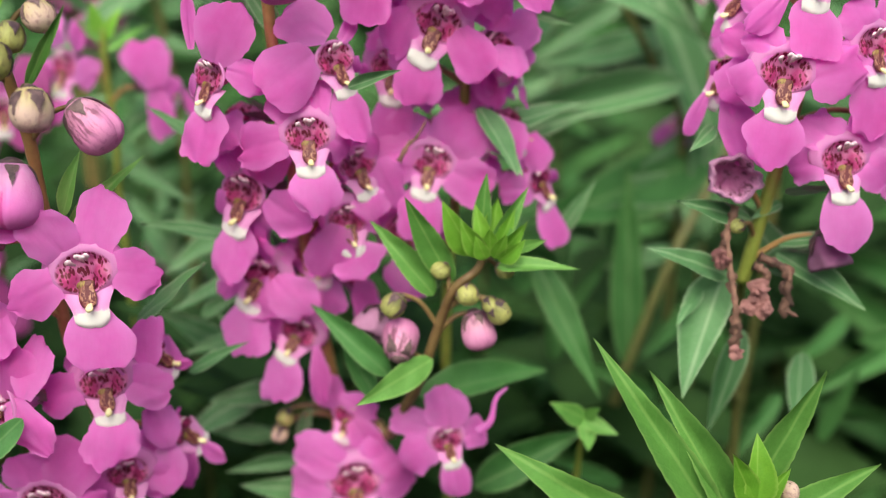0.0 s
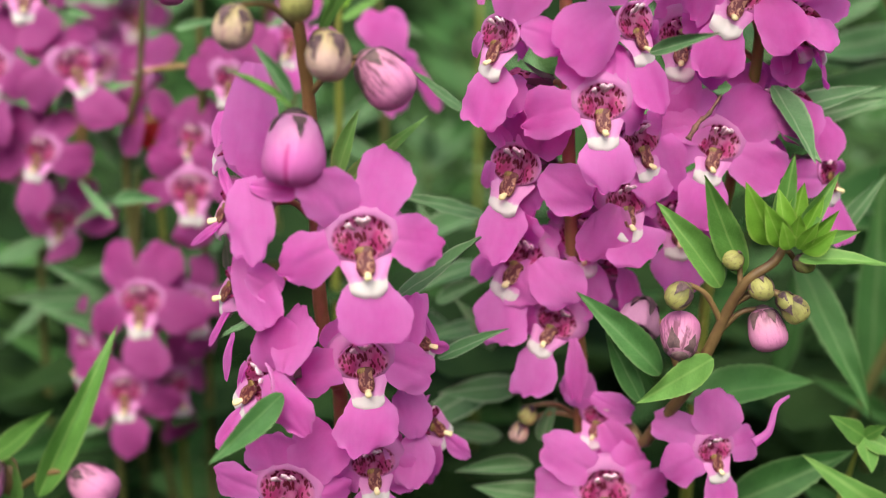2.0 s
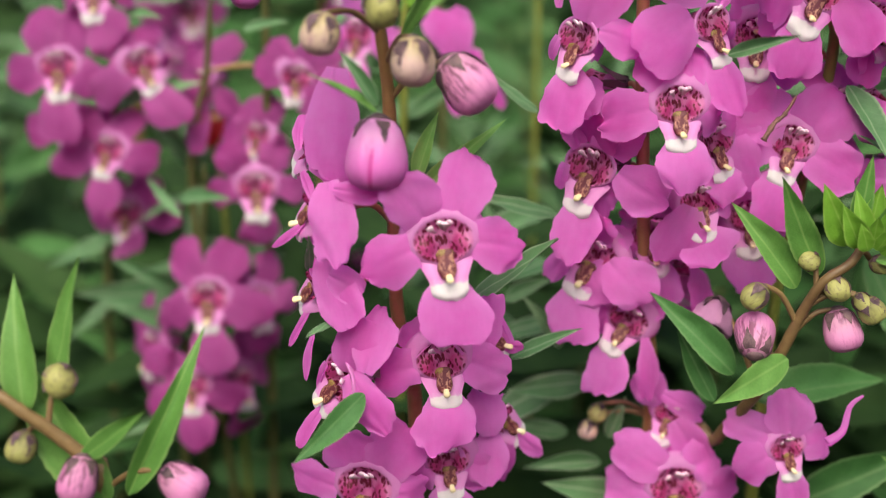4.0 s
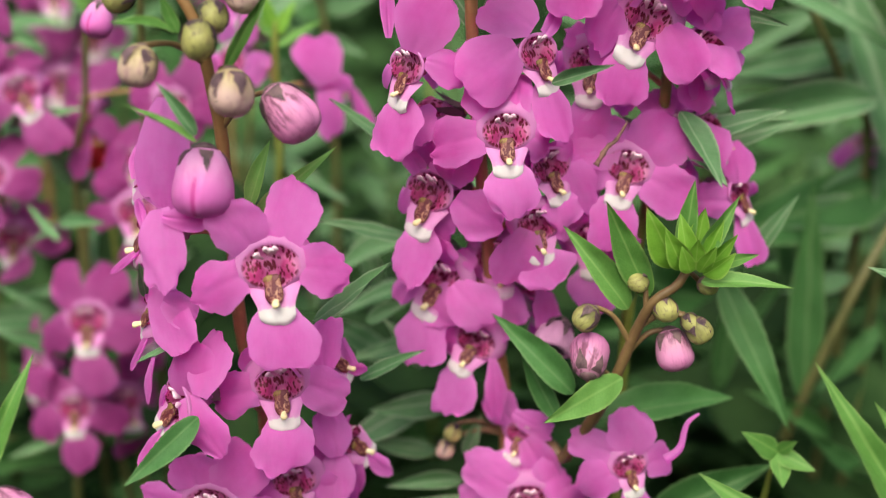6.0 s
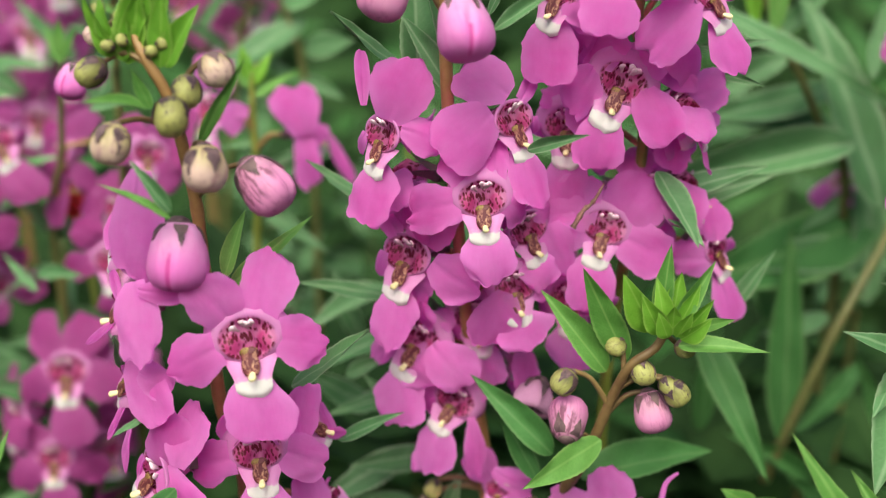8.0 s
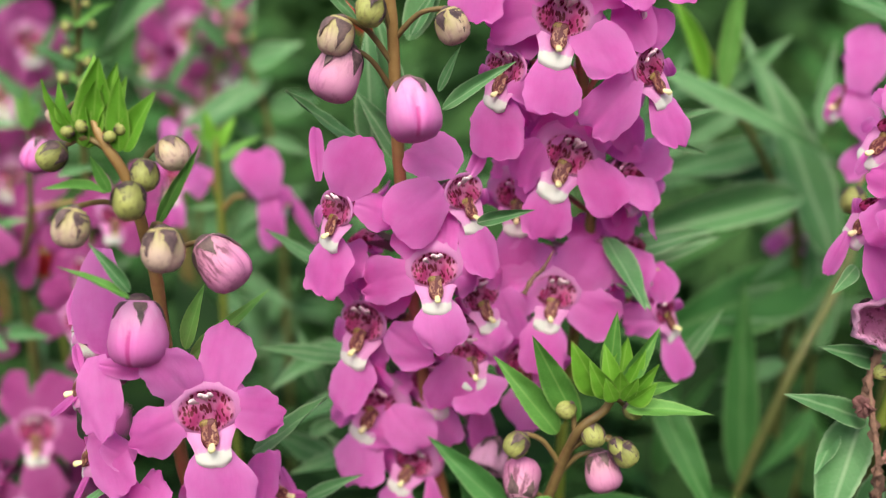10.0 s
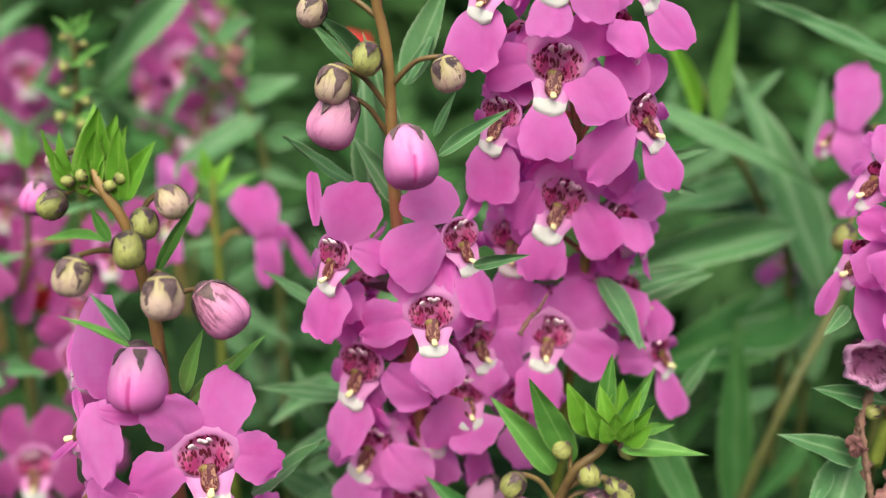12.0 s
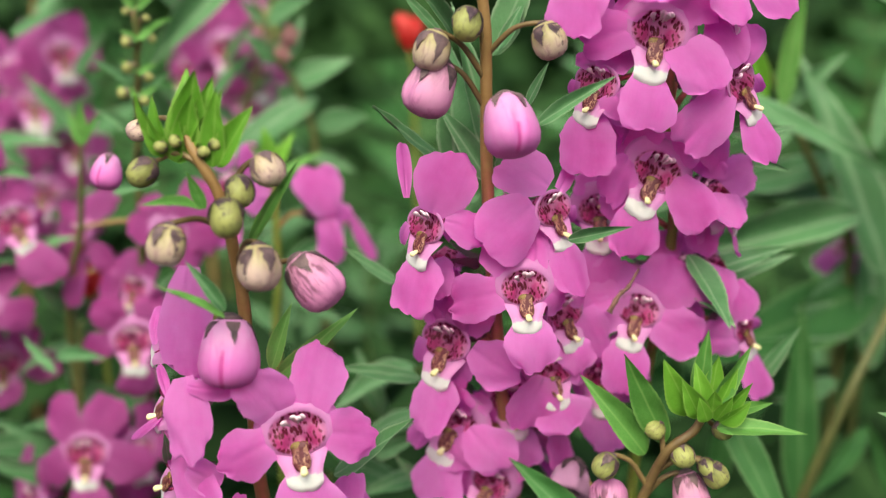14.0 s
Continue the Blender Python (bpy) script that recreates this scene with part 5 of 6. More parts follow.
flower(faded_spike, 84, 148.4, 398.5, 8, 10, 8, 0.95, petals=(
    ("upper_left", (78.5, 150.9, 404.9), 7.1),
    ("upper_right", (89.6, 151.1, 404.7), 7.2),
    ("left", (73.3, 144.1, 388.6), 4.2, 0, (78.6, 145.8, 393.9)),
    ("right", (92.7, 148.7, 396.6), 7.2),
    ("lower", (82.3, 142, 384.9), 8.9)))
flower(faded_spike, 93.6, 146.6, 386.7, 15, 10, -2, 0.85, petals=(
    ("upper_left", (88.8, 147.4, 391.8), 7.8),
    ("upper_right", (99.3, 148.8, 391.4), 7.8),
    ("left", (86.7, 145.3, 380.1), 7.8),
    ("right", (102.2, 147.1, 384.6), 7.4),
    ("lower", (93.5, 142.2, 372.7), 8.7)))
flower(faded_spike, 75.7, 154.7, 393.6, -58, 10, 28, 0.9, petals=(
    ("lower", (70.8, 155.3, 386.9), 2.5, 10, (75.5, 156.7, 391.2)),
    ("upper_right", (75.9, 154.7, 401.3), 7),
    ("right", (75.9, 150.3, 389.9), 5.3, 0, (76, 153.5, 395.5)),
    ("upper_left", (72.9, 157.2, 398.6), 2.7),
    ("left", (71.8, 157.8, 392.4), 1.8)))
flower(faded_spike, 101.2, 149, 373.9, 30, 10, -8, 1, petals=(
    ("upper_left", (95.4, 150.3, 379.7), 7.2),
    ("upper_right", (106.4, 152, 380), 7.3),
    ("left", (93.3, 147, 370.4), 7.2),
    ("right", (109.9, 150.6, 371.8), 7.4),
    ("lower", (103.2, 144.6, 358.5), 9.2)))
withered(faded_spike, 72.8, 146.1, 365.4, -10, 12, 7.8)
withered(faded_spike, 89.1, 143.7, 352.7, 20, -60, 6.5)
bud(faded_spike, 74.2, 145.3, 357.3, "olive", 2.4, -60, 0, 2)
dry_thread(faded_spike, (74.1, 146.9, 360.2), (73.3, 146.1, 358), (72.4, 145.2, 355.5), (72.8, 143.6, 351.2), (73.5, 141.7, 346), (73.7, 139.8, 340.8), (73.1, 138.8, 338.1), thick=0.0007)
dry_thread(faded_spike, (76.9, 143.6, 351), (78.3, 143.3, 350.3), (79, 142.9, 349.2), (78.4, 142, 346.7), (77.6, 140.7, 343.2), thick=0.0007)
dry_thread(faded_spike, (77.9, 144, 352.3), (81.1, 143.5, 350.9), (82.6, 143, 349.5), (82.3, 141.9, 346.5), (82.1, 141.1, 344.1), (83.9, 140.6, 343), thick=0.0007)
husk(faded_spike, 72, 145, 355.1, 3.2)
husk(faded_spike, 71.8, 144.2, 352.8, 4.2)
husk(faded_spike, 73.1, 142.7, 348.6, 3.6)
husk(faded_spike, 73.6, 140.8, 343.4, 3.8)
husk(faded_spike, 73.7, 139.8, 340.8, 4)
husk(faded_spike, 73.1, 139.1, 338.7, 3.6)
husk(faded_spike, 82.6, 143, 349.5, 3.2)
husk(faded_spike, 82.1, 141.9, 346.5, 4.6)
husk(faded_spike, 81.7, 141.2, 344.4, 3.6)
husk(faded_spike, 79, 142.9, 349.1, 2.2)
husk(faded_spike, 77.1, 141.3, 347.8, 4.2, True)
husk(faded_spike, 77.8, 140.3, 344.9, 4, True)
husk(faded_spike, 75.3, 140.3, 345, 3, True)
husk(faded_spike, 71.1, 143.1, 352.6, 3.6, True)
husk(faded_spike, 73.1, 137.9, 338.3, 2.6, True)
leaf(faded_spike, (77.9, 149.4, 356.8), (63.3, 143.1, 362.8), "leaf", 10, 1.2, 0)
leaf(faded_spike, (74.2, 148.1, 347.5), (59.4, 140.8, 356.6), "leaf", 10, 1.2, 1)
leaf(faded_spike, (74.5, 150.3, 347.6), (64.5, 136.4, 332.8), "leaf", 15, 1.55, 2)
leaf(faded_spike, (70.1, 149.4, 345.1), (64.4, 141.4, 340.8), "leaf", 40, 1.2, 3)
leaf(faded_spike, (82, 148.1, 353.2), (91.8, 141.7, 356.2), "leaf", 0, 1.1, 0)
leaf(faded_spike, (82.8, 149.3, 350.7), (96.8, 142.3, 343.2), "leaf", 0, 1.3, 1)
leaf(faded_spike, (80.5, 154.9, 333.8), (74.5, 148.5, 316.3), "leaf", 0, 1.2, 2)
leaf(faded_spike, (93.2, 157.8, 327.4), (91.3, 152.3, 312.1), "leaf", 0, 1.4, 3)
leaf(faded_spike, (83.6, 150.9, 360.9), (91.6, 147.2, 362.4), "leaf", 0, 1, 0)
leaf(faded_spike, (71.5, 152.8, 372), (66.1, 146.8, 370.1), "leaf", 0, 1.4, 1)
leaf(faded_spike, (83.1, 150.3, 359.2), (77.6, 147.7, 357.9), "leaf", 0, 1.6, 2)
leaf(faded_spike, (88.4, 155.6, 344.6), (77.2, 156, 357.4), "leaf", 0, 1.7, 3)
leaf(faded_spike, (82.4, 152.6, 348.2), (93.2, 148.1, 353.1), "leaf", 0, 1.3, 0)

near_shoot = plant_thing("leafy green shoot without flowers in front of the bed", (75, 132.1, 0))
stalk(near_shoot, ((75, 132.1, -2), (71, 127.2, 168.6), (72.6, 123.2, 308.1), (72.3, 122.3, 317.3), (72.3, 120.9, 325.4)), 1.75, 1, STEM_GREEN)
leaf(near_shoot, (68.6, 121.1, 314.2), (48.4, 124.7, 347.4), "young", -5, 0.72, 1)
leaf(near_shoot, (70.4, 121.4, 315), (57.6, 122.5, 341.5), "young", -5, 0.78, 2)
leaf(near_shoot, (71.4, 122.9, 319), (80.8, 123.2, 343.4), "young", 5, 0.85, 3)
leaf(near_shoot, (73.6, 121.6, 315.6), (89.3, 118, 329.1), "young", 0, 1.1, 0)
leaf(near_shoot, (65.6, 124.1, 307.9), (33.7, 123.1, 331.4), "young", -10, 0.9, 1)
leaf(near_shoot, (71.3, 119.5, 321.4), (71.8, 120.4, 332.7), "tip", 0, 1.4, 2)
leaf(near_shoot, (71.8, 119.5, 321.4), (66.7, 119.9, 331.3), "tip", 0, 1.3, 3)
leaf(near_shoot, (72.2, 119.5, 321.4), (76, 118.9, 328.5), "tip", 0, 1.3, 0)
bud(near_shoot, 76.7, 120.5, 323.4, "cream", 3.2, 30, 20, 3)

left_shoot = plant_thing("young shoot with pointed green leaves and small buds", (-75.4, 132, 0))
stalk(left_shoot, ((-75.4, 132, -2), (-75.1, 127.5, 172.9), (-74.3, 123.9, 316.1), (-73.7, 122.7, 324.3), (-75.3, 121.7, 330.3), (-78.7, 121.1, 334.5), (-82.4, 120.3, 338.3), (-86.5, 120.5, 341.8)), 1.875, 1, STEM_RED)
leaf(left_shoot, (-69.5, 120.9, 325.2), (-59, 124.6, 347.1), "young", 20, 0.66, 2)
leaf(left_shoot, (-75.3, 120.7, 330.7), (-64.6, 119.6, 339.4), "young", 10, 0.85, 3)
leaf(left_shoot, (-80, 125.6, 338.3), (-75.3, 128.1, 356.8), "young", -10, 1, 0)
leaf(left_shoot, (-72.5, 121.3, 323.5), (-85.4, 125.9, 344.9), "young", 0, 1.2, 1)
leaf(left_shoot, (-83, 122.8, 336.4), (-85.3, 127.1, 354.1), "young", 0, 1.2, 2)
bud(left_shoot, -77.6, 122.6, 341.5, "olive", 4.6, 20, 0, 2)
bud(left_shoot, -74.9, 118.1, 329.3, "striped", 5.4, -10, -50, 3)
bud(left_shoot, -61.6, 119.9, 327.8, "striped", 5.8, 70, -25, 4)
bud(left_shoot, -82.5, 119.5, 333.2, "olive", 4, -10, -40, 5)

shaded_spike = plant_thing("deep pink flower spike standing back, shade put into its petal colour", (-100.7, 231.8, 0))
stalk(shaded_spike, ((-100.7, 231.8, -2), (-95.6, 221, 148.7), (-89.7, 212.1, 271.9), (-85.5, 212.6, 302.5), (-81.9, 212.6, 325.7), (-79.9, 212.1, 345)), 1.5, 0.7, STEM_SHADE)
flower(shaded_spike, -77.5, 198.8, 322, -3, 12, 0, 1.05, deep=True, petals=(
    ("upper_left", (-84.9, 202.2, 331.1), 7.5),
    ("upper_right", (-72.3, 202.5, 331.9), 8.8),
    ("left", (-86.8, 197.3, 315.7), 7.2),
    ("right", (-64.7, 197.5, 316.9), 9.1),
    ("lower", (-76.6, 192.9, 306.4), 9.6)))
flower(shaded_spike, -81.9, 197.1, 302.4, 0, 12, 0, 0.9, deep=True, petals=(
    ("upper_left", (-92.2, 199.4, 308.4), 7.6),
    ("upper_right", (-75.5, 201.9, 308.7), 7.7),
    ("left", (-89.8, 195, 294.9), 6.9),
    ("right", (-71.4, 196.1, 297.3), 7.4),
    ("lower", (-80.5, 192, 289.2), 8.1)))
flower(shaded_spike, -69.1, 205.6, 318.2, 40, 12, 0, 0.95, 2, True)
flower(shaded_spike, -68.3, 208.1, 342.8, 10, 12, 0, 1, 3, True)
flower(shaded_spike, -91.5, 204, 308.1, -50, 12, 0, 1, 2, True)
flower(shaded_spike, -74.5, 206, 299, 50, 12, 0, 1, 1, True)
leaf(shaded_spike, (-83.3, 209.4, 308.3), (-98.6, 197.8, 320.1), "leaf", 0, 1, 1)
leaf(shaded_spike, (-85.5, 207.4, 317.3), (-96.3, 200.6, 327.8), "leaf", 0, 1, 2)
leaf(shaded_spike, (-80.6, 209.9, 324.1), (-91.6, 199.8, 325.6), "leaf", 0, 1, 3)
leaf(shaded_spike, (-83.5, 203.8, 336.6), (-90.6, 206.5, 344.2), "leaf", 0, 1, 0)
leaf(shaded_spike, (-83.5, 205, 339.9), (-71.9, 195.7, 343.7), "leaf", 0, 1, 1)
leaf(shaded_spike, (-84.7, 207.9, 289.4), (-97.5, 197.4, 289.8), "leaf", 0, 1, 2)

outer_spike = plant_thing("deep pink flower spike deep in the bed beside a red bloom, shade in its petal colour", (-113.5, 238.8, 0))
stalk(outer_spike, ((-113.5, 238.8, -2), (-112.9, 229.6, 163.6), (-107.8, 222, 299.1), (-102.2, 221.7, 342), (-99.1, 219.4, 365), (-95, 212.5, 389.8)), 1.5, 0.7, STEM_SHADE)
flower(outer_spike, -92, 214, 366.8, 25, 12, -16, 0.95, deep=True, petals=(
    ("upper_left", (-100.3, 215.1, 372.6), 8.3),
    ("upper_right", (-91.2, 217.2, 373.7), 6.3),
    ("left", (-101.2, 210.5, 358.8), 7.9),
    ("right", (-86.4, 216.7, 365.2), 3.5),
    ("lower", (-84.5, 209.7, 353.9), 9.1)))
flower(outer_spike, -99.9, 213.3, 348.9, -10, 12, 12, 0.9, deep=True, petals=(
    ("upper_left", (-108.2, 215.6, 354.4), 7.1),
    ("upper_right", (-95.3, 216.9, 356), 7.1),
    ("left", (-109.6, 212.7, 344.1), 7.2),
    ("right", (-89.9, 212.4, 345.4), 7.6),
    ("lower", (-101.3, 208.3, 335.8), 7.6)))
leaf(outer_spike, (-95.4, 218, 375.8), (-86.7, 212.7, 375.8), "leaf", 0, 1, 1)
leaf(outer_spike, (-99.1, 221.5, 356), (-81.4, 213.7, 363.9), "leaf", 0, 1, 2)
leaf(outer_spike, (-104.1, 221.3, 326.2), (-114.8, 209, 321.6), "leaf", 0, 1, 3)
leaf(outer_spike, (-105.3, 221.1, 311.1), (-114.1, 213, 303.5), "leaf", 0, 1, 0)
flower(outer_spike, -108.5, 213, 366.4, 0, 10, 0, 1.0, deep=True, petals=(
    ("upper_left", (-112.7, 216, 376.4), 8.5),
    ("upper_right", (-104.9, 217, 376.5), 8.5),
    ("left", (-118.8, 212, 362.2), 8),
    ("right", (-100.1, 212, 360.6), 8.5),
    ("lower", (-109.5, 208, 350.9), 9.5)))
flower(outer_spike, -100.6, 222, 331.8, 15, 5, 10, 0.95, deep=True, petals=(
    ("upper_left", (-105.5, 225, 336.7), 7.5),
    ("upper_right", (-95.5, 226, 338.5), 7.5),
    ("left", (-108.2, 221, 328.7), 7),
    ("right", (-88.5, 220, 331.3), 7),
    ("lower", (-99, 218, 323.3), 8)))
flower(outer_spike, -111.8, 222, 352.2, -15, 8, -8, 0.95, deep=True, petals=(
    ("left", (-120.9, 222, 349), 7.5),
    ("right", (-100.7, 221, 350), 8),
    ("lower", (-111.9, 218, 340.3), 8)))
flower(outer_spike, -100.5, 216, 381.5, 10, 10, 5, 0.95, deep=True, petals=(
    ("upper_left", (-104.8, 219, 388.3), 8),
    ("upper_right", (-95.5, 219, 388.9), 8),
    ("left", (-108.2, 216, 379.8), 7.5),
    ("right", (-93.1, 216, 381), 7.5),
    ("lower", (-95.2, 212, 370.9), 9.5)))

budded_spike = plant_thing("slim pink-flowered stem with a pointed green tip", (-75.4, 237.1, 0))
stalk(budded_spike, ((-75.4, 237.1, -2), (-77.4, 228.4, 178.6), (-85.4, 221.3, 326.3), (-78.4, 213.9, 364.4), (-75.2, 210, 383)), 1.5, 0.7, STEM_SHADE)
flower(budded_spike, -80.3, 219.4, 362.3, -50, 8, -4, 0.8, without=('lip', 'tooth', 'pollen_tip'), deep=True, petals=(
    ("upper_right", (-71.9, 219.9, 369.2), 5.9, 0, (-81.6, 218.2, 364.9)),
    ("left", (-82.1, 218.1, 352.2), 6.3, 0, (-83, 223.4, 367)),
    ("right", (-73.7, 214.2, 354.8), 5.2, 0, (-77.3, 216.2, 360.6)),
    ("upper_left", (-84.6, 223, 367.6), 4.8),
    ("lower", (-83.5, 214.8, 347.5), 6)))
flower(budded_spike, -59, 209.2, 365.2, 20, 10, 14, 0.8, deep=True, petals=(
    ("upper_right", (-51.6, 212.4, 373.5), 8.7),
    ("right", (-49.6, 209.6, 363.7), 7.3),
    ("left", (-67.6, 209.2, 366.6), 6.4),
    ("lower", (-53.2, 208.7, 359.2), 6.9),
    ("upper_left", (-65.3, 212, 370.9), 5.7)))
flower(budded_spike, -68.2, 213, 352.4, -30, 10, 4, 0.8, deep=True, petals=(
    ("upper_right", (-64.9, 213.9, 359.5), 7),
    ("left", (-76.6, 215.5, 352.9), 6.7),
    ("upper_left", (-71.8, 215.9, 357.7), 6.6),
    ("lower", (-68.8, 208.4, 337.1), 7.6),
    ("right", (-63.2, 211.1, 348.7), 5.9)))
leaf(budded_spike, (-67.7, 201.7, 374.9), (-59.1, 202.5, 377), "leaf", 0, 1, 1)
leaf(budded_spike, (-75.2, 209.8, 382.5), (-77.7, 210.3, 389.7), "young", 0, 1.2, 2)
leaf(budded_spike, (-75.2, 209.8, 382.5), (-74.4, 210.9, 391.3), "young", 0, 1.2, 3)
leaf(budded_spike, (-75.2, 209.8, 382.5), (-71.1, 210.1, 389.2), "young", 0, 1.2, 0)
leaf(budded_spike, (-75.2, 209.8, 382.5), (-72.8, 209.2, 386.6), "young", 0, 1.2, 1)

side_spike = plant_thing("slender stem with one side-facing pink flower and a small tip", (-30.8, 237.5, 0))
stalk(side_spike, ((-30.8, 237.5, -2), (-38.4, 225.1, 176.9), (-39.7, 214.9, 323.3), (-38, 210.1, 354.1), (-37.7, 208.4, 372.7), (-37.2, 207.2, 381.1)), 1.5, 0.8, STEM_GREEN)
flower(side_spike, -26.9, 205.7, 369.7, 70, 10, -40, 0.8, petals=(
    ("upper_left", (-29.6, 205.9, 379), 9.5, 0, (-26.9, 202.8, 369.7)),
    ("left", (-26.4, 201.1, 359.8), 5.7, 0, (-27.1, 204.6, 370.6)),
    ("upper_right", (-23.2, 204.2, 368.3), 4.6, 0, (-26.5, 205.3, 371.3)),
    ("lower", (-18.8, 205.5, 359.3), 2.8, 10, (-22.6, 208.4, 368))))
flower(side_spike, -46.7, 211.9, 373.7, -40, 10, 0, 0.95, 227)
leaf(side_spike, (-37, 207.6, 376.4), (-27.7, 207.3, 381.5), "young", 0, 1, 0)
leaf(side_spike, (-37.6, 208.6, 379.1), (-39.4, 209.1, 386.3), "tip", 0, 1.4, 1)
leaf(side_spike, (-37.3, 208.4, 378.5), (-33.8, 208.7, 385.2), "tip", 0, 1.3, 2)
leaf(side_spike, (-37.6, 208.2, 378), (-42.7, 208, 383.2), "young", 0, 1.1, 3)
leaf(side_spike, (-37.5, 209.4, 366.6), (-43.9, 204.2, 366.9), "leaf", 0, 1, 0)
leaf(side_spike, (-36.8, 210.9, 356.3), (-24.3, 208.9, 365.4), "leaf", 0, 1, 1)
leaf(side_spike, (-38.3, 214.5, 351.4), (-23.9, 206.9, 345.2), "leaf", 0, 1, 2)

right_spike = plant_thing("narrow-leaved stem with small pink flowers", (102.5, 240.4, 0))
stalk(right_spike, ((102.5, 240.4, -2), (97.6, 238.1, 177), (99.2, 236.2, 323.4), (94.5, 231.4, 354), (93.2, 227.8, 373.4)), 1.5, 0.7, STEM_SHADE)
flower(right_spike, 90.6, 232, 353.2, -60, 10, 40, 0.6, petals=(
    ("lower", (85.1, 232.1, 346.2), 6.1, 0, (90.5, 233.8, 351.7)),
    ("right", (91.4, 229.8, 346.5), 4.5),
    ("upper_right", (91.3, 232, 356.2), 3.9)))
leaf(right_spike, (91.7, 230, 350.3), (76.5, 217.4, 344.8), "leaf", 0, 0.85, 0)
leaf(right_spike, (95.4, 225.4, 337.5), (52.6, 206, 342.6), "leaf", 0, 0.85, 1)
leaf(right_spike, (88, 234.9, 363.6), (55.2, 226.4, 369.4), "leaf", 0, 0.85, 2)
leaf(right_spike, (85.5, 232.9, 372.7), (50.5, 220.2, 367), "leaf", 0, 0.85, 3)
leaf(right_spike, (71.6, 197.5, 304.7), (71.8, 208.3, 349), "mature", 0, 0.85, 0)
leaf(right_spike, (57.3, 211.6, 299.6), (60.4, 212.3, 330.8), "mature", 0, 0.85, 1)
leaf(right_spike, (66.9, 212.2, 330.5), (47.5, 204.8, 339.3), "leaf", 0, 0.85, 2)
leaf(right_spike, (86.7, 220.4, 323.8), (66.7, 209.6, 323.3), "leaf", 0, 0.85, 3)
leaf(right_spike, (60.3, 215.2, 309.6), (71.9, 215.9, 326.1), "mature", 0, 0.85, 0)
leaf(right_spike, (93.3, 216.6, 313.4), (75.2, 202.3, 303.5), "mature", 0, 0.85, 1)
leaf(right_spike, (78.9, 199.2, 294.7), (61.4, 193.6, 308.6), "mature", 0, 0.85, 2)
leaf(right_spike, (87.9, 196.3, 287), (68.7, 190.9, 301.3), "mature", 0, 0.85, 3)
leaf(right_spike, (99.7, 210.9, 297.9), (88.9, 208.4, 320.1), "mature", 0, 0.85, 0)
leaf(right_spike, (124.8, 205.2, 311.4), (107, 192.5, 305.6), "mature", 0, 0.85, 1)
leaf(right_spike, (136.7, 202.3, 303.5), (112, 190.3, 299.5), "mature", 0, 0.85, 2)
leaf(right_spike, (117.3, 195.4, 284.4), (122.5, 192.7, 306.2), "mature", 0, 0.85, 3)
leaf(right_spike, (68.1, 184.1, 282.6), (49.2, 178.3, 295.9), "mature", 0, 0.85, 0)
leaf(right_spike, (95.1, 221.2, 326.1), (94.8, 232.8, 372.5), "leaf", 0, 0.85, 1)
leaf(right_spike, (104.3, 190.4, 299.8), (90.2, 176.8, 291.7), "mature", 0, 0.85, 2)

far_right_spike = plant_thing("side-facing pink flower on a stem behind the faded spike", (89.5, 227.2, 0))
stalk(far_right_spike, ((89.5, 227.2, -2), (96.7, 215.8, 180.2), (104.4, 206.4, 329.3), (100.6, 204, 366.5), (96.5, 200.1, 390.9), (94.5, 198, 408.5)), 1.5, 0.9, STEM_SHADE)
flower(far_right_spike, 85.3, 194.4, 391.7, -62, 10, 40, 0.9, petals=(
    ("upper_right", (88, 195, 402.9), 8.8, 0, (84.2, 191.5, 392)),
    ("right", (86.7, 190, 383.2), 7, 0, (84.3, 193.2, 392.5)),
    ("lower", (80.9, 195.9, 385.6), 3.3, 10, (83.6, 198, 392)),
    ("upper_left", (84.4, 196.9, 399.3), 4.3),
    ("left", (83.2, 191.7, 377.3), 6, 0, (91.4, 192.8, 381))))
bud(far_right_spike, 79.2, 175.5, 376, "olive", 4.6, -30, -30, 4)

distant_spike = plant_thing("blurred pink flower spike deep in the bed", (-131.4, 297.7, 0))
stalk(distant_spike, ((-131.4, 297.7, -2), (-123.9, 293.4, 185.7), (-118.1, 289.9, 339.3), (-111.4, 286.9, 374.8), (-104.7, 283.7, 410.1)), 1.875, 0.9, STEM)
flower(distant_spike, -106.5, 278.1, 380.1, 10, 10, 0, 1, 257, True)
flower(distant_spike, -99.3, 282.4, 391.8, 30, 10, 0, 1, 258, True)
flower(distant_spike, -112.2, 280.9, 387.7, -20, 10, 0, 1, 259, True)
for k, (dx, dy, dz, yaw) in enumerate(((6, 0, 10, 20), (-6, 1, 4, -40), (1, -7, -2, 0), (8, -3, -12, 35), (-8, -2, -14, -30), (0, -6, -24, 8))):
    flower(distant_spike, -107 + dx, 285 + dy, 380 + dz, yaw, 8, 5 * k - 12, 1, k + 1, True)
leaf(distant_spike, (-108.2, 278.8, 367.4), (-89.3, 273.8, 382.9), "leaf", 0, 1, 0)
leaf(distant_spike, (-109.6, 276.8, 361.8), (-121.6, 271.9, 377.7), "leaf", 0, 1, 1)
leaf(distant_spike, (-112.3, 284.5, 353.7), (-93.6, 275.2, 357.5), "leaf", 0, 1, 2)
leaf(distant_spike, (-104.8, 280.8, 401.9), (-92, 283.2, 408.7), "leaf", 0, 1, 3)
leaf(distant_spike, (-106.8, 268.6, 397.7), (-88.8, 260.6, 405.1), "leaf", 0, 1, 0)
leaf(distant_spike, (-89.2, 260, 374.2), (-100.6, 255.2, 390.1), "leaf", 0, 1, 1)
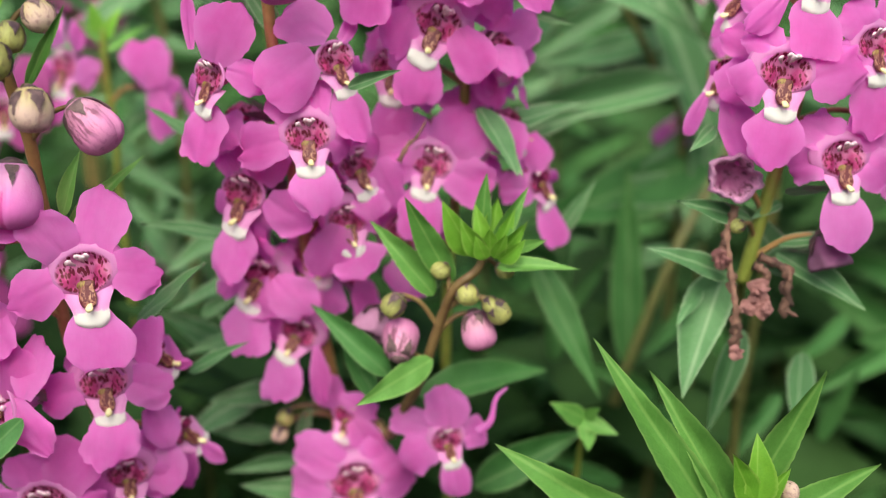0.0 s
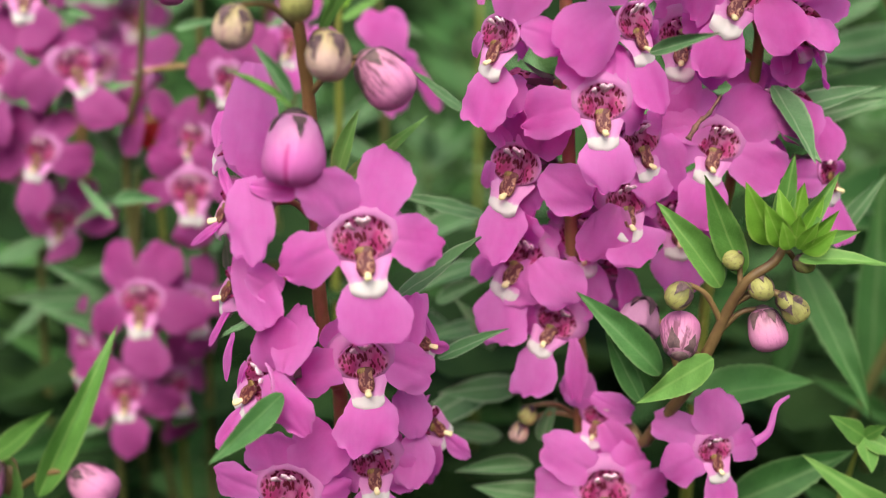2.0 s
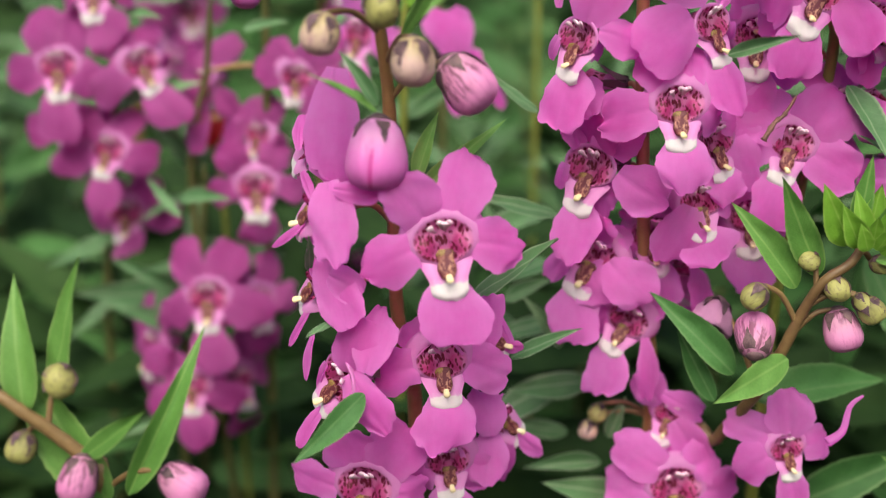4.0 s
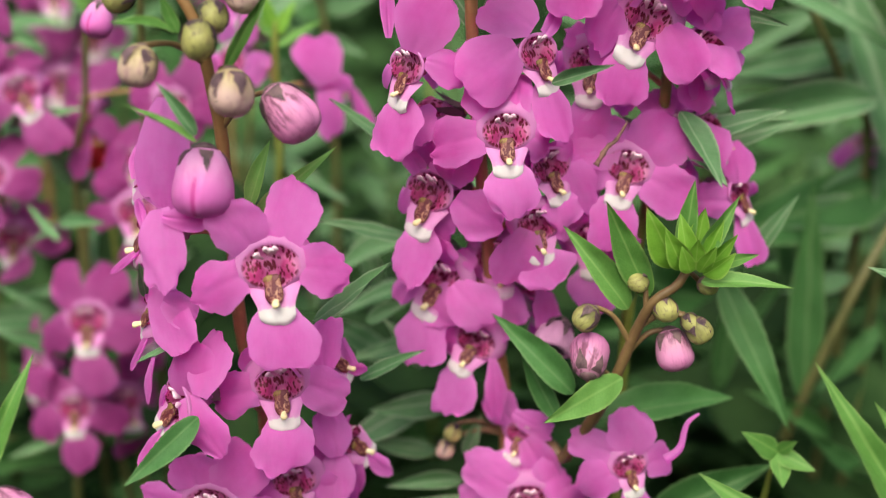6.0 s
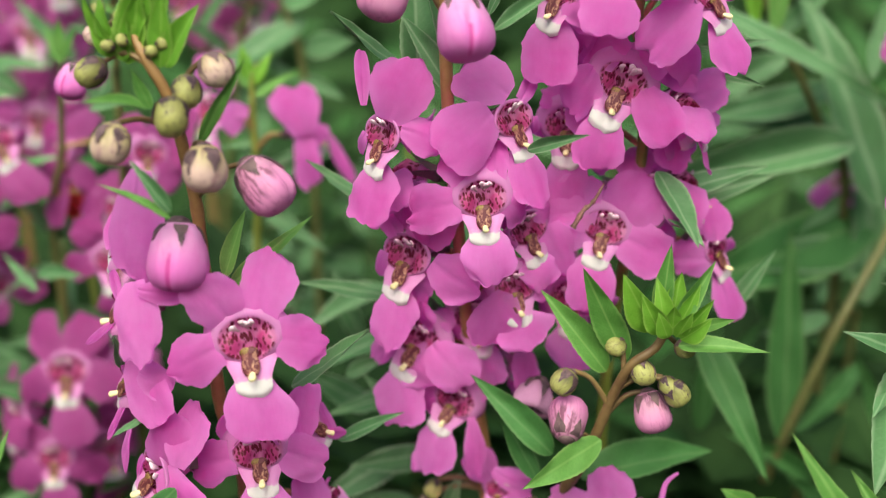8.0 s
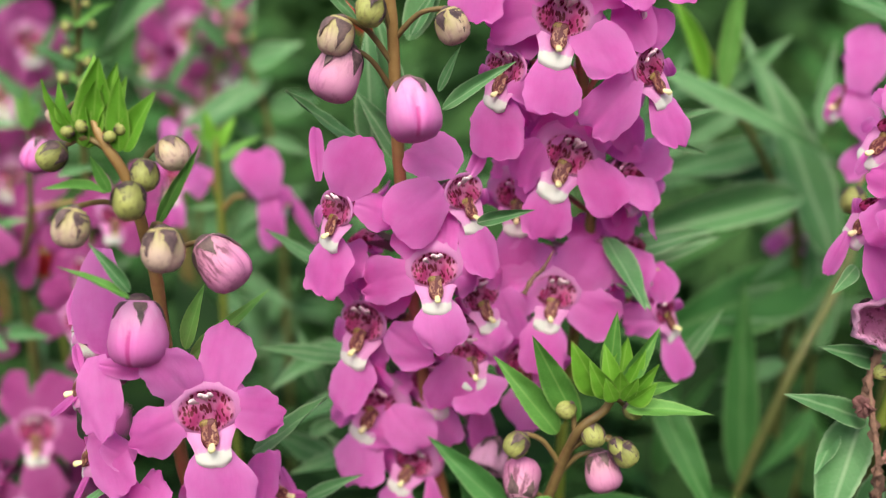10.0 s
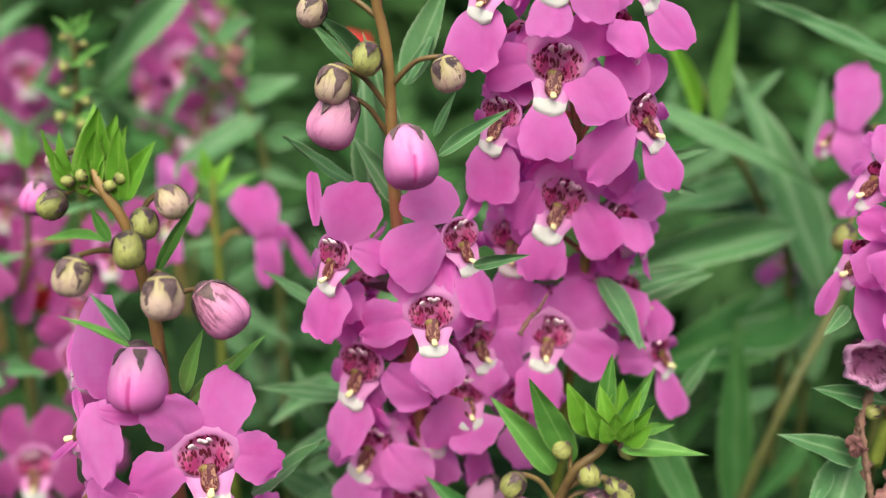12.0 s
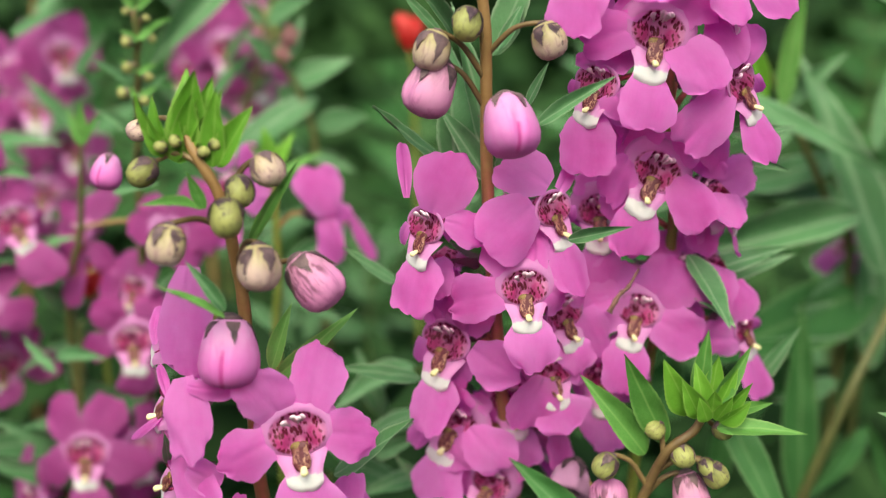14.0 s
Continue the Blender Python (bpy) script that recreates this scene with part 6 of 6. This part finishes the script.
leaf(distant_spike, (-112.2, 259.6, 373.1), (-94.1, 250.1, 376.3), "leaf", 0, 1, 2)
leaf(distant_spike, (-91.9, 265.2, 388.5), (-79.6, 258.3, 398.7), "leaf", 0, 1, 3)

mauve_spike = plant_thing("pale pink flower spike deep among grey-green leaves", (-80.4, 317.3, 0))
stalk(mauve_spike, ((-80.4, 317.3, -2), (-71.7, 308.4, 194.6), (-67.2, 301.1, 355.5), (-62, 297, 388.1), (-59.4, 295.1, 412.1)), 1.875, 0.9, STEM)
flower(mauve_spike, -61.1, 295.1, 397.4, 0, 10, 0, 1, 268, True)
flower(mauve_spike, -66.5, 291.4, 387.4, -40, 10, 0, 1, 269, True)
flower(mauve_spike, -54.5, 288.5, 379.4, 30, 10, 0, 1, 270, True)
for k, (dx, dy, dz, yaw) in enumerate(((8, 2, 8, 25), (-6, 0, 6, -30), (2, -8, 1, 5), (10, -4, -7, 45), (-9, -3, -6, -50), (3, -6, -16, 10))):
    flower(mauve_spike, -60 + dx, 293 + dy, 392 + dz, yaw, 8, 6 * k - 15, 1, k, True)
leaf(mauve_spike, (-61.4, 291.7, 373.5), (-43.3, 285.3, 385.1), "leaf", 0, 1, 3)
leaf(mauve_spike, (-62.9, 291.2, 372.1), (-77.4, 284.3, 382.5), "leaf", 0, 1, 0)
leaf(mauve_spike, (-63.9, 298.4, 362.6), (-47.7, 286.3, 358.8), "leaf", 0, 1, 1)
leaf(mauve_spike, (-62.5, 288.9, 395.1), (-68.5, 272.3, 408), "leaf", 0, 1, 2)
leaf(mauve_spike, (-59.6, 286.3, 388), (-45.2, 269.4, 400), "leaf", 0, 1, 3)
leaf(mauve_spike, (-62.3, 272.3, 378.6), (-46.6, 256.9, 394.8), "leaf", 0, 1, 0)
leaf(mauve_spike, (-53.8, 270.8, 374.5), (-62.6, 253.7, 386), "leaf", 0, 1, 1)
leaf(mauve_spike, (-70.9, 270.8, 374.6), (-75.7, 255.6, 391.2), "leaf", 0, 1, 2)
leaf(mauve_spike, (-45.2, 270.7, 374.4), (-32.1, 255.4, 390.9), "leaf", 0, 1, 3)

budding_stalk = plant_thing("bare brown stalk with tiny green buds", (-71.7, 234.6, 0))
stalk(budding_stalk, ((-71.7, 234.6, -2), (-72.5, 222.8, 198.5), (-66, 213.2, 362.5), (-64.1, 209.7, 382.2), (-62.3, 207, 398.2), (-61.1, 204.9, 409.9)), 1.5, 0.7, STEM_SHADE)
bud(budding_stalk, -63.2, 206.6, 408.8, "olive", 1.8, -54, -10, 0)
bud(budding_stalk, -59.7, 206.2, 407.5, "olive", 1.5, 45, -10, 1)
bud(budding_stalk, -63.1, 204.6, 403.4, "olive", 2.2, -51, -10, 2)
bud(budding_stalk, -58.7, 204.9, 403.9, "olive", 1.7, 75, -10, 3)
bud(budding_stalk, -62.9, 203, 398.8, "olive", 2.3, -45, -10, 4)
bud(budding_stalk, -59.4, 202.4, 397.1, "olive", 2, 57, -10, 5)
bud(budding_stalk, -63.7, 201.3, 394.3, "olive", 2.4, -69, -10, 6)
bud(budding_stalk, -60, 200.9, 393, "olive", 2.1, 39, -10, 0)
leaf(budding_stalk, (-61.3, 206.5, 408.5), (-63.9, 206.3, 410.8), "young", 0, 1.5, 0)
leaf(budding_stalk, (-61.3, 206.7, 409), (-58.2, 206.5, 411.3), "young", 0, 1.5, 1)
leaf(budding_stalk, (-61.3, 204.6, 403.3), (-64.3, 204.4, 405.7), "young", 0, 1.5, 2)
leaf(budding_stalk, (-61.3, 204.8, 403.7), (-57.2, 204.6, 406), "young", 0, 1.5, 3)
leaf(budding_stalk, (-61.3, 202.7, 398.1), (-64.5, 202.5, 400.4), "young", 0, 1.5, 0)
leaf(budding_stalk, (-61.3, 202.5, 397.4), (-57.7, 202.2, 399.7), "young", 0, 1.5, 1)
leaf(budding_stalk, (-61.4, 201.1, 393.6), (-64.9, 200.9, 395.9), "young", 0, 1.5, 2)
leaf(budding_stalk, (-61.4, 200.9, 393.1), (-57.1, 200.7, 395.4), "young", 0, 1.5, 3)
leaf(budding_stalk, (-61.3, 207.3, 410.6), (-62.2, 207, 412.8), "young", 0, 1.5, 0)
leaf(budding_stalk, (-61.3, 207.3, 410.8), (-59.7, 207.1, 413), "young", 0, 1.5, 1)
leaf(budding_stalk, (-61.8, 208.7, 408.6), (-65.8, 208.1, 412.8), "young", 0, 1, 2)
leaf(budding_stalk, (-61.8, 208.7, 408.6), (-57.4, 208.4, 413.7), "young", 0, 1, 3)
leaf(budding_stalk, (-61.8, 207.2, 404.5), (-54.3, 206.2, 407.7), "young", 0, 1, 0)
leaf(budding_stalk, (-63.1, 208.9, 394.6), (-70.5, 205.7, 400.5), "leaf", 0, 1, 1)
leaf(budding_stalk, (-64.2, 210.5, 384.3), (-70.9, 207.4, 390.6), "leaf", 0, 1, 2)
leaf(budding_stalk, (-63, 208.2, 392.6), (-54.7, 204.6, 397.4), "leaf", 0, 1, 3)

copy_thing(budding_stalk, pose(budding_stalk.location.x - 0.022, budding_stalk.location.y + 0.055, 0, 2, 2, 50))

spent_stalk = plant_thing("brown spent stalk with pale curled leaves", (-45.6, 261.2, 0))
stalk(spent_stalk, ((-45.6, 261.2, -2), (-36, 258, 190), (-31.5, 252, 330), (-32.2, 246, 372.9), (-35.3, 246, 386.5), (-39.8, 246, 393.9), (-42.2, 246, 402.7), (-47.3, 246, 412.5)), 1.3, 0.7, STEM_SHADE)
leaf(spent_stalk, (-42.2, 246, 402.7), (-31.5, 240, 408.3), "leaf", 10, 1.9, 0)
leaf(spent_stalk, (-39.8, 246, 393.9), (-46.3, 240, 401), "leaf", -10, 1.9, 1)
leaf(spent_stalk, (-36.4, 246, 389.9), (-24.3, 241, 395.5), "leaf", 10, 2, 2)
leaf(spent_stalk, (-31.8, 246, 379.1), (-19, 241, 381.9), "leaf", 20, 1.7, 3)
leaf(spent_stalk, (-31.4, 246, 385.8), (-60, 238, 370), "leaf", 10, 1.1, 1)
leaf(spent_stalk, (-39.8, 246, 393.9), (-33.7, 248, 403.9), "leaf", 30, 1.5, 2)
leaf(spent_stalk, (-41.4, 246, 401.7), (-48.4, 248, 407.9), "leaf", 0, 1.5, 0)
leaf(spent_stalk, (-33.6, 246, 372.2), (-22.7, 243, 368.7), "leaf", 10, 1.4, 1)
leaf(spent_stalk, (-34.6, 246, 372.3), (-41.3, 243, 378.3), "leaf", 10, 1.4, 3)
husk(spent_stalk, -36.8, 243, 399.7, 5, True)
husk(spent_stalk, -38.3, 243, 395.9, 4, True)
leaf(spent_stalk, (-47, 244, 414.5), (-67.3, 236, 394.6), "leaf", -20, 1.1, 2)

leafy_stalk = plant_thing("tall stem with broad-bladed green leaves beyond the flowers", (74.2, 246.8, 0))
stalk(leafy_stalk, ((74.2, 246.8, -2), (85.7, 235.4, 185.8), (89.1, 226.1, 339.4), (81.5, 224.8, 365), (70.7, 220.7, 383.3), (63.5, 220.1, 396.2)), 1.75, 0.8, STEM_SHADE)
leaf(leafy_stalk, (62.9, 217.4, 388.6), (56.6, 218.9, 407.5), "tip", 0, 0.55, 2)
leaf(leafy_stalk, (66.7, 217, 387.5), (69.1, 221.2, 413.8), "young", 10, 0.7, 3)
leaf(leafy_stalk, (52.6, 213.5, 392.7), (93.3, 211.2, 371.6), "leaf", 0, 0.6, 0)
leaf(leafy_stalk, (94.3, 219.2, 349.9), (75.3, 226.8, 399.9), "leaf", 10, 1.15, 1)
leaf(leafy_stalk, (84.7, 214.3, 365.4), (37.1, 192, 362.6), "leaf", -10, 0.7, 2)
leaf(leafy_stalk, (96.9, 227.8, 344.2), (45.4, 203.1, 334.7), "mature", 0, 1.1, 3)
leaf(leafy_stalk, (75.4, 218.7, 319), (72.5, 228.3, 345.6), "mature", 0, 1.4, 0)
leaf(leafy_stalk, (72.5, 231.9, 384.8), (82.6, 226, 397.6), "leaf", 0, 1.2, 1)
leaf(leafy_stalk, (74.3, 230.3, 380.2), (50.1, 226.1, 368.7), "leaf", 0, 1, 2)
leaf(leafy_stalk, (88.3, 218.7, 377.6), (91.5, 225.5, 396.4), "leaf", 0, 0.7, 3)
leaf(leafy_stalk, (97.5, 195.8, 402.5), (63.3, 195.5, 416.3), "leaf", 20, 0.55, 0)
stalk(leafy_stalk, ((69.1, 199.1, 294.6), (72, 198.1, 306.5), (81.9, 201.8, 331.1), (92.3, 211.6, 343.6), (100.5, 220.9, 354.5)), 1.6, 1.3, STEM_SHADE)

red_flower(-80.8, 221, 347)
red_flower(-9.9, 257, 395.2)

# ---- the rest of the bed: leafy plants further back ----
# Near-dark leaf: the deep shade between plants is put into its colour.
GAP_SHADE_LEAF = mottled("gap_shade_leaf", (0.012, 0.035, 0.01), (0.042, 0.094, 0.025), 12, 0.7, glow=0.08, spread=0)
GAP_SHADE_LEAF.node_tree.nodes["Principled BSDF"].inputs["Specular IOR Level"].default_value = 0.15

def bed_plant(seed, x, y, height, flowers=0):
    rng = random.Random(seed)
    ob = plant_thing("leafy stem of narrow green leaves in the flower bed", None, "leafy plants of the bed")
    ob.location = p3(x, y, 0)
    lean_x, lean_y = rng.uniform(-0.12, 0.12), rng.uniform(-0.12, 0.08)
    at = lambda h: (x + lean_x * h, y + lean_y * h, h)
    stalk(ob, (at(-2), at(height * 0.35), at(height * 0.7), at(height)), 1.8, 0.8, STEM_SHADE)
    h, a, joined = height * 0.12, rng.uniform(0, 360), []

    def grow(p, q, style, roll, wide, k):
        if y < 400:
            leaf(ob, p, q, style, roll, wide, k)
        else:
            joined.append((leaf_pose(p, q, roll, wide), LEAVES[style][k]))

    while h < height:
        for side in (0, 180):
            b = radians(a + side + rng.uniform(-25, 25))
            n = rng.uniform(34, 54) * (1 - 0.55 * max(0, (h / height - 0.75) / 0.25))
            rise = rng.uniform(-0.1, 0.75)
            p = at(h)
            grow(p, (p[0] + n * math.cos(b), p[1] + n * math.sin(b), p[2] + n * rise), "plain" if h < height * 0.9 else "plain_young", rng.uniform(-25, 25), rng.uniform(0.85, 1.15), rng.randrange(4))
        h += rng.uniform(9, 15)
        a += 90 + rng.uniform(-20, 20)
    for k in range(4):
        p, b = at(height), radians(90 * k + 20)
        grow(p, (p[0] + 10 * math.cos(b), p[1] + 10 * math.sin(b), p[2] + 14), "plain_young", 0, 1.1, k)
    if joined:
        bm = bmesh.new()
        for m, me in joined:
            start = len(bm.verts)
            bm.from_mesh(me)
            bm.verts.ensure_lookup_table()
            bmesh.ops.transform(bm, matrix=m, verts=bm.verts[start:])
        hang("foliage", mesh_of(bm, "foliage", SHADED_LEAF), ob)
    for k in range(flowers):
        p, yaw = at(height * (0.62 + 0.3 * k / max(1, flowers))), rng.uniform(-75, 75)
        d = radians(yaw)
        flower(ob, p[0] + 9 * math.sin(d), p[1] - 9 * math.cos(d), p[2], yaw, 8, rng.uniform(-8, 8), 1.0, rng.randrange(4), True)


rng = random.Random(5)
row, depth = 0, 278.0
while depth < 560:
    step = 46 + 0.05 * depth
    reach = 0.56 * depth + 70
    across = -reach + rng.uniform(0, step)
    while across < reach:
        blooms = rng.choice((0, 0, 0, 4)) if across < 0 and depth > 340 else (rng.choice((0, 0, 0, 0, 4)) if depth > 400 else 0)
        bed_plant(1000 + row, across + rng.uniform(-12, 12), depth + rng.uniform(-14, 14), rng.uniform(300, 385), blooms)
        across += step * rng.uniform(0.8, 1.25)
        row += 1
    depth += step * 1.0


def added_foliage():
    """Dense foliage added round the bed: gap shade in its colour; blocks low light."""
    verts, faces = [], []
    r = random.Random(77)
    for k in range(120000):
        ang, far = r.uniform(0, 6.283), 2.6 * r.random() ** 0.72
        across, d = 0.92 * far * math.cos(ang), 0.7 + 0.9 * far * math.sin(ang)
        fade = 1 - max(0.0, (far - 1.75 + 0.35 * noise.noise((across * 2.2, d * 2.2, 5))) / 0.7)
        if fade <= 0.05 or r.random() > fade + 0.25:
            continue
        if d > 0.6:
            top = min(0.34 + 0.35 * (d - 0.6), 0.6)
        # Unseen growth behind the camera, raised to keep low frontal light out.
        elif d < -0.11:
            top = 0.5
        elif abs(across) > 0.56 * abs(d) + 0.2:
            top = 0.4
        else:
            top = 0.26 if d < 0.16 else (0.17 if d < 0.21 else 0.30)
        top *= min(1.0, 0.25 + fade) * (1 + 0.25 * noise.noise((across * 3.1, d * 3.1, 9)) * (1 if far > 0.9 else 0))
        c = Vector((across, d, (top + 0.06 * noise.noise((across * 7, d * 7, 0))) * r.random() ** 0.6))
        a, n, w = r.uniform(0, 6.283), r.uniform(0.03, 0.055), r.uniform(0.006, 0.012)
        u = Vector((math.cos(a), math.sin(a), r.uniform(-0.2, 0.8))).normalized()
        s = u.cross(Vector((0, -0.5, 1))).normalized() * w
        i = len(verts)
        verts += [c, c + u * n * 0.4 + s - Vector((0, 0, 0.001)), c + u * n, c + u * n * 0.4 - s, c + u * n * 0.45 + Vector((0, 0, -0.002))]
        faces += [(i, i + 1, i + 4), (i + 1, i + 2, i + 4), (i + 2, i + 3, i + 4), (i + 3, i, i + 4)]
    me = bpy.data.meshes.new("bed_foliage")
    me.from_pydata(verts, [], faces)
    me.materials.append(GAP_SHADE_LEAF)
    return tagged(new("bed_foliage", me), "dense added foliage closing the bed, gap shade put into its dark green", "foliage", "", "stuff")


added_foliage()


def ground_mesh():
    bm = bmesh.new()
    n, lines = 60, [-60, -20, -6, -2] + [-1.2 + 0.05 * k for k in range(80)] + [4, 8, 20, 60]
    grid = [[bm.verts.new((x, y, 0.006 * noise.noise((x * 9, y * 9, 0)) + 0.003 * noise.noise((x * 40, y * 40, 3)))) for x in lines] for y in lines]
    for p, q in zip(grid, grid[1:]):
        for k in range(len(lines) - 1):
            bm.faces.new((p[k], p[k + 1], q[k + 1], q[k]))
    return mesh_of(bm, "ground", SOIL)


tagged(new("ground", ground_mesh()), "dark brown crumbly soil under the plants", "ground", "", "structure")
